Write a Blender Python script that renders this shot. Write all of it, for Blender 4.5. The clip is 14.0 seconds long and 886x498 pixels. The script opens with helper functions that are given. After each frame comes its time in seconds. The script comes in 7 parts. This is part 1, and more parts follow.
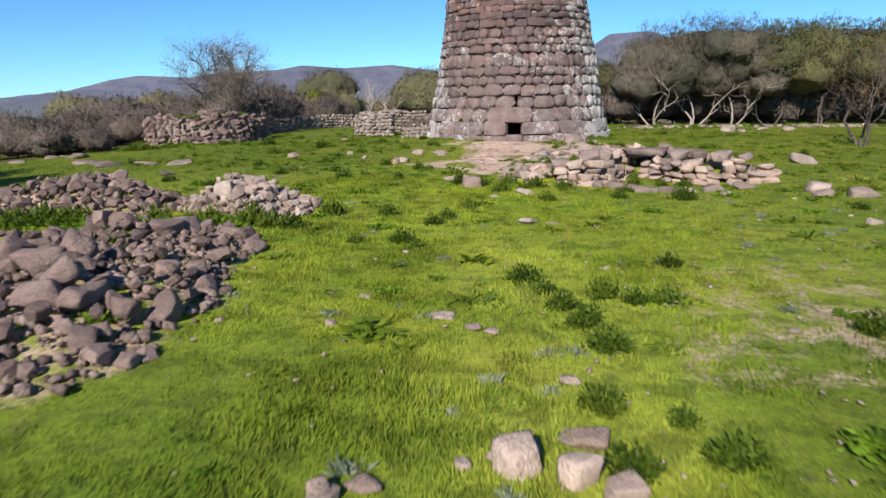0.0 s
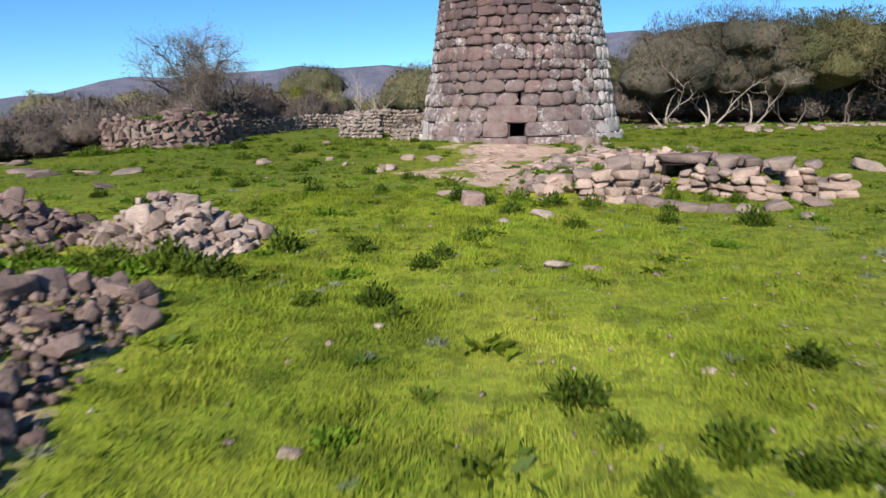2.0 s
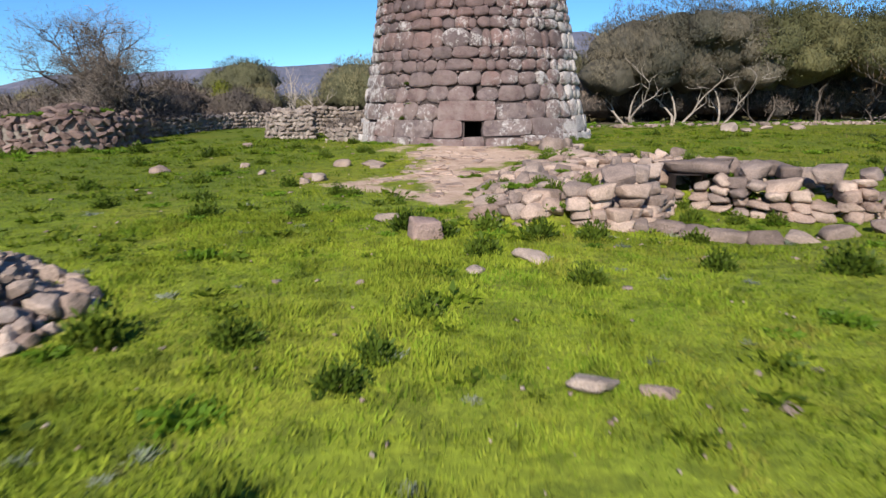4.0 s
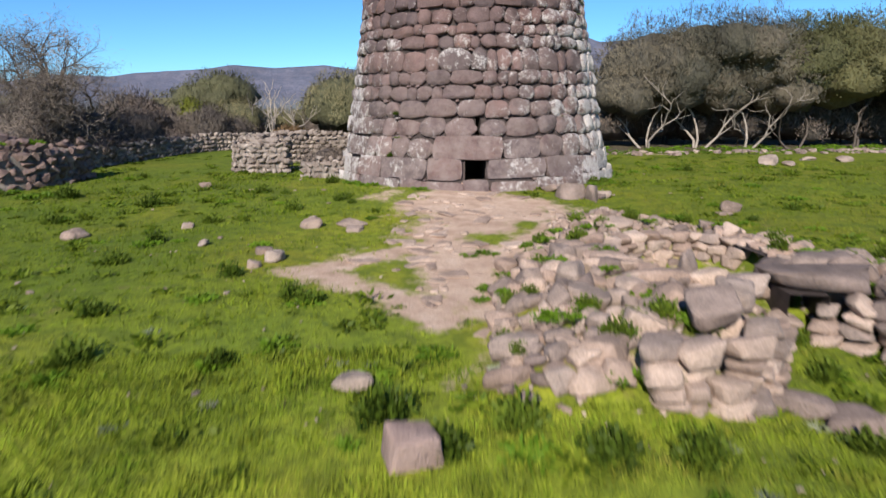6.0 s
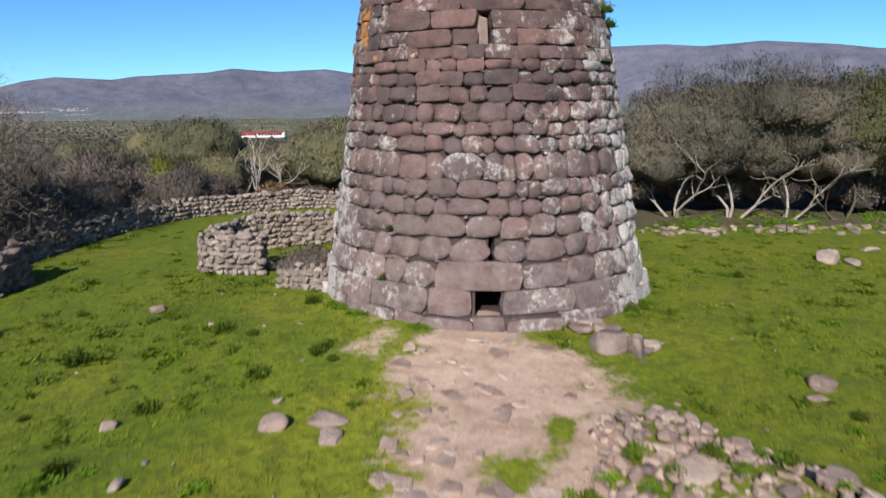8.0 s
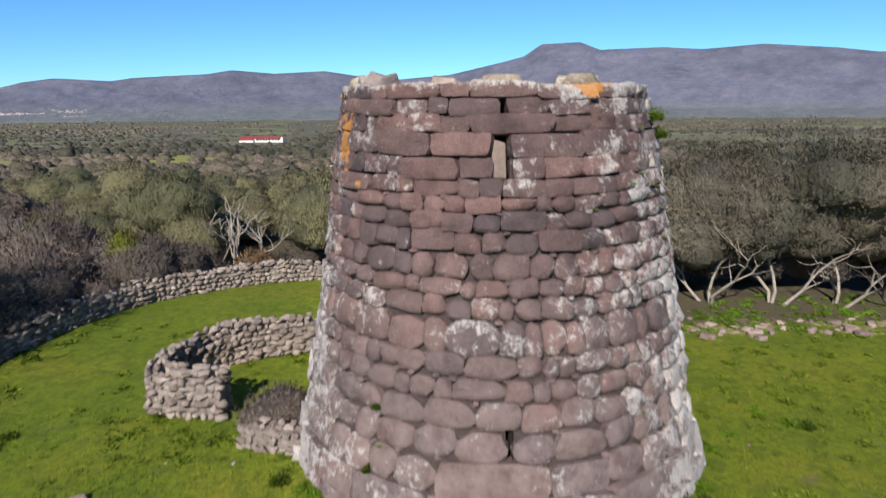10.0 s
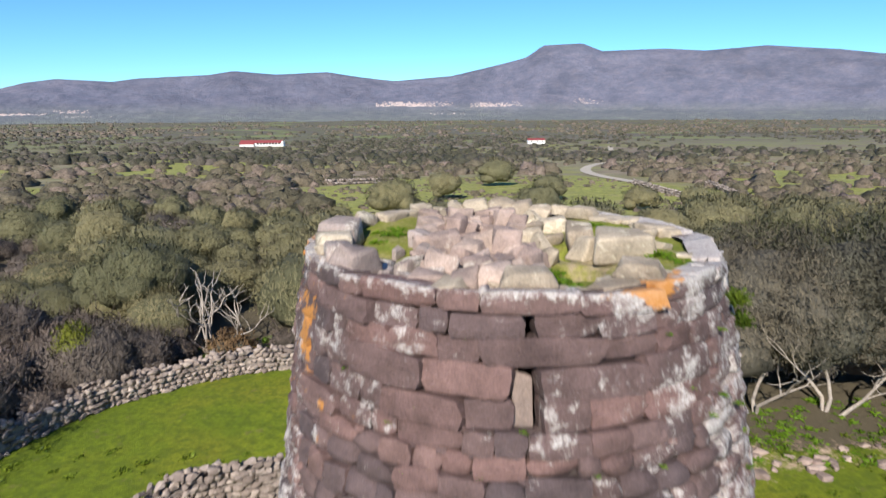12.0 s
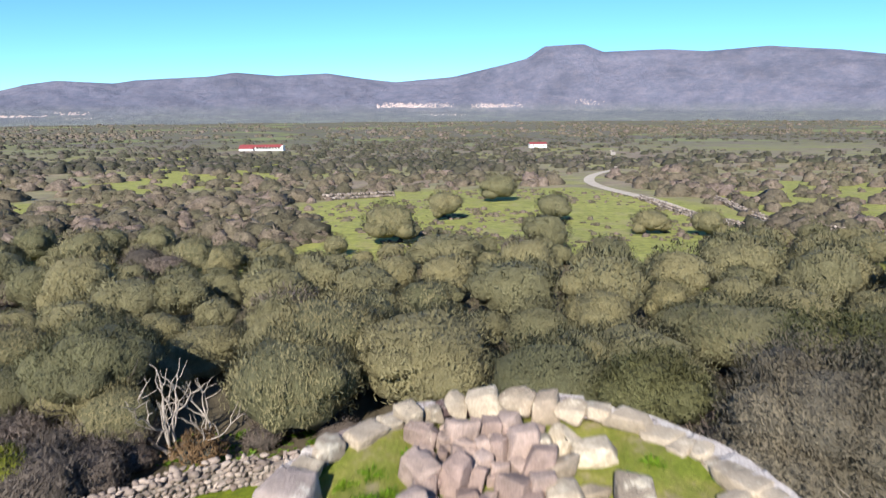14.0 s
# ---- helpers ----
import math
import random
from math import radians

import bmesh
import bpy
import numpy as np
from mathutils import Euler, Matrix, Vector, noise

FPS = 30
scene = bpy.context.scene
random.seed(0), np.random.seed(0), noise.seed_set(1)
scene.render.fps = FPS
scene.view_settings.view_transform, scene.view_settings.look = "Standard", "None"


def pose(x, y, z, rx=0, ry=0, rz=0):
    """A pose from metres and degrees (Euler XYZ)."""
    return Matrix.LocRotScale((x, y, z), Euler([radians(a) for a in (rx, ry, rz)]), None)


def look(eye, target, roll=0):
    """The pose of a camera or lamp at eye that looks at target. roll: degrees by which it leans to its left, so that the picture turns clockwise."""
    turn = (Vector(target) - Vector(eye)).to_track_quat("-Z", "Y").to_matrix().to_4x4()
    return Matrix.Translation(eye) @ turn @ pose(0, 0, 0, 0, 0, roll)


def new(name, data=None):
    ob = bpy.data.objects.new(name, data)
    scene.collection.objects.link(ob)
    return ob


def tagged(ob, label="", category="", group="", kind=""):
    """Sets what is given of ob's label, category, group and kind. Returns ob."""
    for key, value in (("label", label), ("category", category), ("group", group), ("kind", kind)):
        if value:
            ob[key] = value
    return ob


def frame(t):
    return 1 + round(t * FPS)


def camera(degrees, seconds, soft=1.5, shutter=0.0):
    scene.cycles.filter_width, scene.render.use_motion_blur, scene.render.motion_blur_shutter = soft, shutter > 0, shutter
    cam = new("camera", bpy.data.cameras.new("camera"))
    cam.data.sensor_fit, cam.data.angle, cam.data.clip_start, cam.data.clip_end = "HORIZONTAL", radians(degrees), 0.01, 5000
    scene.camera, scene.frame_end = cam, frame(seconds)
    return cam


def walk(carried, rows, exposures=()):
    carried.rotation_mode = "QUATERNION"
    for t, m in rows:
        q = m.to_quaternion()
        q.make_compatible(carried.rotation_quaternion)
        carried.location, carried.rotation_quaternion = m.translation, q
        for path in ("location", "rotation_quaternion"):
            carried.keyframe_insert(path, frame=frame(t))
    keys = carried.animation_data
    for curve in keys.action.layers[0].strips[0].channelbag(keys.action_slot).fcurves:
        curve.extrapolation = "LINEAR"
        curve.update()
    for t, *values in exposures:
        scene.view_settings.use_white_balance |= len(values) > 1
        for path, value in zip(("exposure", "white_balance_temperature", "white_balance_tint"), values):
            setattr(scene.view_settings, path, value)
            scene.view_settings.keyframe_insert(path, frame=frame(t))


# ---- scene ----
import collections

cam = camera(69.0, 14.0, soft=1.45, shutter=0.75)
# seconds, x, y, z, turn to the left, tilt up, lean
ROWS = [
    (0.0, 0.768, 0.353, 2.365, 1.72, -13.10, -0.97),
    (0.5, 0.742, 1.382, 2.339, 1.78, -13.11, -1.07),
    (1.0, 0.716, 2.517, 2.308, 1.83, -13.11, -1.13),
    (1.5, 0.692, 3.737, 2.273, 1.74, -13.12, -1.18),
    (2.0, 0.674, 5.014, 2.238, 1.26, -13.13, -1.19),
    (2.5, 0.668, 6.320, 2.206, 0.24, -13.15, -1.18),
    (3.0, 0.677, 7.635, 2.163, -1.13, -13.18, -1.15),
    (3.5, 0.703, 8.951, 2.086, -2.46, -13.23, -1.09),
    (4.0, 0.748, 10.270, 1.994, -3.43, -13.26, -1.02),
    (4.5, 0.809, 11.601, 1.970, -3.95, -13.27, -0.95),
    (5.0, 0.882, 12.950, 2.117, -4.09, -13.25, -0.87),
    (5.5, 0.964, 14.321, 2.514, -4.04, -13.19, -0.79),
    (6.0, 1.048, 15.707, 3.166, -3.97, -13.10, -0.72),
    (6.5, 1.129, 17.098, 3.977, -3.95, -13.01, -0.66),
    (7.0, 1.205, 18.490, 4.830, -3.95, -12.92, -0.60),
    (7.5, 1.276, 19.887, 5.670, -3.94, -12.84, -0.55),
    (8.0, 1.345, 21.290, 6.477, -3.97, -12.77, -0.50),
    (8.5, 1.417, 22.695, 7.270, -4.03, -12.71, -0.46),
    (9.0, 1.494, 24.099, 8.088, -4.08, -12.67, -0.42),
    (9.5, 1.581, 25.496, 8.931, -4.09, -12.64, -0.38),
    (10.0, 1.679, 26.887, 9.773, -4.06, -12.63, -0.35),
    (10.5, 1.787, 28.269, 10.592, -4.02, -12.61, -0.32),
    (11.0, 1.905, 29.641, 11.388, -3.99, -12.60, -0.29),
    (11.5, 2.028, 30.996, 12.174, -3.96, -12.59, -0.27),
    (12.0, 2.152, 32.323, 12.961, -3.92, -12.58, -0.26),
    (12.5, 2.277, 33.622, 13.752, -3.90, -12.57, -0.26),
    (13.0, 2.402, 34.917, 14.541, -3.89, -12.56, -0.28),
    (13.5, 2.528, 36.252, 15.309, -3.87, -12.55, -0.31),
    (14.0, 2.656, 37.661, 16.025, -3.82, -12.54, -0.36),
]
walk(cam, [(t, pose(x, y, z, 90 + tilt, 0, turn) @ pose(0, 0, 0, 0, 0, lean)) for t, x, y, z, turn, tilt, lean in ROWS],
     exposures=[(0.0, 0.52), (6.0, 0.49), (8.2, 0.42), (10.5, 0.44), (11.4, 0.63), (12.0, 0.70), (14.0, 0.94)])

# ---- light ----
SUN_WAY = Vector((0.30, 0.95, -0.645)).normalized()
world = bpy.data.worlds.new("sky")
scene.world = world
world.use_nodes = True
wn, wl = world.node_tree.nodes, world.node_tree.links
sky = wn.new("ShaderNodeTexSky")
sky.sky_type, sky.sun_disc = "NISHITA", False
sky.sun_elevation, sky.sun_rotation = radians(32.8), radians(197.5)
sky.altitude, sky.air_density, sky.dust_density, sky.ozone_density = 2400, 1.0, 0.0, 5.0
tint = wn.new("ShaderNodeMix")
tint.data_type, tint.blend_type = "RGBA", "MULTIPLY"
tint.inputs[0].default_value, tint.inputs[7].default_value = 1.0, (0.60, 0.95, 1.17, 1)
wl.new(sky.outputs[0], tint.inputs[6])
wl.new(tint.outputs[2], wn["Background"].inputs[0])
wn["Background"].inputs[1].default_value = 0.090
sun = new("sun", bpy.data.lights.new("sun", "SUN"))
sun.data.energy, sun.data.angle, sun.data.color = 5.0, radians(0.53), (1.0, 0.942, 0.85)
sun.matrix_basis = look((0, 0, 60), Vector((0, 0, 60)) + SUN_WAY)


# ---- materials ----
def material(name, rough=0.9):
    m = bpy.data.materials.new(name)
    m.use_nodes = True
    n = m.node_tree.nodes
    b = n["Principled BSDF"]
    b.inputs["Roughness"].default_value = rough
    b.inputs["Specular IOR Level"].default_value = 0.25
    return m, n, m.node_tree.links, b


def noise_node(n, l, scale, detail=4.0, rough=0.6, vector=None):
    t = n.new("ShaderNodeTexNoise")
    t.inputs["Scale"].default_value, t.inputs["Detail"].default_value, t.inputs["Roughness"].default_value = scale, detail, rough
    if vector is not None:
        l.new(vector, t.inputs["Vector"])
    return t.outputs[0]


def ramp(n, l, source, stops):
    r = n.new("ShaderNodeValToRGB")
    e = r.color_ramp.elements
    while len(e) < len(stops):
        e.new(0.5)
    for k, (p, c) in zip(e, stops):
        k.position, k.color = p, (c, c, c, 1) if isinstance(c, (int, float)) else (*c, 1)
    l.new(source, r.inputs[0])
    return r.outputs[0]


def mix(n, l, fac, a, b, how="MIX"):
    x = n.new("ShaderNodeMix")
    x.data_type, x.blend_type = "RGBA", how
    for socket, v in ((x.inputs[0], fac), (x.inputs[6], a), (x.inputs[7], b)):
        if isinstance(v, (int, float)):
            socket.default_value = v
        elif isinstance(v, tuple):
            socket.default_value = (*v, 1)
        else:
            l.new(v, socket)
    return x.outputs[2]


def calc(n, l, how, a, b=0.0, clamp=False):
    x = n.new("ShaderNodeMath")
    x.operation, x.use_clamp = how, clamp
    for socket, v in zip(x.inputs, (a, b)):
        if isinstance(v, (int, float)):
            socket.default_value = v
        else:
            l.new(v, socket)
    return x.outputs[0]


def bump(n, l, b, height, strength, distance):
    x = n.new("ShaderNodeBump")
    x.inputs["Strength"].default_value, x.inputs["Distance"].default_value = strength, distance
    l.new(height, x.inputs["Height"])
    l.new(x.outputs[0], b.inputs["Normal"])


def calc3(n, l, vector):
    """The same vector moved away, for a second pattern that does not follow the first."""
    x = n.new("ShaderNodeVectorMath")
    x.inputs[1].default_value = (31.7, 12.9, 0)
    l.new(vector, x.inputs[0])
    return x.outputs[0]


def position(n):
    return n.new("ShaderNodeNewGeometry").outputs["Position"]


def stone_material(name, dark, light, pale, lichen=0.5, orange=0.0, island=False, tall=0.0, moss=0.0):
    """Weathered volcanic stone: each block its own tone, mottled, with crusts of white and orange lichen."""
    m, n, l, b = material(name, 0.92)
    p = position(n)
    if island:
        r = n.new("ShaderNodeNewGeometry").outputs["Random Per Island"]
    else:
        r = n.new("ShaderNodeObjectInfo").outputs["Random"]
    mid = tuple((a + c) / 2 for a, c in zip(dark, light))
    base = ramp(n, l, r, [(0.0, dark), (0.55, mid), (1.0, light)])
    if tall:
        # single reddish blocks among grey-violet ones; the lowest courses are paler, dusted and rubbed
        base = ramp(n, l, r, [(0.0, dark), (0.34, mid), (0.62, tuple(k * 0.85 for k in mid)), (0.80, (light[0] * 0.9, light[1] * 0.86, light[2] * 0.86)), (0.92, tuple(k * 0.92 for k in light)), (1.0, mid)])
    stain = ramp(n, l, noise_node(n, l, 1.3, 5, 0.65, p), [(0.3, 0.55), (0.7, 1.25)])
    base = mix(n, l, 1.0, base, stain, "MULTIPLY")
    grain = noise_node(n, l, 28.0, 4, 0.7, p)
    base = mix(n, l, 0.55, base, ramp(n, l, grain, [(0.3, 0.45), (0.7, 1.35)]), "MULTIPLY")
    crust = calc(n, l, "ADD", calc(n, l, "MULTIPLY", noise_node(n, l, 4.6 if tall else 3.6, 7, 0.78, p), 0.62), calc(n, l, "MULTIPLY", noise_node(n, l, 0.85, 3, 0.6, p), 0.40))
    if tall:
        # more crust on the weather sides and near the top of the tower
        xyz = n.new("ShaderNodeSeparateXYZ")
        l.new(p, xyz.inputs[0])
        side = calc(n, l, "POWER", calc(n, l, "ABSOLUTE", calc(n, l, "MULTIPLY", calc(n, l, "SUBTRACT", xyz.outputs[0], 4.7), 0.20)), 4.0)
        high = calc(n, l, "MULTIPLY", calc(n, l, "SUBTRACT", xyz.outputs[2], 10.0, True), 0.55)
        low = calc(n, l, "MULTIPLY", calc(n, l, "SUBTRACT", calc(n, l, "MULTIPLY", xyz.outputs[0], 0.11), 0.42, True), 0.17)
        crust = calc(n, l, "ADD", crust, calc(n, l, "ADD", low, calc(n, l, "ADD", calc(n, l, "MULTIPLY", side, 0.085), calc(n, l, "MULTIPLY", high, 1.0))))
        own = calc(n, l, "FRACT", calc(n, l, "MULTIPLY", r, 37.7))
        crust = calc(n, l, "ADD", crust, calc(n, l, "MULTIPLY", calc(n, l, "SUBTRACT", own, 0.5), 0.09))
        dusty = calc(n, l, "MULTIPLY", calc(n, l, "SUBTRACT", 7.0, xyz.outputs[2]), 0.17, True)
        dusty = calc(n, l, "MULTIPLY", dusty, ramp(n, l, noise_node(n, l, 1.9, 6, 0.7, p), [(0.35, 0.1), (0.62, 0.85)]))
        base = mix(n, l, dusty, base, (0.245, 0.190, 0.175))
    white = ramp(n, l, crust, [(0.72 - 0.2 * lichen, 0.0), (0.80 - 0.2 * lichen, 1.0)])
    white = calc(n, l, "MULTIPLY", white, ramp(n, l, grain, [(0.35, 0.35), (0.6, 1.0)]))
    base = mix(n, l, calc(n, l, "MULTIPLY", white, 0.85), base, pale)
    if orange:
        spot = noise_node(n, l, 1.1, 5, 0.7, n.new("ShaderNodeTexCoord").outputs["Object"] if not tall else p)
        if tall:
            left = calc(n, l, "SUBTRACT", 1.6, xyz.outputs[0], True)
            upper = calc(n, l, "MULTIPLY", calc(n, l, "SUBTRACT", xyz.outputs[2], 6.5, True), 0.15)
            spot = calc(n, l, "ADD", spot, calc(n, l, "MULTIPLY", left, upper))
            band = calc(n, l, "SUBTRACT", 1.3, calc(n, l, "ABSOLUTE", calc(n, l, "SUBTRACT", xyz.outputs[0], 5.95)), True)
            rim = calc(n, l, "MULTIPLY", calc(n, l, "MULTIPLY", calc(n, l, "SUBTRACT", xyz.outputs[2], 9.72, True), band), calc(n, l, "SUBTRACT", 45.0, xyz.outputs[1], True))
            rim = calc(n, l, "MULTIPLY", rim, 0.9)
            spot = calc(n, l, "ADD", spot, rim)
        spot = ramp(n, l, spot, [(0.78 - 0.2 * orange, 0.0), (0.83 - 0.2 * orange, 1.0)])
        base = mix(n, l, calc(n, l, "MULTIPLY", spot, 0.8), base, (0.52, 0.22, 0.045))
    if moss:
        g = ramp(n, l, noise_node(n, l, 2.3, 5, 0.75, p), [(0.74 - 0.1 * moss, 0.0), (0.79 - 0.1 * moss, 1.0)])
        base = mix(n, l, calc(n, l, "MULTIPLY", g, 0.8), base, (0.13, 0.17, 0.02))
    l.new(base, b.inputs["Base Color"])
    h = calc(n, l, "ADD", calc(n, l, "MULTIPLY", noise_node(n, l, 7.0, 5, 0.7, p), 0.7), calc(n, l, "MULTIPLY", grain, 0.3))
    h = calc(n, l, "ADD", h, noise_node(n, l, 2.6, 3, 0.6, p))
    bump(n, l, b, h, 1.0, 0.06)
    return m


def leaf_material(name, colours, rough=0.6, thin=0.25, meadow=False, mottle=0.0):
    m, n, l, b = material(name, rough)
    g = n.new("ShaderNodeNewGeometry").outputs["Random Per Island"]
    c = ramp(n, l, g, [(i / (len(colours) - 1), k) for i, k in enumerate(colours)])
    patch = ramp(n, l, noise_node(n, l, 0.45, 3, 0.6, position(n)), [(0.3, 0.7), (0.7, 1.3)])
    c = mix(n, l, 1.0, c, patch, "MULTIPLY")
    if meadow:
        xyz = n.new("ShaderNodeSeparateXYZ")
        l.new(position(n), xyz.inputs[0])
        lush = calc(n, l, "MULTIPLY", calc(n, l, "SUBTRACT", xyz.outputs[1], 18.0), 0.07, True)
        c = mix(n, l, 1.0, c, mix(n, l, lush, (1.17, 1.17, 1.03), (0.92, 0.90, 0.62)), "MULTIPLY")
        # west side darker: longer grass, with some cast shade put into its colour
        deep = calc(n, l, "MULTIPLY", calc(n, l, "MULTIPLY", calc(n, l, "SUBTRACT", -0.3, xyz.outputs[0]), 0.22, True), calc(n, l, "MULTIPLY", calc(n, l, "SUBTRACT", 75.0, xyz.outputs[1]), 0.1, True))
        deep = calc(n, l, "MULTIPLY", deep, calc(n, l, "MULTIPLY", calc(n, l, "SUBTRACT", xyz.outputs[1], 19.0), 0.1, True))
        c = mix(n, l, deep, c, mix(n, l, 1.0, c, (0.66, 0.74, 0.62), "MULTIPLY"))
        dull = calc(n, l, "MULTIPLY", calc(n, l, "SUBTRACT", xyz.outputs[0], 3.0), 0.16, True)
        c = mix(n, l, dull, c, mix(n, l, 1.0, c, (0.74, 0.77, 0.66), "MULTIPLY"))
        # rank darker grass at the meadow's south end, to both sides of the paler middle
        rank_end = calc(n, l, "MULTIPLY", calc(n, l, "MULTIPLY", calc(n, l, "SUBTRACT", 9.0, xyz.outputs[1]), 0.25, True), calc(n, l, "SUBTRACT", calc(n, l, "MULTIPLY", calc(n, l, "ABSOLUTE", calc(n, l, "SUBTRACT", xyz.outputs[0], 1.5)), 0.6), 0.5, True))
        c = mix(n, l, rank_end, c, mix(n, l, 1.0, c, (0.62, 0.70, 0.60), "MULTIPLY"))
        # blades paler in a strip about x 1.7, fading out towards y 15
        pale_strip = calc(n, l, "MULTIPLY", calc(n, l, "SUBTRACT", 1.0, calc(n, l, "ABSOLUTE", calc(n, l, "MULTIPLY", calc(n, l, "SUBTRACT", xyz.outputs[0], 1.7), 0.5)), True), calc(n, l, "MULTIPLY", calc(n, l, "SUBTRACT", 15.0, xyz.outputs[1]), 0.2, True))
        c = mix(n, l, pale_strip, c, mix(n, l, 1.0, c, (1.25, 1.18, 1.6), "MULTIPLY"))
        spot = ramp(n, l, noise_node(n, l, 1.9, 5, 0.7, position(n)), [(0.49, 1.0), (0.57, 0.64)])
        c = mix(n, l, 1.0, c, spot, "MULTIPLY")
        straw = ramp(n, l, noise_node(n, l, 0.75, 6, 0.75, position(n)), [(0.53, 0.0), (0.66, 0.75)])
        east = calc(n, l, "ADD", 0.35, calc(n, l, "MULTIPLY", calc(n, l, "SUBTRACT", xyz.outputs[0], 0.5), 0.16, True))
        c = mix(n, l, calc(n, l, "MULTIPLY", straw, east), c, (0.30, 0.25, 0.06))
        rank = ramp(n, l, noise_node(n, l, 0.8, 5, 0.7, calc3(n, l, position(n))), [(0.5, 0.0), (0.62, 0.8)])
        c = mix(n, l, rank, c, mix(n, l, 1.0, c, (0.55, 0.72, 0.6), "MULTIPLY"))
    if mottle:
        c = mix(n, l, 1.0, c, ramp(n, l, noise_node(n, l, mottle, 5, 0.75, position(n)), [(0.3, 0.45), (0.7, 1.6)]), "MULTIPLY")
        bump(n, l, b, noise_node(n, l, mottle * 1.5, 5, 0.75, position(n)), 0.8, 0.3)
    o = ramp(n, l, n.new("ShaderNodeObjectInfo").outputs["Random"], [(0, (0.66, 0.70, 0.68)), (0.5, (1.0, 1.0, 1.0)), (1, (1.30, 1.22, 1.15))])
    c = mix(n, l, 1.0, c, o, "MULTIPLY")
    l.new(c, b.inputs["Base Color"])
    b.inputs["Specular IOR Level"].default_value = 0.12
    if thin:
        t = n.new("ShaderNodeBsdfTranslucent")
        l.new(c, t.inputs[0])
        s = n.new("ShaderNodeMixShader")
        s.inputs[0].default_value = thin
        l.new(b.outputs[0], s.inputs[1])
        l.new(t.outputs[0], s.inputs[2])
        l.new(s.outputs[0], n["Material Output"].inputs[0])
    return m


def bark_material(name, dark, light):
    m, n, l, b = material(name, 0.9)
    p = position(n)
    c = ramp(n, l, noise_node(n, l, 9.0, 5, 0.7, p), [(0.3, dark), (0.7, light)])
    l.new(c, b.inputs["Base Color"])
    bump(n, l, b, noise_node(n, l, 30.0, 4, 0.7, p), 0.6, 0.02)
    return m


def ground_material():
    """Short winter grass, bare reddish earth on the trodden way, and scrubland towards the plain."""
    m, n, l, b = material("ground", 0.95)
    p = position(n)
    big = noise_node(n, l, 0.22, 4, 0.6, p)
    small = noise_node(n, l, 5.0, 6, 0.75, p)
    fine = noise_node(n, l, 26.0, 4, 0.75, p)
    grass = ramp(n, l, big, [(0.25, (0.14, 0.19, 0.017)), (0.5, (0.20, 0.24, 0.022)), (0.75, (0.285, 0.265, 0.036))])
    grass = mix(n, l, 0.8, grass, ramp(n, l, small, [(0.3, 0.5), (0.5, 1.0), (0.7, 1.45)]), "MULTIPLY")
    grass = mix(n, l, 0.5, grass, ramp(n, l, fine, [(0.3, 0.5), (0.7, 1.5)]), "MULTIPLY")
    far_y = n.new("ShaderNodeSeparateXYZ")
    l.new(p, far_y.inputs[0])
    lush = calc(n, l, "MULTIPLY", calc(n, l, "SUBTRACT", calc(n, l, "ADD", far_y.outputs[1], calc(n, l, "MULTIPLY", big, 16.0)), 26.0), 0.07, True)
    lush = calc(n, l, "SUBTRACT", lush, calc(n, l, "MULTIPLY", calc(n, l, "SUBTRACT", far_y.outputs[1], 72.0), 0.035, True), True)
    grass = mix(n, l, 1.0, grass, mix(n, l, lush, (1.17, 1.17, 1.03), (0.92, 0.90, 0.62)), "MULTIPLY")
    # the same western darkening, long grass and cast shade in one tint
    deep = calc(n, l, "MULTIPLY", calc(n, l, "MULTIPLY", calc(n, l, "SUBTRACT", -0.3, far_y.outputs[0]), 0.22, True), calc(n, l, "MULTIPLY", calc(n, l, "SUBTRACT", 75.0, far_y.outputs[1]), 0.1, True))
    deep = calc(n, l, "MULTIPLY", deep, calc(n, l, "MULTIPLY", calc(n, l, "SUBTRACT", far_y.outputs[1], 19.0), 0.1, True))
    grass = mix(n, l, deep, grass, mix(n, l, 1.0, grass, (0.66, 0.74, 0.62), "MULTIPLY"))
    dull = calc(n, l, "MULTIPLY", calc(n, l, "SUBTRACT", far_y.outputs[0], 3.0), 0.16, True)
    grass = mix(n, l, dull, grass, mix(n, l, 1.0, grass, (0.74, 0.77, 0.66), "MULTIPLY"))
    # rank darker grass at the meadow's south end, to both sides of the paler middle
    rank_end = calc(n, l, "MULTIPLY", calc(n, l, "MULTIPLY", calc(n, l, "SUBTRACT", 9.0, far_y.outputs[1]), 0.25, True), calc(n, l, "SUBTRACT", calc(n, l, "MULTIPLY", calc(n, l, "ABSOLUTE", calc(n, l, "SUBTRACT", far_y.outputs[0], 1.5)), 0.6), 0.5, True))
    grass = mix(n, l, rank_end, grass, mix(n, l, 1.0, grass, (0.62, 0.70, 0.60), "MULTIPLY"))
    # ground paler in the same strip, about x 1.7
    pale_strip = calc(n, l, "MULTIPLY", calc(n, l, "SUBTRACT", 1.0, calc(n, l, "ABSOLUTE", calc(n, l, "MULTIPLY", calc(n, l, "SUBTRACT", far_y.outputs[0], 1.7), 0.5)), True), calc(n, l, "MULTIPLY", calc(n, l, "SUBTRACT", 15.0, far_y.outputs[1]), 0.2, True))
    grass = mix(n, l, pale_strip, grass, mix(n, l, 1.0, grass, (1.25, 1.18, 1.6), "MULTIPLY"))
    clover = ramp(n, l, noise_node(n, l, 1.9, 5, 0.7, p), [(0.50, 0.0), (0.57, 1.0)])
    grass = mix(n, l, calc(n, l, "MULTIPLY", clover, 0.5), grass, (0.062, 0.092, 0.009))
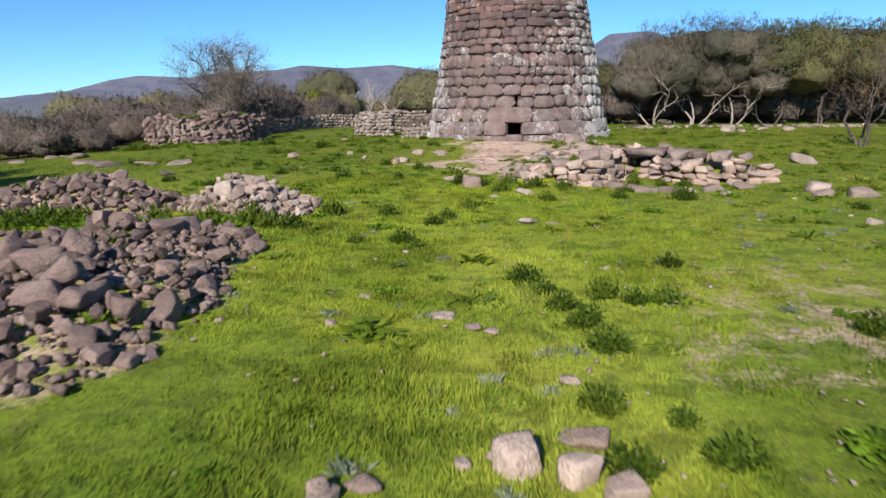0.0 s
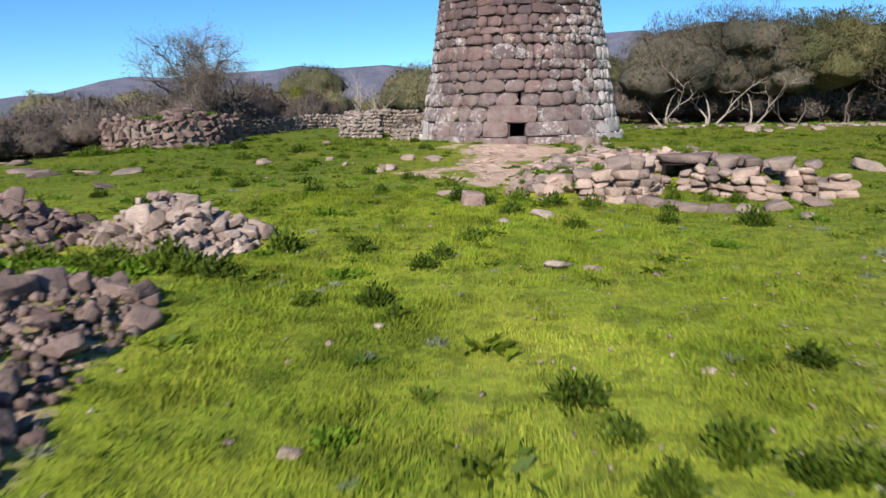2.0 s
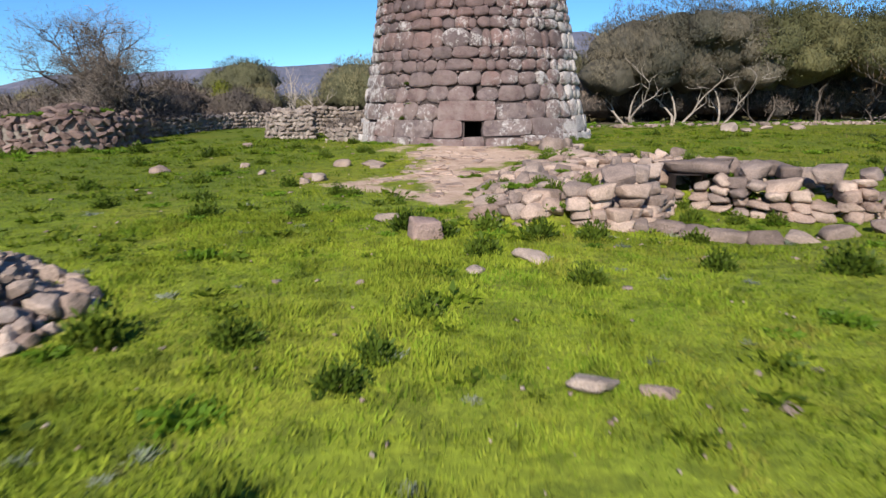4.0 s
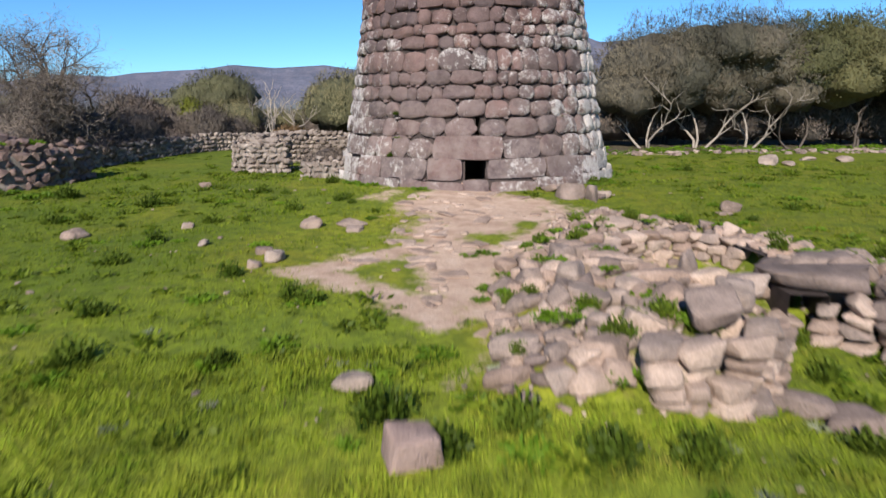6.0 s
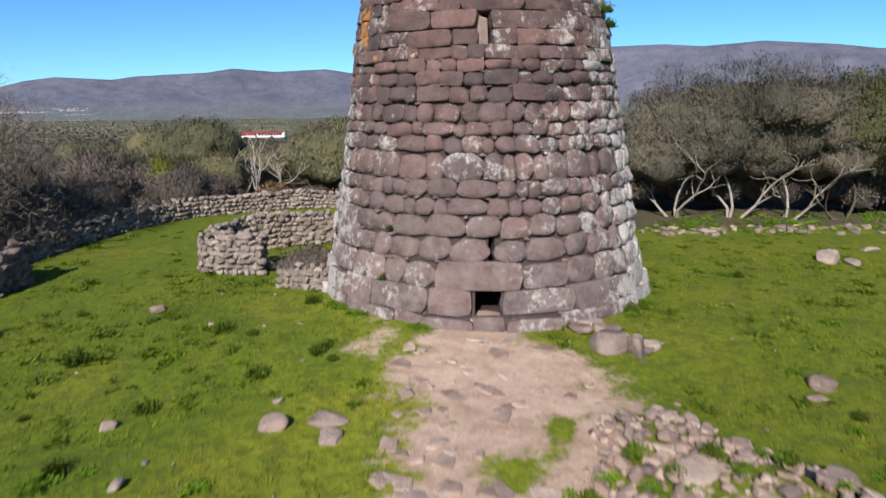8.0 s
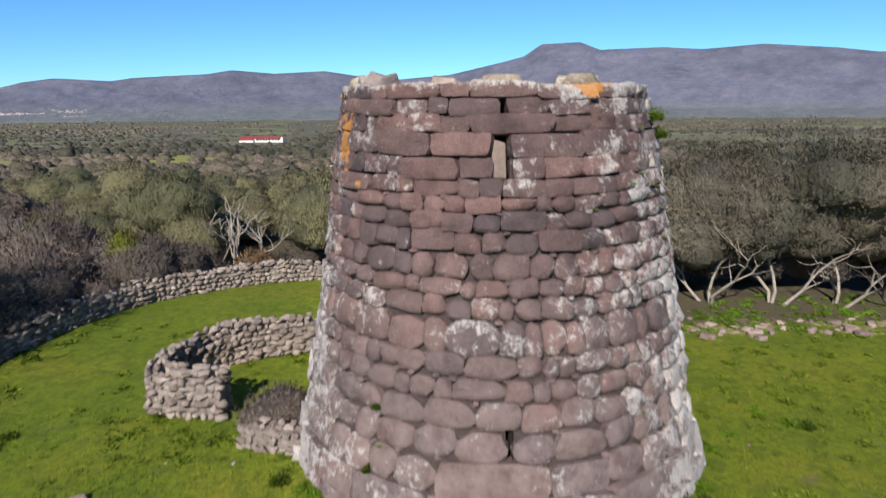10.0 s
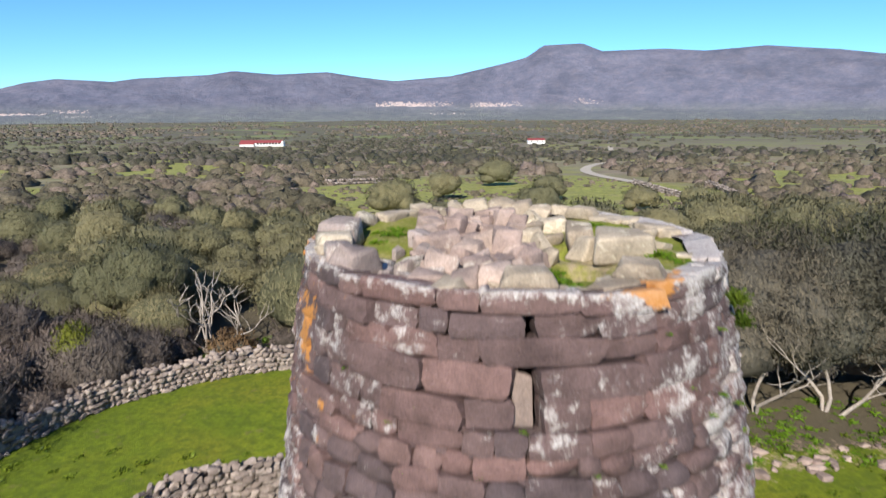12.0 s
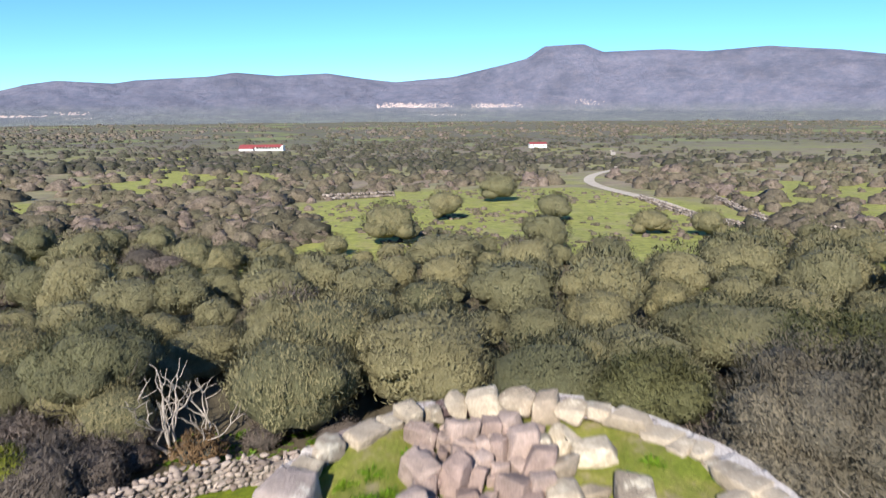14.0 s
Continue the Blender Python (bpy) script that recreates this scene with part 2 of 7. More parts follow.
    pale = calc(n, l, "MULTIPLY", calc(n, l, "SUBTRACT", far_y.outputs[1], 82.0), 0.03, True)
    grass = mix(n, l, calc(n, l, "MULTIPLY", pale, 0.75), grass, (0.245, 0.242, 0.075))
    tussock = ramp(n, l, noise_node(n, l, 0.55, 7, 0.8, p), [(0.36, 0.55), (0.5, 1.0), (0.66, 1.35)])
    grass = mix(n, l, pale, grass, mix(n, l, 1.0, grass, tussock, "MULTIPLY"))
    worn = ramp(n, l, noise_node(n, l, 0.16, 6, 0.75, p), [(0.52, 0.0), (0.64, 1.0)])
    grass = mix(n, l, calc(n, l, "MULTIPLY", worn, calc(n, l, "MULTIPLY", pale, 0.6)), grass, (0.27, 0.23, 0.12))
    dry = ramp(n, l, noise_node(n, l, 0.9, 6, 0.75, p), [(0.60, 0.0), (0.68, 1.0)])
    grass = mix(n, l, calc(n, l, "MULTIPLY", dry, 0.5), grass, (0.17, 0.12, 0.06))
    earth = ramp(n, l, noise_node(n, l, 1.6, 6, 0.7, p), [(0.3, (0.40, 0.262, 0.188)), (0.55, (0.57, 0.405, 0.305)), (0.75, (0.68, 0.52, 0.42))])
    earth = mix(n, l, 0.6, earth, ramp(n, l, fine, [(0.3, 0.55), (0.7, 1.3)]), "MULTIPLY")
    scrub = ramp(n, l, noise_node(n, l, 0.02, 6, 0.75, p), [(0.38, (0.215, 0.168, 0.122)), (0.5, (0.205, 0.185, 0.105)), (0.6, (0.225, 0.22, 0.075))])
    scrub = mix(n, l, 0.7, scrub, ramp(n, l, noise_node(n, l, 0.12, 6, 0.8, p), [(0.3, 0.5), (0.7, 1.4)]), "MULTIPLY")

    # far scrub is darker, with the blue of distance haze put into its colour
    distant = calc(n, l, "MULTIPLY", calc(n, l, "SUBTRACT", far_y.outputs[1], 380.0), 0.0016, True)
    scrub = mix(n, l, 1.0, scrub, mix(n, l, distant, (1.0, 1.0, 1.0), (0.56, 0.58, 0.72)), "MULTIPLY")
    fields = ramp(n, l, noise_node(n, l, 0.0035, 3, 0.5, p), [(0.56, 0.0), (0.60, 1.0)])
    scrub = mix(n, l, calc(n, l, "MULTIPLY", fields, calc(n, l, "MULTIPLY", distant, 0.6)), scrub, (0.20, 0.23, 0.075))

    def mask(name):
        a = n.new("ShaderNodeAttribute")
        a.attribute_name = name
        return a.outputs["Fac"]
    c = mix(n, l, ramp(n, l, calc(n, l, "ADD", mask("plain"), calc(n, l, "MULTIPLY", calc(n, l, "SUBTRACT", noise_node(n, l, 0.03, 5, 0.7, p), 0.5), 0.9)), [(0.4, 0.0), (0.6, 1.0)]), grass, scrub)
    bare = calc(n, l, "ADD", mask("bare"), calc(n, l, "MULTIPLY", calc(n, l, "SUBTRACT", noise_node(n, l, 1.1, 8, 0.8, p), 0.5), 1.9))
    # floor under the trees: brown fallen leaves and tree shade in one dark colour
    litter_shade = calc(n, l, "ADD", mask("litter_shade"), calc(n, l, "MULTIPLY", calc(n, l, "SUBTRACT", noise_node(n, l, 0.8, 6, 0.75, p), 0.5), 1.0))
    fallen = ramp(n, l, fine, [(0.3, (0.045, 0.036, 0.024)), (0.5, (0.092, 0.074, 0.047)), (0.68, (0.19, 0.16, 0.10))])
    c = mix(n, l, ramp(n, l, litter_shade, [(0.42, 0.0), (0.58, 1.0)]), c, fallen)
    c = mix(n, l, ramp(n, l, bare, [(0.40, 0.0), (0.66, 1.0)]), c, earth)
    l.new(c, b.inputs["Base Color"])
    bump(n, l, b, calc(n, l, "ADD", small, calc(n, l, "MULTIPLY", fine, 0.4)), 0.7, 0.08)
    return m


def plain_material(name, stops, scale=6.0, rough=0.85, relief=0.02):
    m, n, l, b = material(name, rough)
    p = position(n)
    c = ramp(n, l, noise_node(n, l, scale, 6, 0.7, p), [(0.25 + 0.5 * i / (len(stops) - 1), k) for i, k in enumerate(stops)])
    l.new(c, b.inputs["Base Color"])
    bump(n, l, b, noise_node(n, l, scale * 4, 4, 0.7, p), 0.5, relief)
    return m


def foliage_material(name, stops):
    """Close-set small leaves and twigs seen as a mass: upright streaks, fine grain and deep relief."""
    m, n, l, b = material(name, 0.8)
    p = position(n)
    s = n.new("ShaderNodeMapping")
    s.inputs["Scale"].default_value = (1.0, 1.0, 0.45)
    l.new(p, s.inputs[0])
    grain = noise_node(n, l, 9.0, 4, 0.75, s.outputs[0])
    clump = noise_node(n, l, 2.2, 4, 0.6, s.outputs[0])
    h = calc(n, l, "ADD", calc(n, l, "MULTIPLY", grain, 0.55), calc(n, l, "MULTIPLY", clump, 0.45))
    # hollows of the relief take the darkest stop: shade between leaves, as colour
    c = ramp(n, l, h, [(0.36 + 0.26 * i / (len(stops) - 1), k) for i, k in enumerate(stops)])
    o = ramp(n, l, n.new("ShaderNodeObjectInfo").outputs["Random"], [(0, (0.66, 0.70, 0.68)), (0.5, (1.0, 1.0, 1.0)), (1, (1.30, 1.22, 1.15))])
    l.new(mix(n, l, 1.0, c, o, "MULTIPLY"), b.inputs["Base Color"])
    bump(n, l, b, h, 1.0, 0.5)
    return m


TOWER_STONE = stone_material("tower_basalt", (0.094, 0.069, 0.071), (0.205, 0.126, 0.114), (0.60, 0.56, 0.53), 0.66, 0.35, tall=1.0, moss=0.4)
TOWER_REST = stone_material("tower_basalt_far", (0.094, 0.069, 0.071), (0.205, 0.126, 0.114), (0.60, 0.56, 0.53), 0.66, 0.35, island=True, tall=1.0, moss=0.4)
# near-black: the shade of joints, shafts and hollows is put into this colour
SHADE_STONE = plain_material("joint_shadow_stone", [(0.030, 0.023, 0.021), (0.08, 0.058, 0.053)], 5.0)
RIM_STONE = stone_material("rim_stone", (0.33, 0.265, 0.20), (0.55, 0.46, 0.345), (0.74, 0.66, 0.51), 0.86, 0.42, moss=0.3)
VAULT_STONE = stone_material("fallen_vault_stone", (0.27, 0.195, 0.170), (0.50, 0.385, 0.325), (0.70, 0.63, 0.52), 0.62, 0.15, moss=0.35)
PARAPET_STONE = stone_material("parapet_stone", (0.28, 0.22, 0.20), (0.42, 0.345, 0.31), (0.74, 0.68, 0.58), 0.92, 0.25)
HEAP_DARK = stone_material("heap_basalt", (0.118, 0.080, 0.070), (0.325, 0.230, 0.196), (0.45, 0.41, 0.38), 0.35)
HEAP_PALE = stone_material("heap_pale_stone", (0.30, 0.215, 0.175), (0.46, 0.36, 0.30), (0.55, 0.50, 0.45), 0.35)
RUIN_STONE = stone_material("ruin_grey_stone", (0.21, 0.155, 0.135), (0.40, 0.305, 0.255), (0.52, 0.47, 0.42), 0.35)
RUIN_PINK = stone_material("ruin_pinkish_stone", (0.34, 0.238, 0.190), (0.57, 0.425, 0.342), (0.55, 0.50, 0.45), 0.25)
WALL_STONE = stone_material("drystone", (0.225, 0.176, 0.150), (0.43, 0.355, 0.306), (0.58, 0.53, 0.475), 0.5)
WALL_REST = stone_material("drystone_far", (0.225, 0.176, 0.150), (0.43, 0.355, 0.306), (0.58, 0.53, 0.475), 0.5, island=True)
TRACK_STONE = stone_material("track_stone", (0.15, 0.12, 0.10), (0.40, 0.34, 0.30), (0.50, 0.46, 0.42), 0.4, island=True)
HEARTING = plain_material("wall_hearting", [(0.13, 0.105, 0.09), (0.22, 0.185, 0.16), (0.30, 0.26, 0.225)], 7.0, 0.95, 0.06)
CAIRN_STONE = stone_material("cairn_stone", (0.15, 0.10, 0.09), (0.30, 0.21, 0.18), (0.5, 0.45, 0.4), 0.4)
SILL_STONE = plain_material("worn_step_stone", [(0.30, 0.19, 0.145), (0.42, 0.28, 0.22), (0.50, 0.36, 0.29)], 2.0)
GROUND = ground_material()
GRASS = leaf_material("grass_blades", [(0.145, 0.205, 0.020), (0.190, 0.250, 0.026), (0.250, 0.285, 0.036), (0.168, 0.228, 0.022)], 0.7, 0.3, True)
WEED = leaf_material("weed_leaves", [(0.045, 0.072, 0.010), (0.070, 0.108, 0.012), (0.110, 0.150, 0.018)], 0.5, 0.25)
MEADOW_WEED = leaf_material("meadow_weed_leaves", [(0.045, 0.080, 0.008), (0.075, 0.115, 0.010), (0.125, 0.165, 0.016)], 0.5, 0.3)
GREY_WEED = leaf_material("thistle_leaves", [(0.16, 0.19, 0.13), (0.24, 0.26, 0.19)], 0.7, 0.2)
BRIGHT_WEED = leaf_material("bright_weed_leaves", [(0.09, 0.17, 0.012), (0.15, 0.24, 0.02)], 0.5, 0.3)
OLIVE = leaf_material("olive_leaves", [(0.172, 0.159, 0.089), (0.190, 0.177, 0.100), (0.212, 0.198, 0.114)], 0.65, 0.34)
BROOM_LEAF = leaf_material("yellow_green_leaves", [(0.14, 0.16, 0.022), (0.21, 0.22, 0.035)], 0.5, 0.3)
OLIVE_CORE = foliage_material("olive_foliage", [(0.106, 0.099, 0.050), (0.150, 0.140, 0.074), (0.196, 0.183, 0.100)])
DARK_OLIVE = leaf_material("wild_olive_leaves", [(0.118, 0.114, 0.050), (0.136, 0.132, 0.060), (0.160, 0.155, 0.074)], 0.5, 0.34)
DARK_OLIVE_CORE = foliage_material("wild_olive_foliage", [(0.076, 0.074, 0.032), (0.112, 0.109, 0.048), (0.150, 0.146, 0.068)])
TWIG = leaf_material("grey_twigs", [(0.150, 0.120, 0.098), (0.205, 0.166, 0.138), (0.265, 0.220, 0.185)], 0.8, 0.05)
THICKET_TWIG = leaf_material("thicket_leaves", [(0.130, 0.114, 0.083), (0.152, 0.134, 0.099), (0.176, 0.157, 0.118)], 0.8, 0.3)
THORN = leaf_material("thorn_twigs", [(0.125, 0.100, 0.084), (0.155, 0.124, 0.105), (0.190, 0.154, 0.132)], 0.8, 0.05)
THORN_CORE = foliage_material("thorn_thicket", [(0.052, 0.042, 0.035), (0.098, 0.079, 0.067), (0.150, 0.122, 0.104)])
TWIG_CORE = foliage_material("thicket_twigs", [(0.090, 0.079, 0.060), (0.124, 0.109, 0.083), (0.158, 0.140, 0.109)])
RUSSET = leaf_material("dry_russet_leaves", [(0.20, 0.115, 0.06), (0.32, 0.20, 0.11)], 0.8, 0.2)
DRY_PINK = leaf_material("dry_pinkish_leaves", [(0.17, 0.115, 0.09), (0.27, 0.19, 0.155), (0.34, 0.26, 0.215)], 0.8, 0.15)
PALE_BARK = bark_material("pale_bark", (0.22, 0.18, 0.15), (0.42, 0.37, 0.32))
DARK_BARK = bark_material("dark_bark", (0.06, 0.047, 0.04), (0.135, 0.11, 0.092))
SCRUB = leaf_material("scrub_leaves", [(0.055, 0.054, 0.036), (0.077, 0.071, 0.050), (0.097, 0.084, 0.064), (0.126, 0.102, 0.090)], 0.7, 0.0, mottle=2.2)
ROAD = plain_material("pale_track_gravel", [(0.34, 0.29, 0.23), (0.50, 0.44, 0.36)], 0.4)
WHITEWASH = plain_material("whitewash", [(0.66, 0.64, 0.60), (0.82, 0.80, 0.77)], 0.6)
ROOF_RED = plain_material("red_roof_tiles", [(0.17, 0.035, 0.04), (0.26, 0.06, 0.06)], 1.5)
# for solid boxes whose near-black colour stands for shade inside bays and windows
DARK_OPENING = plain_material("dark_interior", [(0.02, 0.018, 0.016), (0.035, 0.03, 0.028)], 2.0)


# ---- building helpers ----
def mesh_from(name, verts, faces, mat, smooth=False):
    me = bpy.data.meshes.new(name)
    me.from_pydata([tuple(v) for v in verts], [], [tuple(f) for f in faces])
    me.materials.append(mat)
    if smooth:
        me.polygons.foreach_set("use_smooth", [True] * len(me.polygons))
    me.update()
    return me


def big_mesh(name, verts, faces, mat, smooth=False):
    """A mesh from numpy arrays; every face has the same number of corners."""
    me = bpy.data.meshes.new(name)
    nv, nf, k = len(verts), len(faces), faces.shape[1]
    me.vertices.add(nv)
    me.vertices.foreach_set("co", np.asarray(verts, dtype=np.float32).ravel())
    me.loops.add(nf * k)
    me.loops.foreach_set("vertex_index", np.asarray(faces, dtype=np.int32).ravel())
    me.polygons.add(nf)
    me.polygons.foreach_set("loop_start", np.arange(nf, dtype=np.int32) * k)
    if smooth:
        me.polygons.foreach_set("use_smooth", np.ones(nf, dtype=bool))
    me.materials.append(mat)
    me.update(calc_edges=True)
    return me


def thing(name, at, label, category, group="", kind=""):
    ob = new(name)
    ob.empty_display_size = 0.3
    ob.matrix_basis = Matrix.Translation(at)
    return tagged(ob, label, category, group, kind)


def part(name, me, parent, m=None, label=""):
    ob = new(name, me)
    ob.parent = parent
    if m is not None:
        ob.matrix_basis = m
    if label:
        ob["label"] = label
    return ob


def inside(poly, x, y):
    """Whether points lie in a polygon (numpy arrays or numbers)."""
    x, y = np.asarray(x, float), np.asarray(y, float)
    r = np.zeros(x.shape, bool)
    for (x0, y0), (x1, y1) in zip(poly, poly[1:] + poly[:1]):
        hit = (y0 > y) != (y1 > y)
        r ^= hit & (x < (x1 - x0) * (y - y0) / ((y1 - y0) or 1e-9) + x0)
    return r


def away(poly, x, y):
    """Signed distance to a polygon's edge, positive inside."""
    x, y = np.asarray(x, float), np.asarray(y, float)
    d = np.full(x.shape, 1e9)
    for (x0, y0), (x1, y1) in zip(poly, poly[1:] + poly[:1]):
        ux, uy = x1 - x0, y1 - y0
        t = np.clip(((x - x0) * ux + (y - y0) * uy) / (ux * ux + uy * uy), 0, 1)
        d = np.minimum(d, np.hypot(x - x0 - t * ux, y - y0 - t * uy))
    return np.where(inside(poly, x, y), d, -d)


def along(points, step):
    """Points at even steps along a line through the given ones, with the way's direction."""
    out, carry = [], 0.0
    for (x0, y0), (x1, y1) in zip(points, points[1:]):
        n = math.hypot(x1 - x0, y1 - y0)
        d = carry
        while d < n:
            out.append((x0 + (x1 - x0) * d / n, y0 + (y1 - y0) * d / n, math.atan2(y1 - y0, x1 - x0)))
            d += step
        carry = d - n
    return out


def bumpy(x, y, scale, seed):
    """A cheap smooth field between about -1 and 1."""
    g = np.random.RandomState(seed)
    s = np.zeros(np.shape(x))
    for k in range(7):
        a, f, p = g.uniform(0, 6.283), scale * g.uniform(0.6, 2.2), g.uniform(0, 6.283)
        s = s + np.sin((x * math.cos(a) + y * math.sin(a)) * f + p)
    return s / 3.2


# ---- plan ----
CX, CY = 4.6, 45.6
RUIN = [(2.2, 23.0), (2.4, 25.5), (3.2, 28.0), (4.3, 30.8), (5.7, 34.0), (7.4, 34.2), (8.4, 32.4), (9.6, 31.0), (10.6, 28.5), (11.6, 25.0), (11.4, 23.0), (9.9, 23.3), (8.6, 24.3), (7.4, 25.1), (6.5, 24.3), (5.8, 23.0), (4.8, 22.6), (3.6, 22.6)]
CHAMBER = (7.15, 28.35, 1.5, 1.75)  # middle and half-widths
WAY = [(0.2, 40.6), (1.0, 36.0), (0.9, 32.6), (-0.3, 30.6), (-1.2, 29.5), (0.4, 28.0), (2.2, 26.0), (2.2, 23.4), (4.2, 23.1), (4.3, 30.8), (7.2, 34.2), (7.0, 36.2), (5.6, 38.8), (5.2, 40.6)]
CLEARING = [(-13, 108), (-4, 113), (18, 119), (30, 100), (36, 90), (46, 112), (58, 128), (62, 150), (66, 190), (58, 240), (20, 235), (-2, 228), (-18, 186), (-10, 150), (-14, 125)]
MEADOWS = [[(-215, 580), (-120, 520), (-50, 400), (-45, 300), (-80, 235), (-110, 260), (-105, 330)], [(85, 200), (125, 250), (190, 260), (180, 190), (110, 140), (80, 140)], [(-75, 170), (-60, 200), (-95, 215), (-120, 190)],
           [(-150, 265), (-130, 290), (-160, 310), (-190, 280)]]
HEAP_NEAR = [(-8.6, 12.9), (-7.0, 14.6), (-5.0, 15.0), (-3.7, 13.9), (-3.3, 11.0), (-2.8, 9.2), (-3.0, 7.2), (-3.3, 6.6), (-4.4, 6.2), (-9.0, 6.6), (-13.0, 9.5)]
HEAP_LEFT = [(-13.6, 19.6), (-12.5, 17.0), (-9.0, 16.4), (-7.4, 17.0), (-7.2, 18.6), (-8.8, 20.6), (-11.5, 21.8)]
HEAP_LIGHT = [(-7.3, 18.3), (-7.0, 20.6), (-5.8, 21.0), (-4.4, 19.6), (-3.3, 18.2), (-3.4, 17.1), (-4.2, 16.0), (-5.2, 16.4), (-6.2, 17.4)]


def land(x, y):
    """The ground's height."""
    x, y = np.asarray(x, float), np.asarray(y, float)
    z = np.interp(y, [-150, 0, 30, 36, 39, 45, 60, 80, 110, 170, 300, 500, 1000, 2000, 3200, 5200],
                  [-0.9, -0.6, -0.5, -0.36, -0.2, -0.12, -0.1, -1.0, -3.0, -6.0, -12, -21, -34, -48, -58, -60])
    near = np.exp(-((x - 2) / 45) ** 2 - ((y - 30) / 45) ** 2)
    z = z + 0.05 * bumpy(x, y, 0.5, 3) * near + 0.35 * bumpy(x, y, 0.05, 5) * (1 - near) + np.clip((y - 100) / 200, 0, 1) * 1.4 * bumpy(x, y, 0.013, 8)
    z = z - 0.9 * np.clip((-x - 15) / 18, 0, 1) * np.clip((62 - y) / 10, 0, 1)
    z = z + 0.42 * np.clip(away(RUIN, x, y) / 0.9, 0, 1) - 0.9 * np.clip(1.45 - 1.25 * np.hypot((x - CHAMBER[0]) / CHAMBER[2], (y - CHAMBER[1]) / CHAMBER[3]), 0, 0.35) / 0.35 - 0.36 * np.exp(-((x - 8.0) / 2.6) ** 2 - ((y - 22.4) / 1.9) ** 2)
    for poly, h in ((HEAP_NEAR, 0.34), (HEAP_LEFT, 0.5), (HEAP_LIGHT, 0.42)):
        z = z + h * np.clip(away(poly, x, y) / 1.4, 0, 1)
    return z


# ---- ground sheet ----
def steps(lo, hi, fine_lo, fine_hi, fine):
    v = list(np.arange(fine_lo, fine_hi + 1e-6, fine))
    s, a = fine, v[0]
    while a > lo:
        s *= 1.16
        a -= s
        v.insert(0, a)
    s, a = fine, v[-1]
    while a < hi:
        s = min(s * 1.10, 60)
        a += s
        v.append(a)
    return np.array(v)


gx = steps(-5200, 5200, -15, 22, 0.34)
gy = steps(-180, 5200, 2, 60, 0.34)
GX, GY = np.meshgrid(gx, gy)
gv = np.stack([GX, GY, land(GX, GY)], -1).reshape(-1, 3)
nx, ny = len(gx), len(gy)
gi = (np.arange(ny - 1)[:, None] * nx + np.arange(nx - 1)[None, :]).ravel()
gf = np.stack([gi, gi + 1, gi + 1 + nx, gi + nx], -1)
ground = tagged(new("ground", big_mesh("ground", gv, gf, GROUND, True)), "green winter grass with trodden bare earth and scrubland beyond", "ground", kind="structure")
bare = np.clip(0.40 + away(WAY, gv[:, 0], gv[:, 1]) / 3.0 + 0.16 * bumpy(gv[:, 0], gv[:, 1], 1.4, 17), 0, 0.95)
for px, py, r in ((3.3, 32.3, 0.7), (0.85, 29.4, 0.95), (1.5, 30.2, 0.45), (4.7, 32.5, 0.5), (6.2, 26.5, 0.8), (5.0, 33.6, 0.7), (1.9, 39.8, 0.7), (6.0, 39.4, 0.9), (3.2, 25.4, 0.6), (6.5, 24.0, 0.8)):
    bare *= 1 - 0.9 * np.exp(-((gv[:, 0] - px) ** 2 + (gv[:, 1] - py) ** 2) / r ** 2)
for line in ([(-1.25, 29.75), (-0.3, 28.95), (0.6, 28.0), (1.3, 27.0), (1.9, 26.2)], [(-1.2, 29.7), (-0.2, 30.3), (0.8, 31.2), (1.6, 31.8)], [(1.9, 30.2), (2.3, 29.0), (2.4, 27.5), (2.9, 26.4)], [(4.2, 31.4), (5.2, 33.0), (5.8, 34.6)]):
    reach = np.full(len(gv), 9.0)
    for ax, ay, _ in along(line, 0.15):
        reach = np.minimum(reach, np.hypot(gv[:, 0] - ax, gv[:, 1] - ay))
    bare = np.maximum(bare, 1.0 - 1.0 * reach)
bare = np.maximum(bare, 0.42 * np.clip(0.5 + away(RUIN, gv[:, 0], gv[:, 1]) / 1.0, 0, 1))
for poly in (HEAP_NEAR, HEAP_LEFT, HEAP_LIGHT):
    bare = np.maximum(bare, np.clip(0.45 + away(poly, gv[:, 0], gv[:, 1]) / 1.2, 0, 0.5))
rightish = np.exp(-((gv[:, 0] - 5.6) / 3.6) ** 2 - ((gv[:, 1] - 8.5) / 5.0) ** 2)
bare = np.maximum(bare, 0.48 * rightish)
edge_right = np.exp(-((gv[:, 1] - 53.5) / 2.0) ** 2) * np.clip((gv[:, 0] - 12) / 2, 0, 1) * np.clip((40 - gv[:, 0]) / 5, 0, 1)
bare = np.maximum(bare, 0.45 * edge_right)
plain = np.clip((gv[:, 1] - 90) / 160, 0, 1)
plain = np.maximum(plain, np.clip((np.abs(gv[:, 0] - 5) - 60) / 40, 0, 1))
for poly, soften in [(CLEARING, 8.0)] + [(p, 16.0) for p in MEADOWS]:
    plain *= 1 - 0.9 * np.clip(0.5 + away(poly, gv[:, 0], gv[:, 1]) / soften, 0, 1)
# where leaf litter and the shade under trees darken the ground's colour
litter_shade = np.zeros(len(gv))
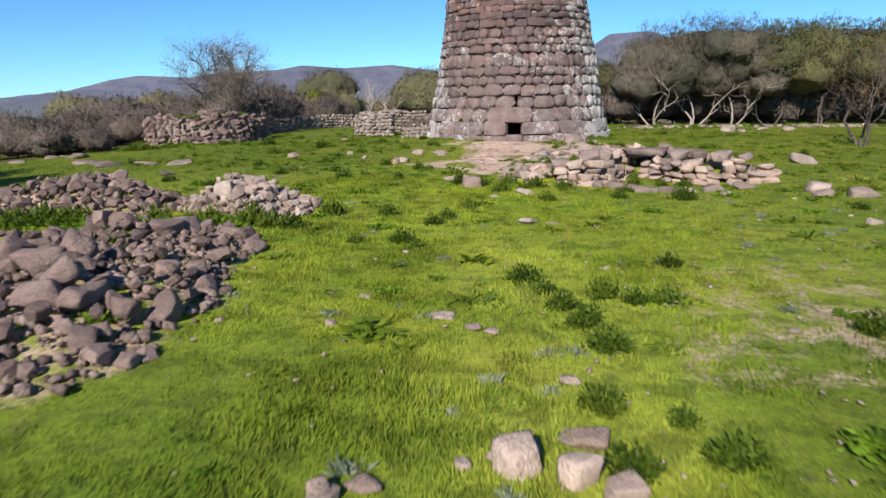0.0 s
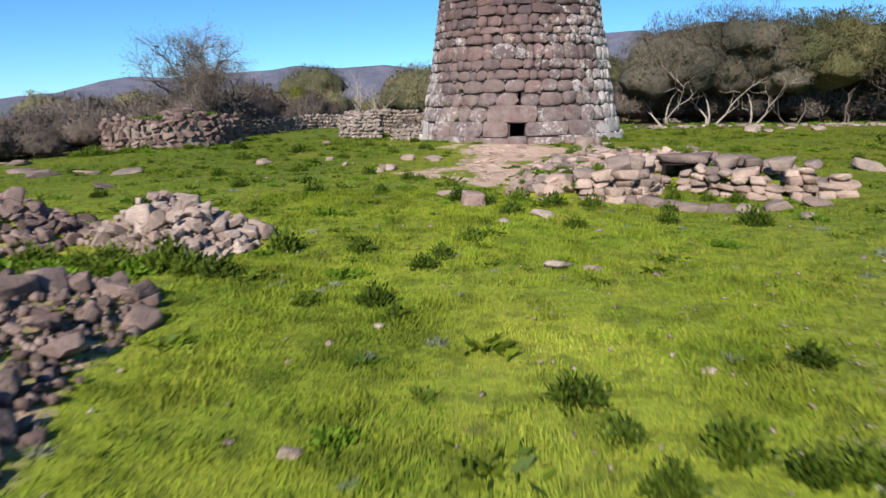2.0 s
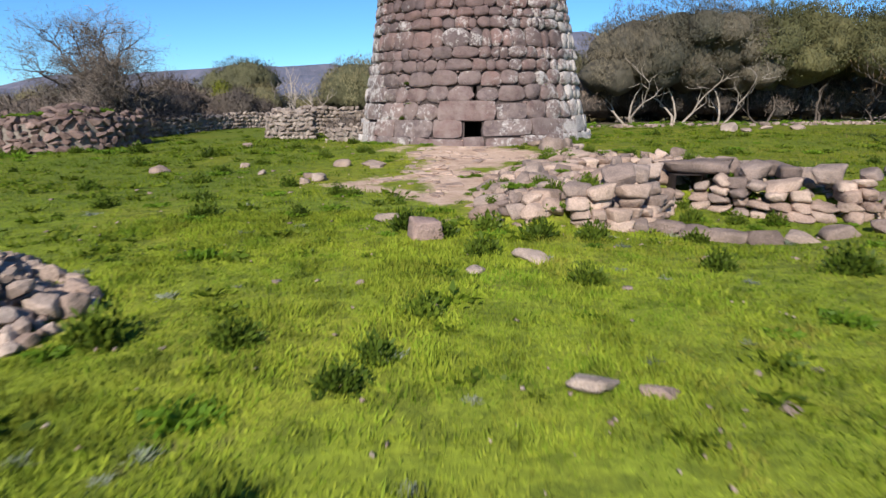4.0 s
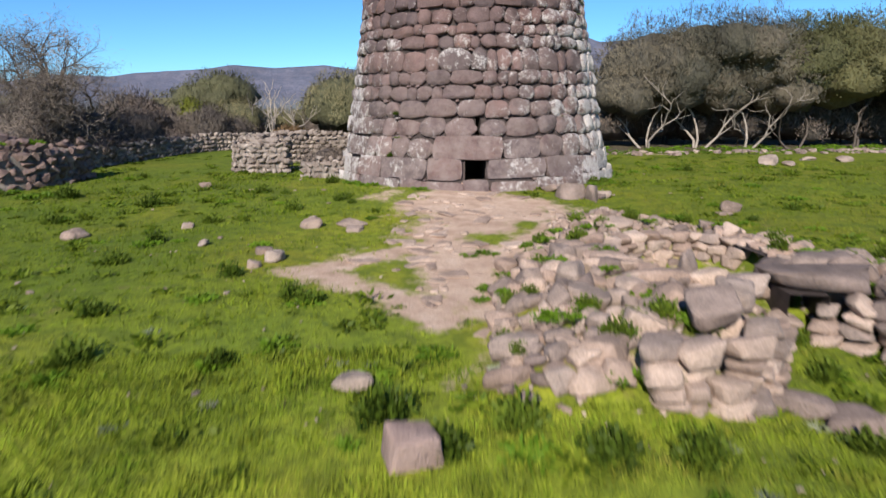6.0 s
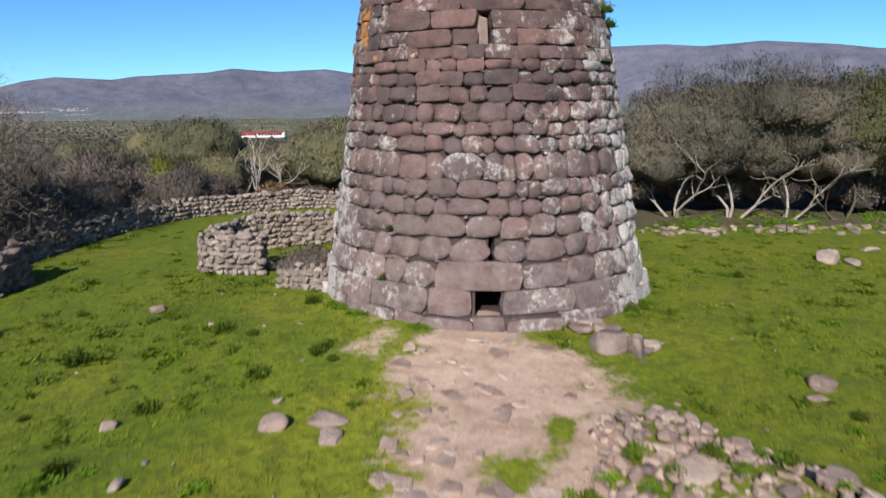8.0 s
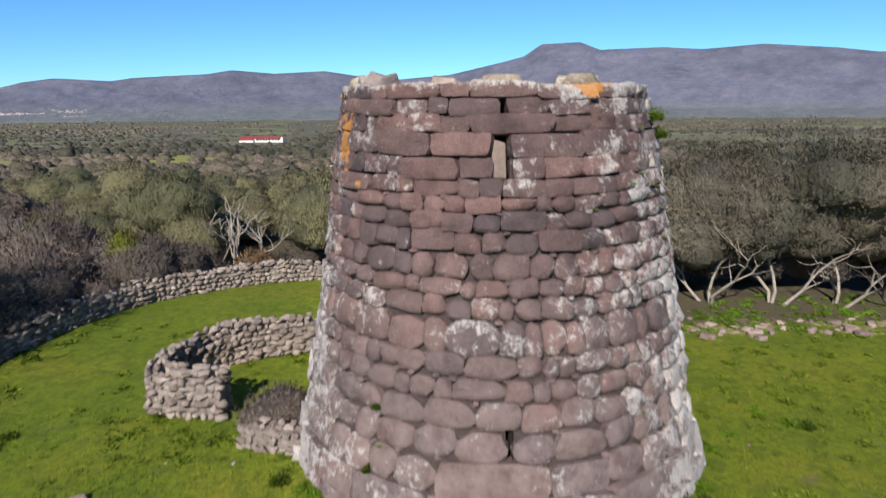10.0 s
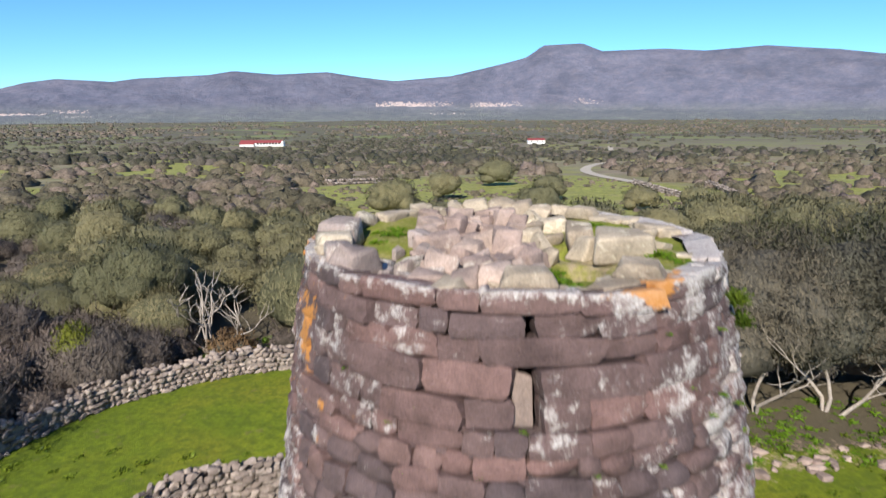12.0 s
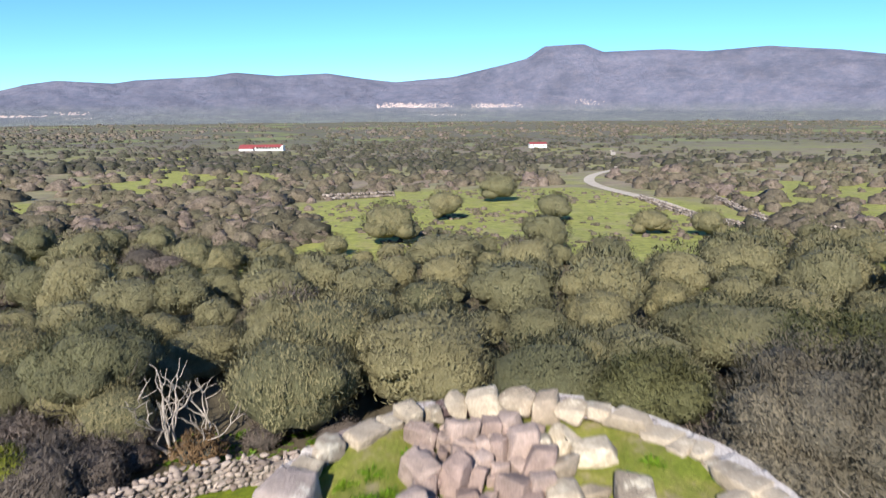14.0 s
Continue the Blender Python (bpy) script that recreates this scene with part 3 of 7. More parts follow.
for poly in ([(11.5, 55.0), (17, 54.2), (34, 53.4), (50, 47), (70, 50), (60, 66), (24, 68), (10, 66)], [(-16.6, 45), (-22, 40), (-40, 33), (-60, 40), (-50, 66), (-6, 67.5), (-8.5, 63.6), (-12.6, 59.6), (-15.2, 54), (-16.3, 50)], [(-60, 66), (-6, 66), (8, 66.2), (60, 64), (66, 100), (40, 112), (36, 90), (30, 100), (18, 119), (-4, 113), (-13, 108), (-50, 118)]):
    litter_shade = np.maximum(litter_shade, np.clip(0.5 + away(poly, gv[:, 0], gv[:, 1]) / 2.0, 0, 0.85))
for nm, values in (("bare", bare), ("plain", plain), ("litter_shade", litter_shade)):
    ground.data.attributes.new(nm, "FLOAT", "POINT").data.foreach_set("value", values.astype(np.float32))


# ---- stones ----
def block_mesh(seed, mat, hewn=False):
    """A rough block one unit wide, high and deep: a pillowed face towards -y, each corner worn by its own amount."""
    g = random.Random(seed)
    at = (-1.0, -0.84, -0.42, 0.0, 0.42, 0.84, 1.0)
    k, verts, faces = len(at), [], []
    cuts = [g.uniform(0.02, 0.13) if hewn else g.choice((0.08, 0.14, 0.20, 0.27, 0.34)) for _ in range(4)]
    k2 = 0.5 if hewn else 1.0
    tilt_u, tilt_v, belly = k2 * g.uniform(-0.10, 0.10), k2 * g.uniform(-0.08, 0.10), (0.05 if hewn else 0.13) * g.uniform(0.7, 1.3)
    taper, sag = k2 * g.uniform(-0.10, 0.10), k2 * g.uniform(-0.06, 0.10)
    o = Vector((g.uniform(-50, 50), g.uniform(-50, 50), g.uniform(-50, 50)))
    for v in at:
        for u in at:
            e = max(abs(u), abs(v))
            fu, fv = (u + 1) / 2, (v + 1) / 2
            c = (cuts[0] * (1 - fu) + cuts[1] * fu) * (1 - fv) + (cuts[2] * (1 - fu) + cuts[3] * fu) * fv
            x = 0.515 * u * (1 - c * abs(v) ** 3) * (1 + taper * v) + 0.08 * k2 * noise.noise(Vector((u, v, 0)) * 1.5 + o)
            z = 0.515 * v * (1 - c * abs(u) ** 3) + sag * (1 - u * u) * (v < 0) * -v + 0.08 * k2 * noise.noise(Vector((u, v, 5)) * 1.5 + o)
            y = -0.5 + belly * 0.5 * (u * u + v * v) + ((0.025 if hewn else 0.12) if e == 1 else 0.0 if hewn or e < 0.8 else 0.02) + tilt_u * u + tilt_v * v + 0.13 * noise.noise(Vector((u, v, 9)) * 1.9 + o)
            verts.append((x, y, z))
    ringed = [i for i in range(k)] + [j * k + k - 1 for j in range(1, k)] + [k * k - 1 - i for i in range(1, k)] + [j * k for j in range(k - 2, 0, -1)]
    for j in range(k - 1):
        for i in range(k - 1):
            a = j * k + i
            faces.append((a, a + 1, a + k + 1, a + k))
    s = len(verts)
    for r in ringed:
        x, y, z = verts[r]
        verts += [(x, y, z), (x * 0.98, 0.5, z * 0.98)]
    n = len(ringed)
    for q in range(n):
        w = (q + 1) % n
        faces.append((s + 2 * w, s + 2 * q, s + 2 * q + 1, s + 2 * w + 1))
    return mesh_from("block", verts, faces, mat, True)


def rock_mesh(seed, mat, points=17, boxy=0.5):
    """An angular field stone, about one unit across, resting on its base."""
    g = random.Random(seed)
    bm = bmesh.new()
    sx, sy, sz = 0.5 * g.uniform(0.85, 1.15), 0.5 * g.uniform(0.75, 1.05), 0.5 * g.uniform(0.65, 0.95)
    for _ in range(points):
        d = Vector((g.gauss(0, 1), g.gauss(0, 1), g.gauss(0, 1))).normalized()
        m = max(abs(d.x), abs(d.y), abs(d.z))
        d = d.lerp(d / m * 0.82, boxy)
        bm.verts.new((d.x * sx, d.y * sy, d.z * sz))
    r = bmesh.ops.convex_hull(bm, input=bm.verts)
    bmesh.ops.delete(bm, geom=[v for v in bm.verts if not v.link_faces], context="VERTS")
    me = bpy.data.meshes.new("stone")
    bm.to_mesh(me)
    bm.free()
    me.materials.append(mat)
    return me


def boulder_mesh(seed, mat, rough=0.10, boxy=0.75, fine=3):
    """A weathered boulder one unit across: a ball cut by worn planes, softened between them."""
    g = random.Random(seed)
    bm = bmesh.new()
    bmesh.ops.create_icosphere(bm, subdivisions=fine, radius=1.0)
    sx, sy, sz = 0.54 * g.uniform(0.9, 1.15), 0.54 * g.uniform(0.8, 1.05), 0.54 * g.uniform(0.8, 1.0)
    planes = []
    for axis in (Vector((1, 0, 0)), Vector((-1, 0, 0)), Vector((0, 1, 0)), Vector((0, -1, 0)), Vector((0, 0, 1)), Vector((0, 0, -1))):
        planes.append(((axis + Vector((g.gauss(0, 0.25), g.gauss(0, 0.25), g.gauss(0, 0.25)))).normalized(), 1.0 - boxy * g.uniform(0.40, 0.62)))
    for _ in range(6):
        planes.append((Vector((g.gauss(0, 1), g.gauss(0, 1), g.gauss(0, 1))).normalized(), g.uniform(0.58, 0.80)))
    o = Vector((g.uniform(-50, 50), g.uniform(-50, 50), g.uniform(-50, 50)))
    for v in bm.verts:
        for n, d in planes:
            over = v.co.dot(n) - d
            if over > 0:
                v.co -= n * over * 0.97
        v.co *= 1 + rough * (noise.noise(v.co * 2.2 + o) + 0.5 * noise.noise(v.co * 6 + o))
        v.co = Vector((v.co.x * sx, v.co.y * sy, v.co.z * sz)) * 1.42
    me = bpy.data.meshes.new("stone")
    bm.to_mesh(me)
    bm.free()
    me.materials.append(mat)
    me.polygons.foreach_set("use_smooth", [True] * len(me.polygons))
    return me


def slab_mesh(seed, mat, jitter=0.09, edge=0.09):
    """A roughly squared stone with worn edges, one unit across."""
    g = random.Random(seed)
    bm = bmesh.new()
    bmesh.ops.create_cube(bm, size=1.0)
    for v in bm.verts:
        v.co += Vector((g.uniform(-jitter, jitter) * 1.6, g.uniform(-jitter, jitter) * 1.6, g.uniform(-jitter, jitter)))
    bmesh.ops.bevel(bm, geom=bm.edges[:], offset=edge, segments=2, profile=0.6, affect="EDGES", clamp_overlap=True)
    o = Vector((g.uniform(-50, 50), g.uniform(-50, 50), g.uniform(-50, 50)))
    for v in bm.verts:
        v.co += Vector((noise.noise(v.co * 2.3 + o), noise.noise(v.co * 2.3 - o), noise.noise(v.co * 2.5 + o * 2))) * 0.07
    bmesh.ops.triangulate(bm, faces=bm.faces)
    me = bpy.data.meshes.new("stone")
    bm.to_mesh(me)
    bm.free()
    me.materials.append(mat)
    me.polygons.foreach_set("use_smooth", [True] * len(me.polygons))
    return me


def kit(make, mat, seed, count, **kw):
    return [make(seed + i, mat, **kw) for i in range(count)]


def joined(name, meshes_at, mat, smooth=False):
    """One mesh out of many copies of small meshes: (mesh, matrix) pairs."""
    vs, fs, base = [], [], 0
    cache = {}
    for me, m in meshes_at:
        if me.name not in cache:
            co = np.empty(len(me.vertices) * 3, np.float32)
            me.vertices.foreach_get("co", co)
            me.calc_loop_triangles()
            t = np.empty(len(me.loop_triangles) * 3, np.int32)
            me.loop_triangles.foreach_get("vertices", t)
            cache[me.name] = (co.reshape(-1, 3), t.reshape(-1, 3))
        co, t = cache[me.name]
        a = np.array(m)
        vs.append(co @ a[:3, :3].T + a[:3, 3])
        fs.append(t + base)
        base += len(co)
    return big_mesh(name, np.concatenate(vs), np.concatenate(fs), mat, smooth)


def place(x, y, z, size, g, flat=1.0, spread=0.5):
    """A matrix for a stone: at its place, turned at random, of this size."""
    s = (size * g.uniform(0.85, 1.25), size * g.uniform(0.8, 1.1), size * flat * g.uniform(0.8, 1.1))
    return Matrix.LocRotScale((x, y, z), Euler((g.gauss(0, spread * 0.5), g.gauss(0, spread * 0.5), g.uniform(0, 6.283))), s)


# ---- the tower ----
def radius(z):
    return 5.92 - 0.168 * z + 0.13 * max(0.0, 1.2 - z) ** 2


COURSES = [-0.35, 0.16, 0.92, 1.74, 2.46, 3.10, 3.65, 4.15, 4.97, 5.47, 5.88, 6.46, 6.96, 7.37, 7.74, 8.12, 8.58, 9.10, 9.51, 9.88, 10.20]


def bearing(x, z):
    """The angle round the tower, from the front, of the point of its face at this x."""
    return math.asin(max(-1, min(1, (x - CX) / radius(z))))


def warp(a, z):
    """How far the tower's upper part departs from its cone: it has settled a little towards the west."""
    k = max(0.0, min(1.0, (z - 5.5) / 4.5))
    return -math.sin(a) * (0.24 if math.sin(a) > 0 else 0.08) * k


def top_height(x, y):
    """The height of the turf on the tower's top, from its middle."""
    z = 9.82 + 0.10 * noise.noise((x * 0.9, y * 0.9, 1)) + 0.05 * noise.noise((x * 3, y * 3, 4))
    z += 0.24 * max(0.0, min(1.0, (x - 1.4) / 0.8)) + 0.26 * max(0.0, min(1.0, (-1.7 - x) / 0.5)) * max(0.0, min(1.0, (y + 1.2) / 1.0))
    z += 0.12 * max(0.0, min(1.0, (y - 1.2) / 2.0))
    z -= 0.75 * math.exp(-((x + 3.42) / 0.17) ** 2 - (y / 1.3) ** 4)
    z -= 1.9 * math.exp(-(((x - 1.02) / 0.30) ** 2 + ((y + 1.55) / 0.42) ** 2) ** 2)
    return z - 0.7 * math.exp(-((x - 1.12) / 0.16) ** 2 - ((y - 0.15) / 0.40) ** 2)


def tower():
    g = random.Random(11)
    t = thing("stone_tower", (CX, CY, 0), "tall round dry-stone tower of dark reddish basalt blocks with white lichen", "tower")
    blocks = kit(block_mesh, TOWER_STONE, 100, 20)
    hewn = kit(block_mesh, TOWER_STONE, 150, 16, hewn=True)
    rest, count = [], 0
    gaps = {1: [(3.51, 4.44)], 3: [(4.02, 4.18)], 15: [(3.80, 4.22)], 16: [(3.80, 4.22)], 18: [(3.98, 4.14)]}
    fixed = {0: [(2.0, 3.51), (3.51, 4.44), (4.44, 6.3)], 1: [(2.2, 3.51), (3.51, 4.44), (4.44, 6.6)], 2: [(2.45, 5.0), (5.0, 6.5)], 3: [(2.9, 4.02), (4.02, 4.18), (4.18, 5.2), (5.2, 6.4)],
             4: [(2.2, 3.35), (3.35, 4.4)], 15: [(3.1, 3.80), (3.80, 4.22), (4.22, 4.95)], 16: [(2.5, 3.80), (3.80, 4.22), (4.22, 5.9)], 17: [(3.35, 5.15)], 18: [(2.9, 3.98), (3.98, 4.14), (4.14, 5.1)]}
    lean = math.atan(0.168)
    for ci, (z0, z1) in enumerate(zip(COURSES, COURSES[1:])):
        zm, h = (z0 + z1) / 2, z1 - z0
        r = radius(zm)
        cells = [(bearing(a, zm), bearing(b, zm)) for a, b in fixed.get(ci, [])]
        start, stop = (cells[-1][1], cells[0][0] + 2 * math.pi) if cells else (g.uniform(0, 0.1), None)
        if stop is None:
            stop = start + 2 * math.pi
        mean = (1.35 if ci < 2 else 0.98 if ci < 5 else 0.76 if ci < 8 else 0.66 if ci < 14 else 0.90) / r
        a = start
        widths = []
        while a < stop - 0.3 * mean:
            w = mean * g.choice((0.55, 0.75, 0.85, 0.95, 1.1, 1.25, 1.6))
            widths.append(w)
            a += w
        k = (stop - start) / sum(widths)
        a = start
        for w in widths:
            cells.append((a, a + w * k))
            a += w * k
        holes = [(bearing(a, zm), bearing(b, zm)) for a, b in gaps.get(ci, [])]
        for a, b in cells:
            if any(abs(a - c) < 1e-6 and abs(b - d) < 1e-6 for c, d in holes):
                continue
            am, w = (a + b) / 2, (b - a) * r
            big = w > 1.3
            am = (am + math.pi) % (2 * math.pi) - math.pi
            out = g.uniform(-0.05, 0.05) + (0.03 if big else 0)
            hh = h * (g.choice((0.97, 1.0, 1.03)) if ci > 9 else g.choice((0.88, 0.95, 0.99, 1.03, 1.07)))
            depth = g.uniform(0.5, 0.6)
            rr = r - depth / 2 + 0.07 + out + (0.12 if ci == 0 and abs(am) < 0.32 else -0.05 if ci == 0 else 0) + warp(am, zm)
            m = (Matrix.Rotation(am, 4, "Z") @ Matrix.Translation((0, -rr, zm + (h - hh) * -0.4 + g.uniform(-0.035, 0.035)))
                 @ Matrix.Rotation(-lean + g.gauss(0, 0.03), 4, "X") @ Matrix.Rotation(g.gauss(0, 0.05 if w < 1.3 else 0.012), 4, "Y") @ Matrix.Rotation(g.gauss(0, 0.04), 4, "Z")
                 @ Matrix.Diagonal((w * g.uniform(0.95, 1.01), depth, hh, 1)))
            me = g.choice(hewn if ci > 13 or ci < 2 or w > 1.3 or (ci > 10 and g.random() < 0.3) else blocks)
            if abs(am) < 1.22 and count < 300 and (ci > 11 or abs(am) < 0.85):
                part("block", me, t, m)
                count += 1
            else:
                rest.append((me, m))
            # a wedge stone in the joint now and then
            if g.random() < 0.4 and abs(am) < 1.8:
                mw = (Matrix.Rotation(b, 4, "Z") @ Matrix.Translation((0, -(radius(z1) + warp(b, z1) - 0.12), z1 + g.uniform(-0.04, 0.02))) @ Matrix.Rotation(g.gauss(0, 0.2), 4, "Y")
                      @ Matrix.Diagonal((g.uniform(0.12, 0.26), 0.3, g.uniform(0.06, 0.12), 1)))
                rest.append((g.choice(blocks), mw))
    rest_ob = part("flank_masonry", joined("flank_masonry", rest, TOWER_REST, True), t)
    rest_ob["kind"] = "stuff"
    # packing behind the faces, coloured as joint shade, open where door, slit and window go through
    n, vs, fs = 360, [], []
    zs = [-0.6] + COURSES
    for z in zs:
        for i in range(n):
            a = i * 2 * math.pi / n
            rr = radius(z) - (0.12 if z < 2.0 else 0.18) + warp(a, z)
            vs.append((rr * math.sin(a), -rr * math.cos(a), z))
    for ci in range(len(zs) - 1):
        hl = [(bearing(a, zs[ci]), bearing(b, zs[ci])) for a, b in gaps.get(ci - 1, [])]
        for i in range(n):
            am = ((i + 0.5) * 2 * math.pi / n + math.pi) % (2 * math.pi) - math.pi
            if any(c < am < d for c, d in hl):
                continue
            j = (i + 1) % n
            fs.append((ci * n + i, ci * n + j, ci * n + n + j, ci * n + n + i))
    part("packing", mesh_from("packing", vs, fs, SHADE_STONE), t)

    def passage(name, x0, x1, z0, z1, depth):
        """A shaft lined with stone coloured as deep shade, that leads inwards from an opening."""
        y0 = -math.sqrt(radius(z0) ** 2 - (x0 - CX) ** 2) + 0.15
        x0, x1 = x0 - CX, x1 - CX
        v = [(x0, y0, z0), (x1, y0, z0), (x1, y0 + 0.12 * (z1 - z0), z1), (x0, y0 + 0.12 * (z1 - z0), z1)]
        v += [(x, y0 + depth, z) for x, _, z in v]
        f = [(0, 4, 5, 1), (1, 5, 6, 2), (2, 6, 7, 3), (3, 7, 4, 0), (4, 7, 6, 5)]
        part(name, mesh_from(name, v, f, SHADE_STONE), t)
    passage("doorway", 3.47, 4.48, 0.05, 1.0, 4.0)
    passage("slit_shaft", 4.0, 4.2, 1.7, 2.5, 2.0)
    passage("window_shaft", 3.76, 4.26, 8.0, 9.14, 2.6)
    part("window_stone", slab_mesh(5, RUIN_STONE, 0.05, 0.06), t, Matrix.LocRotScale((3.955 - CX, -4.15, 8.52), Euler((-0.15, 0, 0.04)), (0.34, 0.30, 0.84)))
    # doorstep
    part("doorstep", block_mesh(4, SILL_STONE), t, Matrix.LocRotScale((3.98 - CX, -5.62, -0.02), Euler((0, 0, -0.1)), (1.0, 0.9, 0.26)))
    # earth and turf on the top: banks west and east of a fallen vault, with a black hole where the stair comes up
    vs, fs, rings, n = [], [], 26, 96
    for q in range(rings + 1):
        for i in range(n):
            a, rr = i * 2 * math.pi / n, 3.84 * q / rings
            x, y = rr * math.sin(a), -rr * math.cos(a)
            vs.append((x, y, top_height(x, y)))
    for q in range(rings):
        for i in range(n):
            j = (i + 1) % n
            fs.append((q * n + i, q * n + j, q * n + n + j, q * n + n + i))
    part("top_earth", mesh_from("top_earth", vs, fs, TOP_EARTH, True), t, label="mossy earth with yellow-green turf")
    # rim stones: low along the front, a great grey parapet to the west, a raised cream row at the back
    rims = kit(slab_mesh, RIM_STONE, 300, 8, jitter=0.12, edge=0.13) + kit(boulder_mesh, RIM_STONE, 308, 4, rough=0.08, boxy=0.95)
    greys = kit(slab_mesh, PARAPET_STONE, 316, 6, jitter=0.16, edge=0.13)
    a = -math.pi
    while a < math.pi - 0.06:
        west, back, east = -2.05 < a < -0.95, a < -2.6 or a > 2.75, 1.1 < a < 2.3
        w = g.uniform(0.45, 0.85) if west else g.choice((0.45, 0.55, 0.7)) if back else g.choice((0.35, 0.45, 0.6, 0.8))
        rr = 3.86 + warp(a, 10.2) + g.uniform(-0.08, 0.05)
        if west:
            hgt, deep, z, kind = g.uniform(0.34, 0.56), g.uniform(0.55, 0.8), 10.20, g.choice((greys, greys, rims))
            rr -= 0.04
        elif back:
            hgt, deep, z, kind = g.uniform(0.42, 0.55), g.uniform(0.42, 0.6), 10.22, rims
        elif a < -2.05 or a > 2.3:
            hgt, deep, z, kind = g.uniform(0.22, 0.36), g.uniform(0.4, 0.6), 10.22, rims
        elif east:
            hgt, deep, z, kind = g.uniform(0.16, 0.3), g.uniform(0.4, 0.7), 10.16, rims
        else:
            hgt, deep, z, kind = g.uniform(0.14, 0.24), g.uniform(0.5, 0.8), 10.09, rims
            rr -= 0.12
        if g.random() < (1.0 if west or back else 0.9 if abs(a) > 1.5 else 0.5):
            part("rim_stone", g.choice(kind), t, Matrix.Rotation(a + w / 7.8, 4, "Z") @ Matrix.Translation((0, -rr, z + g.uniform(-0.05, 0.05))) @ Matrix.Rotation(g.gauss(0, 0.06), 4, "Y") @ Matrix.Diagonal((w * g.uniform(0.94, 1.06), deep, hgt, 1)))
        a += w / 3.9
    # two loose blocks on the front edge, and the fallen vault: upright brown stones crowded between the banks
    for x, y, w, d, h, z, turn in ((-0.42, -3.62, 0.85, 0.5, 0.26, 10.32, 0.1), (1.45, -3.35, 0.75, 0.5, 0.28, 10.34, -0.3)):
        part("rim_stone", rims[3], t, Matrix.LocRotScale((x, y, z), Euler((0.04, 0.05, turn)), (w, d, h)))
    browns = kit(slab_mesh, VAULT_STONE, 330, 9, jitter=0.16, edge=0.11)
    taken = []
    tries = 0
    while len(taken) < 125 and tries < 6000:
        tries += 1
        y = g.uniform(-2.9, 3.2)
        x = -0.80 + 0.06 * y + g.uniform(-1.15, 1.2)
        s = g.choice((0.22, 0.28, 0.36, 0.46, 0.54))
        if math.hypot(x, y) > 3.5 or (x > 0 and -2.9 < y < -1.0) or any((x - p) ** 2 + (y - q) ** 2 < (0.37 * (s + c)) ** 2 for p, q, c in taken):
            continue
        taken.append((x, y, s))
        ridge = math.exp(-((x + 0.8) / 0.9) ** 2)
        h = s * g.uniform(0.9, 1.5)
        part("fill_stone", g.choice(browns), t, Matrix.LocRotScale((x, y, top_height(x, y) + 0.20 * h + 0.10 * ridge * g.random()), Euler((g.gauss(0.1, 0.16), g.gauss(0, 0.16), g.uniform(0, 6.28))), (s * g.uniform(0.9, 1.25), s * g.uniform(0.8, 1.05), h)))
    # pale blocks east of the vault, round the stair hole
    for x, y, w, d, h in ((0.35, 2.45, 0.7, 0.5, 0.5), (0.95, 2.55, 0.6, 0.6, 0.6), (1.35, 2.1, 0.8, 0.5, 0.42), (0.65, 1.75, 0.8, 0.55, 0.4), (0.55, 0.95, 0.55, 0.6, 0.55), (1.0, 1.15, 0.5, 0.4, 0.4), (0.62, 0.2, 0.42, 0.8, 0.6), (1.55, 0.55, 0.6, 0.8, 0.55),
                          (1.5, -0.35, 0.6, 0.55, 0.5), (1.95, -1.0, 1.05, 0.85, 0.62), (0.50, -0.75, 0.45, 0.6, 0.4), (1.15, -2.6, 0.9, 0.45, 0.34), (-0.5, -3.0, 0.9, 0.5, 0.4), (2.45, 0.1, 0.5, 0.4, 0.26), (2.9, -0.7, 0.45, 0.35, 0.22), (3.05, 0.5, 0.55, 0.45, 0.3)):
        part("fill_stone", g.choice(rims), t, Matrix.LocRotScale((x, y, top_height(x + 0.25, y) + 0.22 * h), Euler((g.gauss(0, 0.08), g.gauss(0, 0.08), g.gauss(0.2, 0.3))), (w, d, h)))
    # grey stones sunk in the west bank
    for x, y, w, h in ((-2.9, -1.2, 0.6, 0.4), (-2.35, -1.4, 0.55, 0.4), (-1.9, -2.4, 0.6, 0.45), (-2.75, -1.8, 0.5, 0.35), (-2.3, -2.2, 0.45, 0.35), (-2.0, 0.1, 0.5, 0.5), (-1.95, -0.7, 0.5, 0.5), (-2.5, -0.5, 0.35, 0.3)):
        part("fill_stone", g.choice(greys), t, Matrix.LocRotScale((x, y, top_height(x, y) + 0.18 * h), Euler((g.gauss(0, 0.1), g.gauss(0, 0.1), g.uniform(0, 6.28))), (w, w * 0.7, h)))
    return t


def earth_material():
    m, n, l, b = material("top_turf", 0.95)
    p = position(n)
    c = ramp(n, l, noise_node(n, l, 0.9, 5, 0.7, p), [(0.40, (0.155, 0.19, 0.022)), (0.54, (0.23, 0.225, 0.05)), (0.66, (0.34, 0.27, 0.18))])
    c = mix(n, l, 0.7, c, ramp(n, l, noise_node(n, l, 14, 5, 0.75, p), [(0.3, 0.5), (0.7, 1.4)]), "MULTIPLY")
    l.new(c, b.inputs["Base Color"])
    bump(n, l, b, noise_node(n, l, 14, 5, 0.75, p), 0.8, 0.08)
    return m


TOP_EARTH = earth_material()
tower()


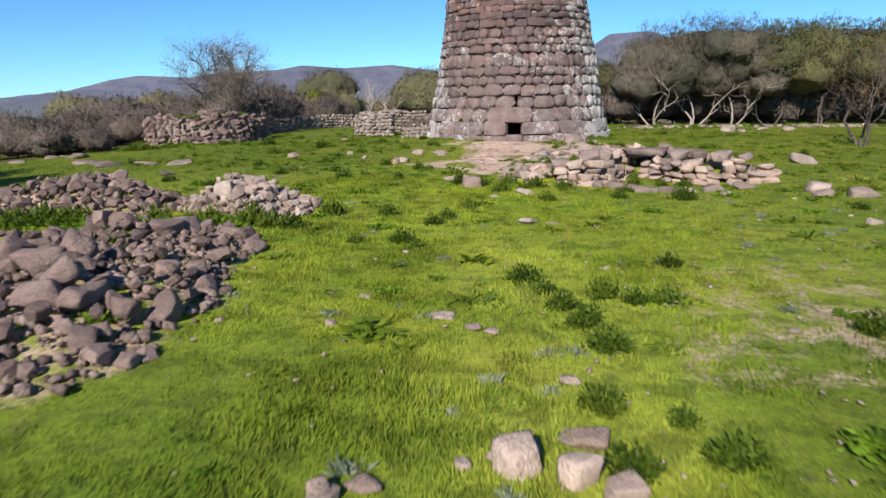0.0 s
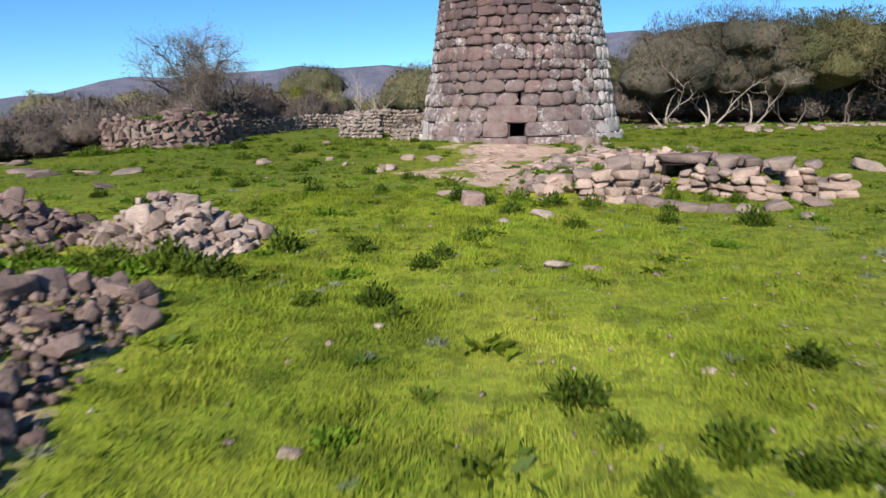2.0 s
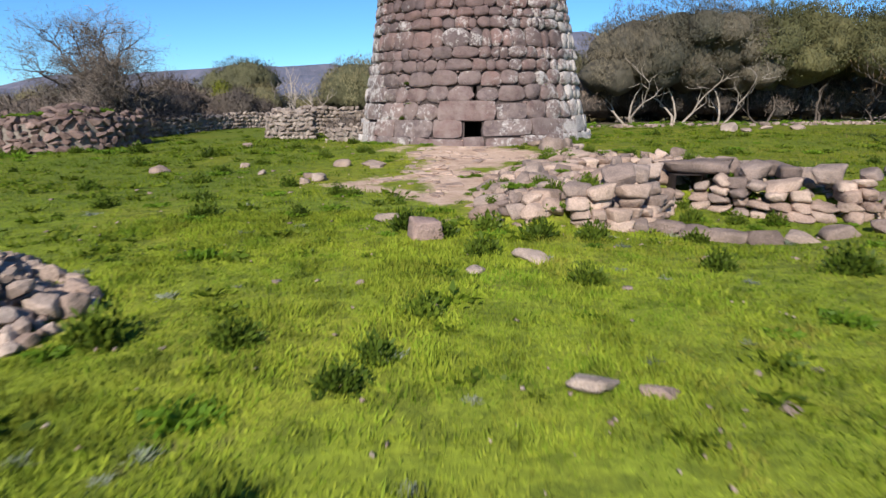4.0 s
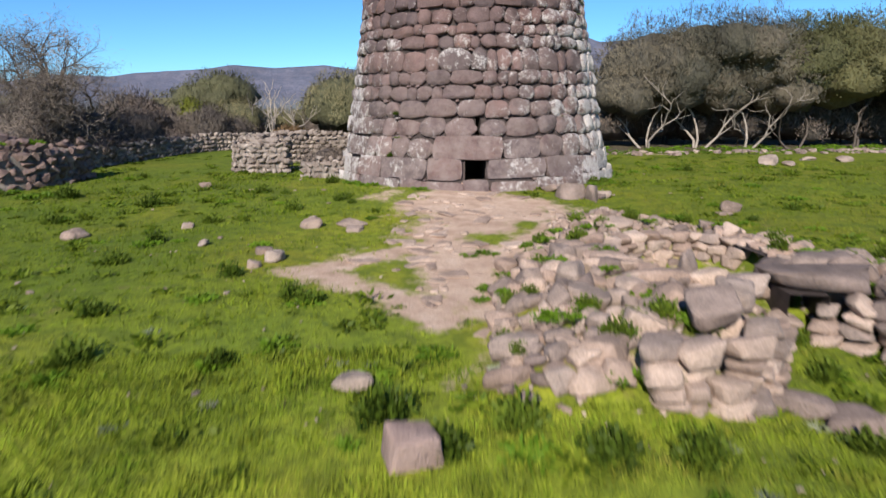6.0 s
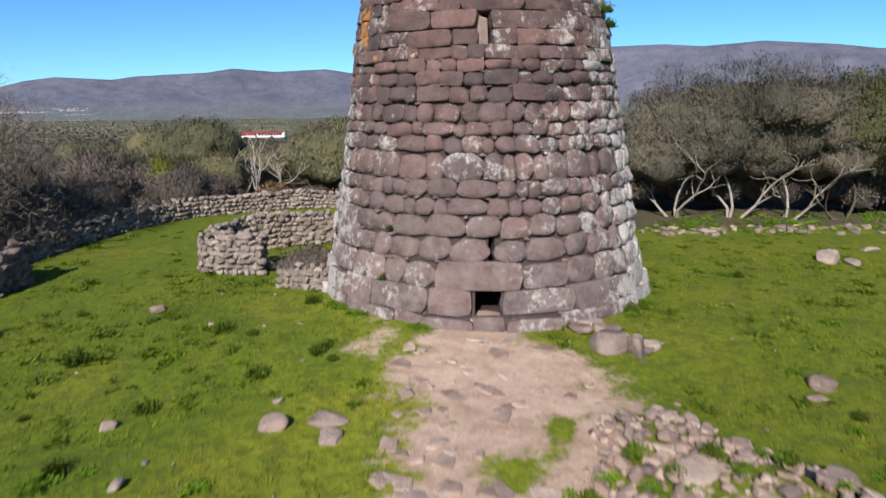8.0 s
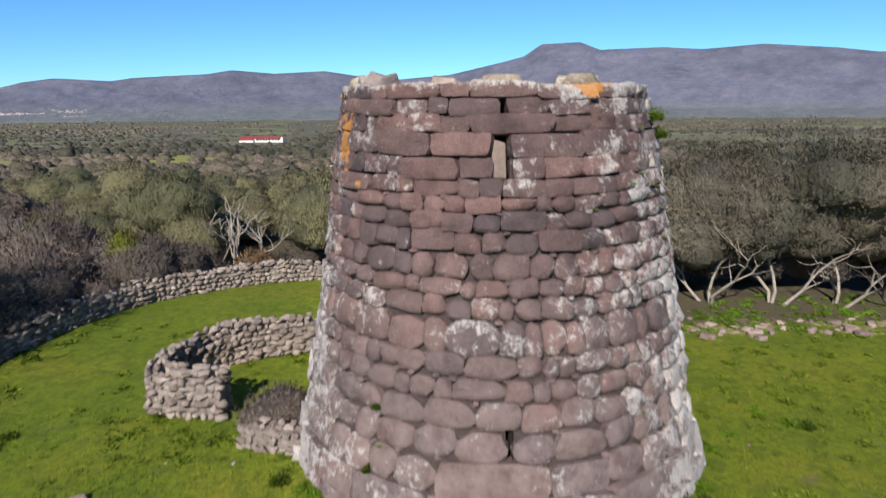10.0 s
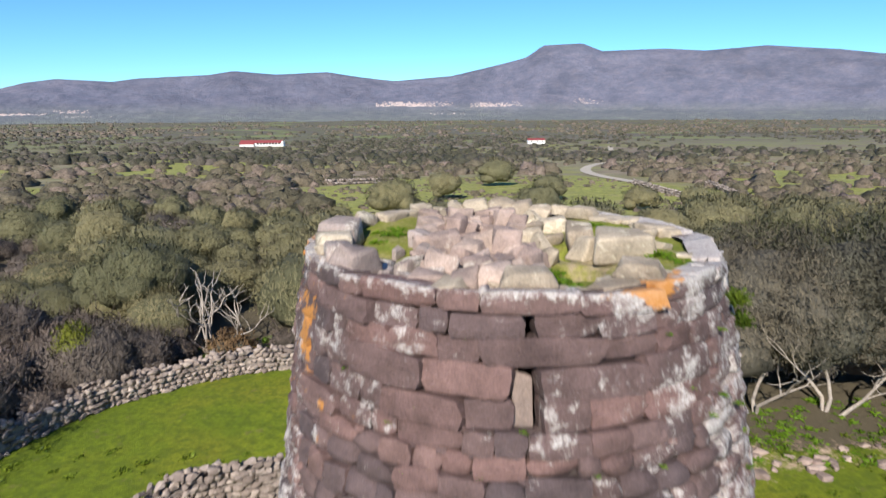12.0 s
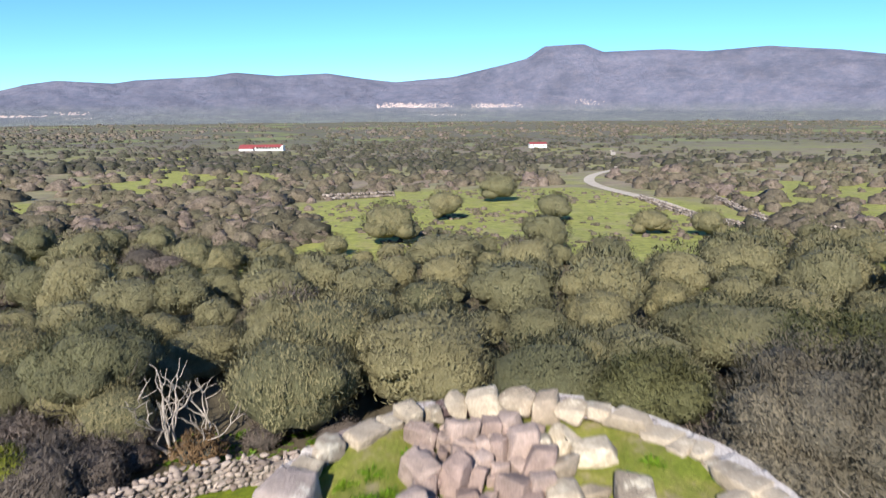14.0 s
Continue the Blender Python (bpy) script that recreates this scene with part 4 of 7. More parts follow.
# ---- heaps, ruins and dry-stone walls ----
def heap(name, poly, mat, label, count, sizes, seed, big=0, rise=0.0):
    g = random.Random(seed)
    xs, ys = [p[0] for p in poly], [p[1] for p in poly]
    cx, cy = sum(xs) / len(xs), sum(ys) / len(ys)
    t = thing(name, (cx, cy, float(land(cx, cy))), label, "stone heap")
    z0 = float(land(cx, cy))
    rocks = kit(rock_mesh, mat, seed, 10, boxy=0.6) + kit(boulder_mesh, mat, seed + 20, 4)
    made, tries, spots = 0, 0, []
    while made < count and tries < count * 40:
        tries += 1
        x, y = g.uniform(min(xs), max(xs)), g.uniform(min(ys), max(ys))
        d = float(away(poly, x, y))
        if d < -0.12 + 0.3 * g.random() ** 2 - 0.15:
            continue
        s = g.uniform(*sizes) * (1.5 if made < big else 1.0)
        if any((x - a) ** 2 + (y - b) ** 2 < (0.27 * (s + c)) ** 2 for a, b, c in spots):
            continue
        spots.append((x, y, s))
        z = float(land(x, y)) + 0.18 * s + rise * max(0, min(1, d)) * g.random()
        part("stone", g.choice(rocks), t, place(x - cx, y - cy, z - z0, s, g, 0.85, 0.7))
        made += 1
    small, bits = [], kit(rock_mesh, mat, seed + 60, 6, points=11, boxy=0.6)
    for _ in range(4200 if big > 40 else 1800):
        x, y = g.uniform(min(xs), max(xs)), g.uniform(min(ys), max(ys))
        if float(away(poly, x, y)) > -0.25 + 0.4 * g.random():
            s = g.uniform(0.07, 0.24)
            small.append((g.choice(bits), place(x - cx, y - cy, float(land(x, y)) + 0.1 * s - z0 + 0.05 * g.random(), s, g, 0.85, 0.8)))
    part("small_rubble", joined("small_rubble", small, HEAP_BITS[mat.name]), t)["kind"] = "stuff"
    return t


def smooth_line(points, rounds=2):
    for _ in range(rounds):
        q = [points[0]]
        for a, b in zip(points, points[1:]):
            q += [(a[0] * 0.75 + b[0] * 0.25, a[1] * 0.75 + b[1] * 0.25), (a[0] * 0.25 + b[0] * 0.75, a[1] * 0.25 + b[1] * 0.75)]
        points = q + [points[-1]]
    return points


def drystone(name, points, height, thick, size, mat, rest_mat, label, seed, limit=300, ragged=0.1, category="stone wall"):
    """A dry-stone wall of single stones in rough courses on both faces, with cap stones and an earth core."""
    g = random.Random(seed)
    points = smooth_line(points)
    x0, y0 = points[len(points) // 2]
    z0 = float(land(x0, y0))
    t = thing(name, (x0, y0, z0), label, category)
    rocks = kit(rock_mesh, mat, seed, 12, points=14, boxy=0.8)
    todo = []
    rows = max(1, round(height / (size * 0.78)))
    for c in range(rows + 1):
        for face in (-1, 1, 0):
            if face == 0 and c < rows - 1:
                continue
            if c == rows and face and g.random() < 0.3:
                continue
            for x, y, a in along(points, size * g.uniform(0.92, 1.05)):
                if c == rows and g.random() < 0.35:
                    continue
                off = face * (thick / 2 - size * 0.25 - 0.05 * c / rows) + g.gauss(0, 0.03)
                px, py = x - math.sin(a) * off + g.gauss(0, 0.03), y + math.cos(a) * off + g.gauss(0, 0.03)
                pz = float(land(px, py)) + (c + 0.40) * height / rows + g.gauss(0, 0.025) + ragged * bumpy(px, py, 1.1, seed) * c / rows
                s = size * g.choice((0.6, 0.8, 0.95, 1.1, 1.4))
                m = Matrix.LocRotScale((px - x0, py - y0, pz - z0), Euler((g.gauss(0, 0.15), g.gauss(0, 0.15), a + g.gauss(0, 0.3))), (s * 1.42, s * 1.05, height / rows * g.uniform(1.25, 1.8)))
                todo.append((g.choice(rocks), m))
    g.shuffle(todo)
    for me, m in todo[:limit]:
        part("stone", me, t, m)
    if todo[limit:]:
        part("packed_masonry", joined("packed_masonry", todo[limit:], rest_mat), t)["kind"] = "stuff"
    # hearting
    vs, fs = [], []
    line = along(points, 0.25)
    for x, y, a in line:
        for side, top in ((-1, 0), (-1, 1), (1, 1), (1, 0)):
            off = side * (thick / 2 - size * 0.42)
            px, py = x - math.sin(a) * off, y + math.cos(a) * off
            vs.append((px - x0, py - y0, float(land(px, py)) - z0 + (height * 0.86 if top else -0.1)))
    for i in range(len(line) - 1):
        for q in range(3):
            fs.append((4 * i + q, 4 * i + q + 1, 4 * i + q + 5, 4 * i + q + 4))
    fs += [(3, 2, 1, 0), tuple(4 * (len(line) - 1) + q for q in range(4))]
    part("hearting", mesh_from("hearting", vs, fs, HEARTING), t)
    return t


HEAP_BITS = {HEAP_DARK.name: stone_material("heap_basalt_bits", (0.14, 0.096, 0.083), (0.35, 0.255, 0.218), (0.45, 0.41, 0.38), 0.35, island=True),
             HEAP_PALE.name: stone_material("heap_pale_bits", (0.30, 0.215, 0.175), (0.46, 0.36, 0.30), (0.55, 0.50, 0.45), 0.35, island=True)}
heap("rubble_heap", HEAP_NEAR, HEAP_DARK, "low heap of dark angular basalt rubble on the grass", 300, (0.16, 0.36), 400, 60, 0.3)
heap("rubble_heap", HEAP_LEFT, HEAP_DARK, "mound of tumbled grey-brown stones behind weeds", 230, (0.22, 0.42), 430, 20, 0.3)
heap("rubble_heap", HEAP_LIGHT, HEAP_PALE, "mound of pale pinkish stones with weeds between", 190, (0.20, 0.40), 460, 14, 0.4)


RUIN_BITS = stone_material("ruin_bits", (0.30, 0.215, 0.175), (0.55, 0.425, 0.35), (0.52, 0.47, 0.42), 0.3, island=True)


def ruin():
    """The low ruined wall before the tower: tumbled blocks behind a stacked front with a small dark niche under a long slab."""
    g = random.Random(21)
    cx, cy = 6.4, 27.0
    z0 = float(land(cx, cy))
    t = thing("ruined_wall", (cx, cy, z0), "ruined wall of pinkish-grey blocks with a dark niche, tumbled into rubble", "ruin")
    pink = kit(slab_mesh, RUIN_PINK, 500, 7, jitter=0.17, edge=0.20) + kit(boulder_mesh, RUIN_PINK, 510, 5, rough=0.07, boxy=0.8)
    grey = kit(slab_mesh, RUIN_STONE, 530, 5, jitter=0.17, edge=0.22) + kit(boulder_mesh, RUIN_STONE, 540, 6, rough=0.08, boxy=0.7)
    spots = [(7.4, 24.9, 0.5)]
    count = 0

    def put(rocks, x, y, z, size, turn=None, spread=0.35):
        """One stone: size is its width, depth and height."""
        nonlocal count
        spin = g.uniform(0, 6.28) if turn is None else turn + g.gauss(0, 0.12)
        m = Matrix.LocRotScale((x - cx, y - cy, z - z0), Euler((g.gauss(0, spread), g.gauss(0, spread), spin)), size)
        part("stone", g.choice(rocks), t, m)
        spots.append((x, y, max(size[0], size[1]) * 0.8))
        count += 1
    # stacked face to both sides of the niche
    for line in ([(7.72, 24.8), (8.4, 24.15), (9.2, 23.55), (10.2, 23.1), (11.4, 22.9)], [(7.08, 25.0), (6.65, 24.5), (6.2, 23.8), (5.6, 23.1), (4.9, 22.8), (4.0, 22.8)]):
        for row in range(4):
            for x, y, a in along(smooth_line(line), 0.42):
                w = g.uniform(0.30, 0.58)
                if row > 1 and g.random() < 0.3 * (row - 1):
                    continue
                put(pink if g.random() < 0.8 else grey, x + g.gauss(0, 0.05), y + 0.06 * row + g.gauss(0, 0.04), float(land(x, y - 0.5)) + 0.10 + 0.215 * row, (w, 0.5, g.uniform(0.20, 0.30)), a, 0.12)
    # the long slab over the niche, and grey boulders along the top
    put(grey[:5], 7.75, 25.35, 0.26, (1.5, 0.8, 0.34), -0.28, 0.02)
    for x, y, s in ((8.85, 24.75, 0.58), (9.45, 24.3, 0.5), (10.05, 23.8, 0.6), (10.75, 23.5, 0.5), (6.6, 25.3, 0.55), (6.1, 24.7, 0.55), (5.4, 24.2, 0.6), (8.9, 26.0, 0.6), (9.7, 25.4, 0.55)):
        put(grey, x, y, 0.14 + 0.1 * s, (s * 1.15, s * 0.85, s * 0.62), None, 0.15)
    # a row of big worn boulders in the grass before it
    for x, y, s in ((6.15, 22.95, 0.55), (6.6, 22.6, 0.6), (7.1, 22.3, 0.62), (7.7, 22.1, 0.6), (8.4, 22.0, 0.5), (9.2, 22.1, 0.55), (10.2, 22.0, 0.5)):
        put(grey[5:], x, y, float(land(x, y)) + 0.12 * s, (s * 1.15, s * 0.85, s * 0.62), -0.35, 0.12)
    # the sunken round chamber: three courses of small masonry round its back and sides, with a black box for deep shade
    # to the east
    px, py, pa, pb = CHAMBER
    for row in range(4):
        a = -0.55 + 0.05 * row
        while a < 3.9:
            w = g.uniform(0.26, 0.46)
            if not (-0.25 < a < 0.45 and row < 3):
                x, y = px + (pa + 0.12 + 0.03 * row) * math.cos(a), py + (pb + 0.12 + 0.03 * row) * math.sin(a)
                put(pink if g.random() < 0.85 else grey, x, y, -0.68 + 0.21 * row, (w * 1.1, 0.42, g.uniform(0.22, 0.28)), a + math.pi / 2, 0.06)
            a += w / 1.62
    # near-black box set where deep shade lies at the chamber's east side
    v = [(px + pa * math.cos(b) + d, py + pb * math.sin(b), z) for d in (-0.02, 0.9) for b, z in ((-0.32, -0.95), (0.5, -0.95), (0.5, -0.06), (-0.32, -0.06))]
    part("recess", mesh_from("recess", [(x - cx, y - cy, z - z0) for x, y, z in v], [(0, 4, 5, 1), (1, 5, 6, 2), (2, 6, 7, 3), (3, 7, 4, 0), (4, 7, 6, 5)], SHADE_STONE), t)
    # great stones round the chamber's mouth and the tumbled west end
    for x, y, w, d, h, k in ((8.75, 26.75, 1.35, 0.95, 0.62, 1), (7.75, 26.45, 0.62, 0.5, 0.6, 1), (6.35, 26.85, 0.46, 0.30, 0.85, 1), (5.75, 26.75, 0.95, 0.7, 0.42, 0), (5.45, 27.95, 1.0, 0.75, 0.36, 0), (5.0, 28.75, 0.62, 0.5, 0.4, 1), (3.55, 27.45, 0.72, 0.6, 0.62, 1), (4.45, 28.65, 0.66, 0.5, 0.66, 1),
                           (4.15, 27.0, 0.72, 0.6, 0.55, 1), (3.2, 26.2, 0.6, 0.55, 0.5, 1), (4.75, 27.6, 0.6, 0.5, 0.4, 0), (6.9, 25.9, 0.8, 0.55, 0.5, 0), (5.0, 26.1, 0.7, 0.6, 0.5, 0), (4.1, 25.6, 0.66, 0.55, 0.5, 1), (2.5, 23.5, 0.66, 0.55, 0.42, 0), (3.0, 24.4, 0.6, 0.5, 0.4, 0), (3.7, 23.5, 0.62, 0.5, 0.42, 0),
                           (4.5, 24.3, 0.75, 0.6, 0.5, 0), (5.5, 25.2, 0.75, 0.6, 0.55, 0), (2.75, 25.4, 0.55, 0.5, 0.4, 0), (3.4, 29.3, 0.5, 0.45, 0.4, 0), (6.5, 31.2, 1.1, 0.6, 0.34, 0), (9.3, 31.3, 0.6, 0.5, 0.5, 1), (10.0, 29.8, 0.6, 0.5, 0.45, 1)):
        put(grey[5:] if k else pink[7:], x, y, float(land(x + (0.3 if x > px else -0.3), y)) + 0.22 * h, (w, d, h), None if w < 1 else 0.3, 0.14)
    xs, ys = [q[0] for q in RUIN], [q[1] for q in RUIN]
    tries = 0
    while count < 520 and tries < 14000:
        tries += 1
        x, y = g.uniform(min(xs), max(xs)), g.uniform(min(ys), max(ys))
        if away(RUIN, x, y) < 0.05 or math.hypot((x - px) / pa, (y - py) / pb) < 1.16 or (x - 6.2) ** 2 + (y - 25.6) ** 2 < 0.2:
            continue
        s = g.choice((0.22, 0.30, 0.38, 0.48)) * (0.6 if y > 30 else 1.0)
        if any((x - a) ** 2 + (y - b) ** 2 < (0.34 * (s + c)) ** 2 for a, b, c in spots):
            continue
        put(grey if g.random() < (0.5 if y < 28 else 0.2) else pink, x, y, float(land(x, y)) + 0.2 * s + 0.06 * g.random(), (s * g.uniform(0.9, 1.3), s * g.uniform(0.8, 1.1), s * g.uniform(0.55, 0.85)), None, 0.3)
    small, bits = [], kit(rock_mesh, RUIN_PINK, 560, 6, points=11, boxy=0.6)
    for _ in range(1500):
        x, y = g.uniform(min(xs), max(xs)), g.uniform(min(ys), max(ys))
        if away(RUIN, x, y) > -0.3 + 0.5 * g.random() and math.hypot((x - px) / pa, (y - py) / pb) > 1.1:
            s = g.uniform(0.10, 0.28)
            small.append((g.choice(bits), place(x - cx, y - cy, float(land(x, y)) + 0.12 * s - z0, s, g, 0.8, 0.8)))
    part("small_rubble", joined("small_rubble", small, RUIN_BITS), t)["kind"] = "stuff"
    # the niche's hollow, its shade given by near-black lining
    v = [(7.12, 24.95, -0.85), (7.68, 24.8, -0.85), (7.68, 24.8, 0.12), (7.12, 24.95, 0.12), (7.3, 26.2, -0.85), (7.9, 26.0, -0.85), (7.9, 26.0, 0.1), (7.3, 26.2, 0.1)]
    part("niche", mesh_from("niche", [(x - cx, y - cy, z - z0) for x, y, z in v], [(0, 4, 5, 1), (1, 5, 6, 2), (2, 6, 7, 3), (3, 7, 4, 0), (4, 7, 6, 5)], SHADE_STONE), t)
    return t


def paving():
    """Flat worn stones set in the earth of the way up to the door."""
    g = random.Random(33)
    t = thing("stone_way", (3.0, 33.0, float(land(3.0, 33.0))), "worn pinkish stones bedded in the earth before the door", "paving")
    slabs = kit(slab_mesh, RUIN_PINK, 580, 8, jitter=0.2, edge=0.16)
    n = 0
    while n < 75:
        x, y = g.uniform(-1.0, 7.0), 24.5 + 14.7 * g.random() ** 1.5
        if away(WAY, x, y) < 0.1 or inside(RUIN, x, y) or g.random() > 0.25 + 0.75 * (abs(x - 0.9 - 0.25 * (y - 28)) < 1.4):
            continue
        s = g.choice((0.12, 0.16, 0.22, 0.3, 0.4))
        part("stone", g.choice(slabs), t, Matrix.LocRotScale((x - 3.0, y - 33.0, float(land(x, y)) - float(land(3.0, 33.0)) + 0.01), Euler((g.gauss(0, 0.06), g.gauss(0, 0.06), g.uniform(0, 6.28))), (s * 1.3, s, 0.05 + 0.10 * s)))
        n += 1


paving()
ruin()
drystone("corral_wall", [(-4.1, 46.85), (-5.4, 47.0), (-6.5, 47.4), (-6.6, 48.8), (-6.0, 50.3), (-5.0, 51.4), (-3.6, 52.1), (-1.8, 52.4), (0.4, 51.9)], 1.42, 0.85, 0.30, WALL_STONE, WALL_REST, "curved dry-stone wall of small pale grey field stones", 600)
drystone("low_wall", [(-3.0, 45.0), (-2.0, 44.6), (-0.7, 44.3)], 0.75, 0.8, 0.30, WALL_STONE, WALL_REST, "low tumbled dry-stone wall against the tower base", 640)
drystone("field_wall", [(-15.6, 46.5), (-15.0, 50.0), (-14.4, 53.2), (-13.2, 56.6), (-11.6, 59.2), (-9.6, 61.2), (-7.2, 62.8), (-4.5, 63.8), (-1.5, 64.4), (3, 64.8)], 0.95, 0.9, 0.30, WALL_STONE, WALL_REST, "long curved dry-stone field wall in front of the trees", 660)
drystone("cairn", [(-20.0, 44.8), (-18.6, 42.6), (-16.5, 41.9), (-14.6, 42.5), (-13.7, 44.4), (-13.6, 46.4)], 1.6, 1.8, 0.42, CAIRN_STONE, CAIRN_STONE, "thick ruined wall of reddish-brown stones with plants on top", 700, ragged=0.32)


# ---- plants ----
def sprigs(g, centres, normals, length, width, up=0.5, loose=0.6, three=False):
    """Small pointed leaf sprays as diamonds or triangles, leaning out from the crown. Returns vertices and faces."""
    n = len(centres)
    d = normals * (0.25 if three else 0.7) + g.normal(0, loose, (n, 3)) * 0.6 + np.array([0, 0, up])
    d /= np.linalg.norm(d, axis=1)[:, None] + 1e-9
    s = np.cross(d, normals + g.normal(0, 0.25, (n, 3)) if three else g.normal(0, 1, (n, 3)))
    s /= np.linalg.norm(s, axis=1)[:, None] + 1e-9
    L = (length * g.uniform(0.6, 1.4, n))[:, None]
    W = (width * g.uniform(0.6, 1.4, n))[:, None]
    if three:
        v = np.stack([centres - d * L * 0.4 + s * W * 0.5, centres - d * L * 0.4 - s * W * 0.5, centres + d * L * 0.6], 1).reshape(-1, 3)
        return v, np.arange(3 * n).reshape(-1, 3)
    v = np.stack([centres - d * L * 0.5, centres + s * W * 0.5, centres + d * L * 0.5, centres - s * W * 0.5], 1).reshape(-1, 3)
    return v, np.arange(4 * n).reshape(-1, 4)


def lobes_of(g, wide, high, count, low=0.0, lump=1.0):
    """Ellipsoids (centre, radii) that make up a crown of uneven outline."""
    out = [(np.array([0, 0, low + (high - low) * 0.5]), np.array([wide * 0.84, wide * 0.80, (high - low) * 0.48]))]
    for _ in range(count):
        a, q = g.uniform(0, 6.283), wide * g.uniform(0.32, 0.62)
        r = wide * g.uniform(0.28, 0.46) * lump
        z = low + (high - low) * g.uniform(0.22, 0.64)
        out.append((np.array([q * math.cos(a), q * math.sin(a), z]), np.array([r, r * g.uniform(0.8, 1.2), min(r * g.uniform(0.75, 1.0), (high - low) * 0.45)])))
    return out


def crown_arrays(seed, wide, high, count, length, width, low=0.0, lobes=9, up=0.5, deep=0.86, lump=1.0):
    g = np.random.RandomState(seed)
    ls = lobes_of(g, wide, high, lobes, low, lump)
    area = np.array([r[0] * r[2] for _, r in ls])
    # tufts of six or seven sprays each, some standing out, some sunk
    tufts = count // 6
    pick = g.choice(len(ls), tufts, p=area / area.sum())
    c, r = np.array([k[0] for k in ls])[pick], np.array([k[1] for k in ls])[pick]
    d = g.normal(0, 1, (tufts, 3))
    d /= np.linalg.norm(d, axis=1)[:, None]
    d[:, 2] = np.where(d[:, 2] < -0.35, -d[:, 2], d[:, 2])
    clump = 1 + 0.09 * np.sin(d[:, 0] * 7 + pick) * np.sin(d[:, 1] * 8 + 2 * pick) + 0.06 * np.sin(d[:, 2] * 9 + 3 * pick)
    p = c + d * r * (g.uniform(deep, 1.04, tufts) * clump)[:, None]
    nrm = d / r + np.array([0, 0, 0.15])
    nrm += g.normal(0, 0.13, nrm.shape) * np.linalg.norm(nrm, axis=1)[:, None]
    nrm /= np.linalg.norm(nrm, axis=1)[:, None]
    p, nrm = np.repeat(p, 6, axis=0), np.repeat(nrm, 6, axis=0)
    p = p + g.normal(0, 0.6 * length, p.shape)
    v, f = sprigs(g, p, nrm, length, width, up, three=True)
    # each spray turned face outwards, so that the crown is lit as a rounded mass
    q = v.reshape(-1, 3, 3)
    face = np.cross(q[:, 1] - q[:, 0], q[:, 2] - q[:, 0])
    turned = (face * nrm).sum(1) < 0
    f[turned] = f[turned][:, ::-1]
    face[turned] *= -1
    face /= np.linalg.norm(face, axis=1)[:, None] + 1e-9
    soft = nrm * 0.9 + face * 0.16
    return (v, f, np.repeat(soft / np.linalg.norm(soft, axis=1)[:, None], 3, axis=0)), ls


# filler lobes within a crown, coloured darker than its leaves for inner shade
def core_mesh(ls, mat, seed, k=0.82, fine=1):
    bm = bmesh.new()
    for c, r in ls:
        q = bmesh.ops.create_icosphere(bm, subdivisions=fine, radius=1.0)
        for v in q["verts"]:
            w = 1 + 0.22 * noise.noise(v.co * 2.6 + Vector((seed, c[0], c[1]))) + 0.20 * noise.noise(v.co * 5 + Vector((c[0], seed, c[1])))
            v.co = Vector((c[0] + v.co.x * r[0] * k * w, c[1] + v.co.y * r[1] * k * w, c[2] + v.co.z * r[2] * k * w))
    me = bpy.data.meshes.new("crown_shade")
    bm.to_mesh(me)
    bm.free()
    me.materials.append(mat)
    me.polygons.foreach_set("use_smooth", [True] * len(me.polygons))
    return me


def tube(vs, fs, a, b, ra, rb, sides=6):
    """A tapered length of limb from a to b, added to the lists."""
    d = (b - a).normalized()
    u = d.orthogonal().normalized()
    w = d.cross(u)
    s = len(vs)
    for p, r in ((a, ra), (b, rb)):
        for i in range(sides):
            q = 2 * math.pi * i / sides
            vs.append(tuple(p + u * (r * math.cos(q)) + w * (r * math.sin(q))))
    for i in range(sides):
        j = (i + 1) % sides
        fs.append((s + i, s + j, s + sides + j, s + sides + i))


def limb(vs, fs, g, at, way, length, r0, depth, twist=0.35, fork=2, tips=None, sides=6, rise=0.12):
    """A crooked limb that forks; its tips are gathered."""
    n = 4
    p, d = at.copy(), way.normalized()
    for i in range(n):
        nd = (d + Vector((g.gauss(0, twist), g.gauss(0, twist), g.gauss(rise, twist * 0.6)))).normalized()
        q = p + nd * (length / n)
        tube(vs, fs, p, q, r0 * (1 - 0.13 * i), r0 * (1 - 0.13 * (i + 1)), sides)
        p, d = q, nd
        if depth and i >= 1 and g.random() < 0.55:
            side = (d + Vector((g.gauss(0, 0.8), g.gauss(0, 0.8), g.gauss(0.2, 0.4)))).normalized()
            limb(vs, fs, g, p, side, length * g.uniform(0.5, 0.75), r0 * 0.5, depth - 1, twist, fork, tips, max(3, sides - 1), rise)
    if depth:
        for _ in range(fork):
            nd = (d + Vector((g.gauss(0, 0.6), g.gauss(0, 0.6), g.gauss(0.15, 0.35)))).normalized()
            limb(vs, fs, g, p, nd, length * g.uniform(0.6, 0.85), r0 * 0.52, depth - 1, twist, fork, tips, max(3, sides - 1), rise)
    elif tips is not None:
        tips.append(p)


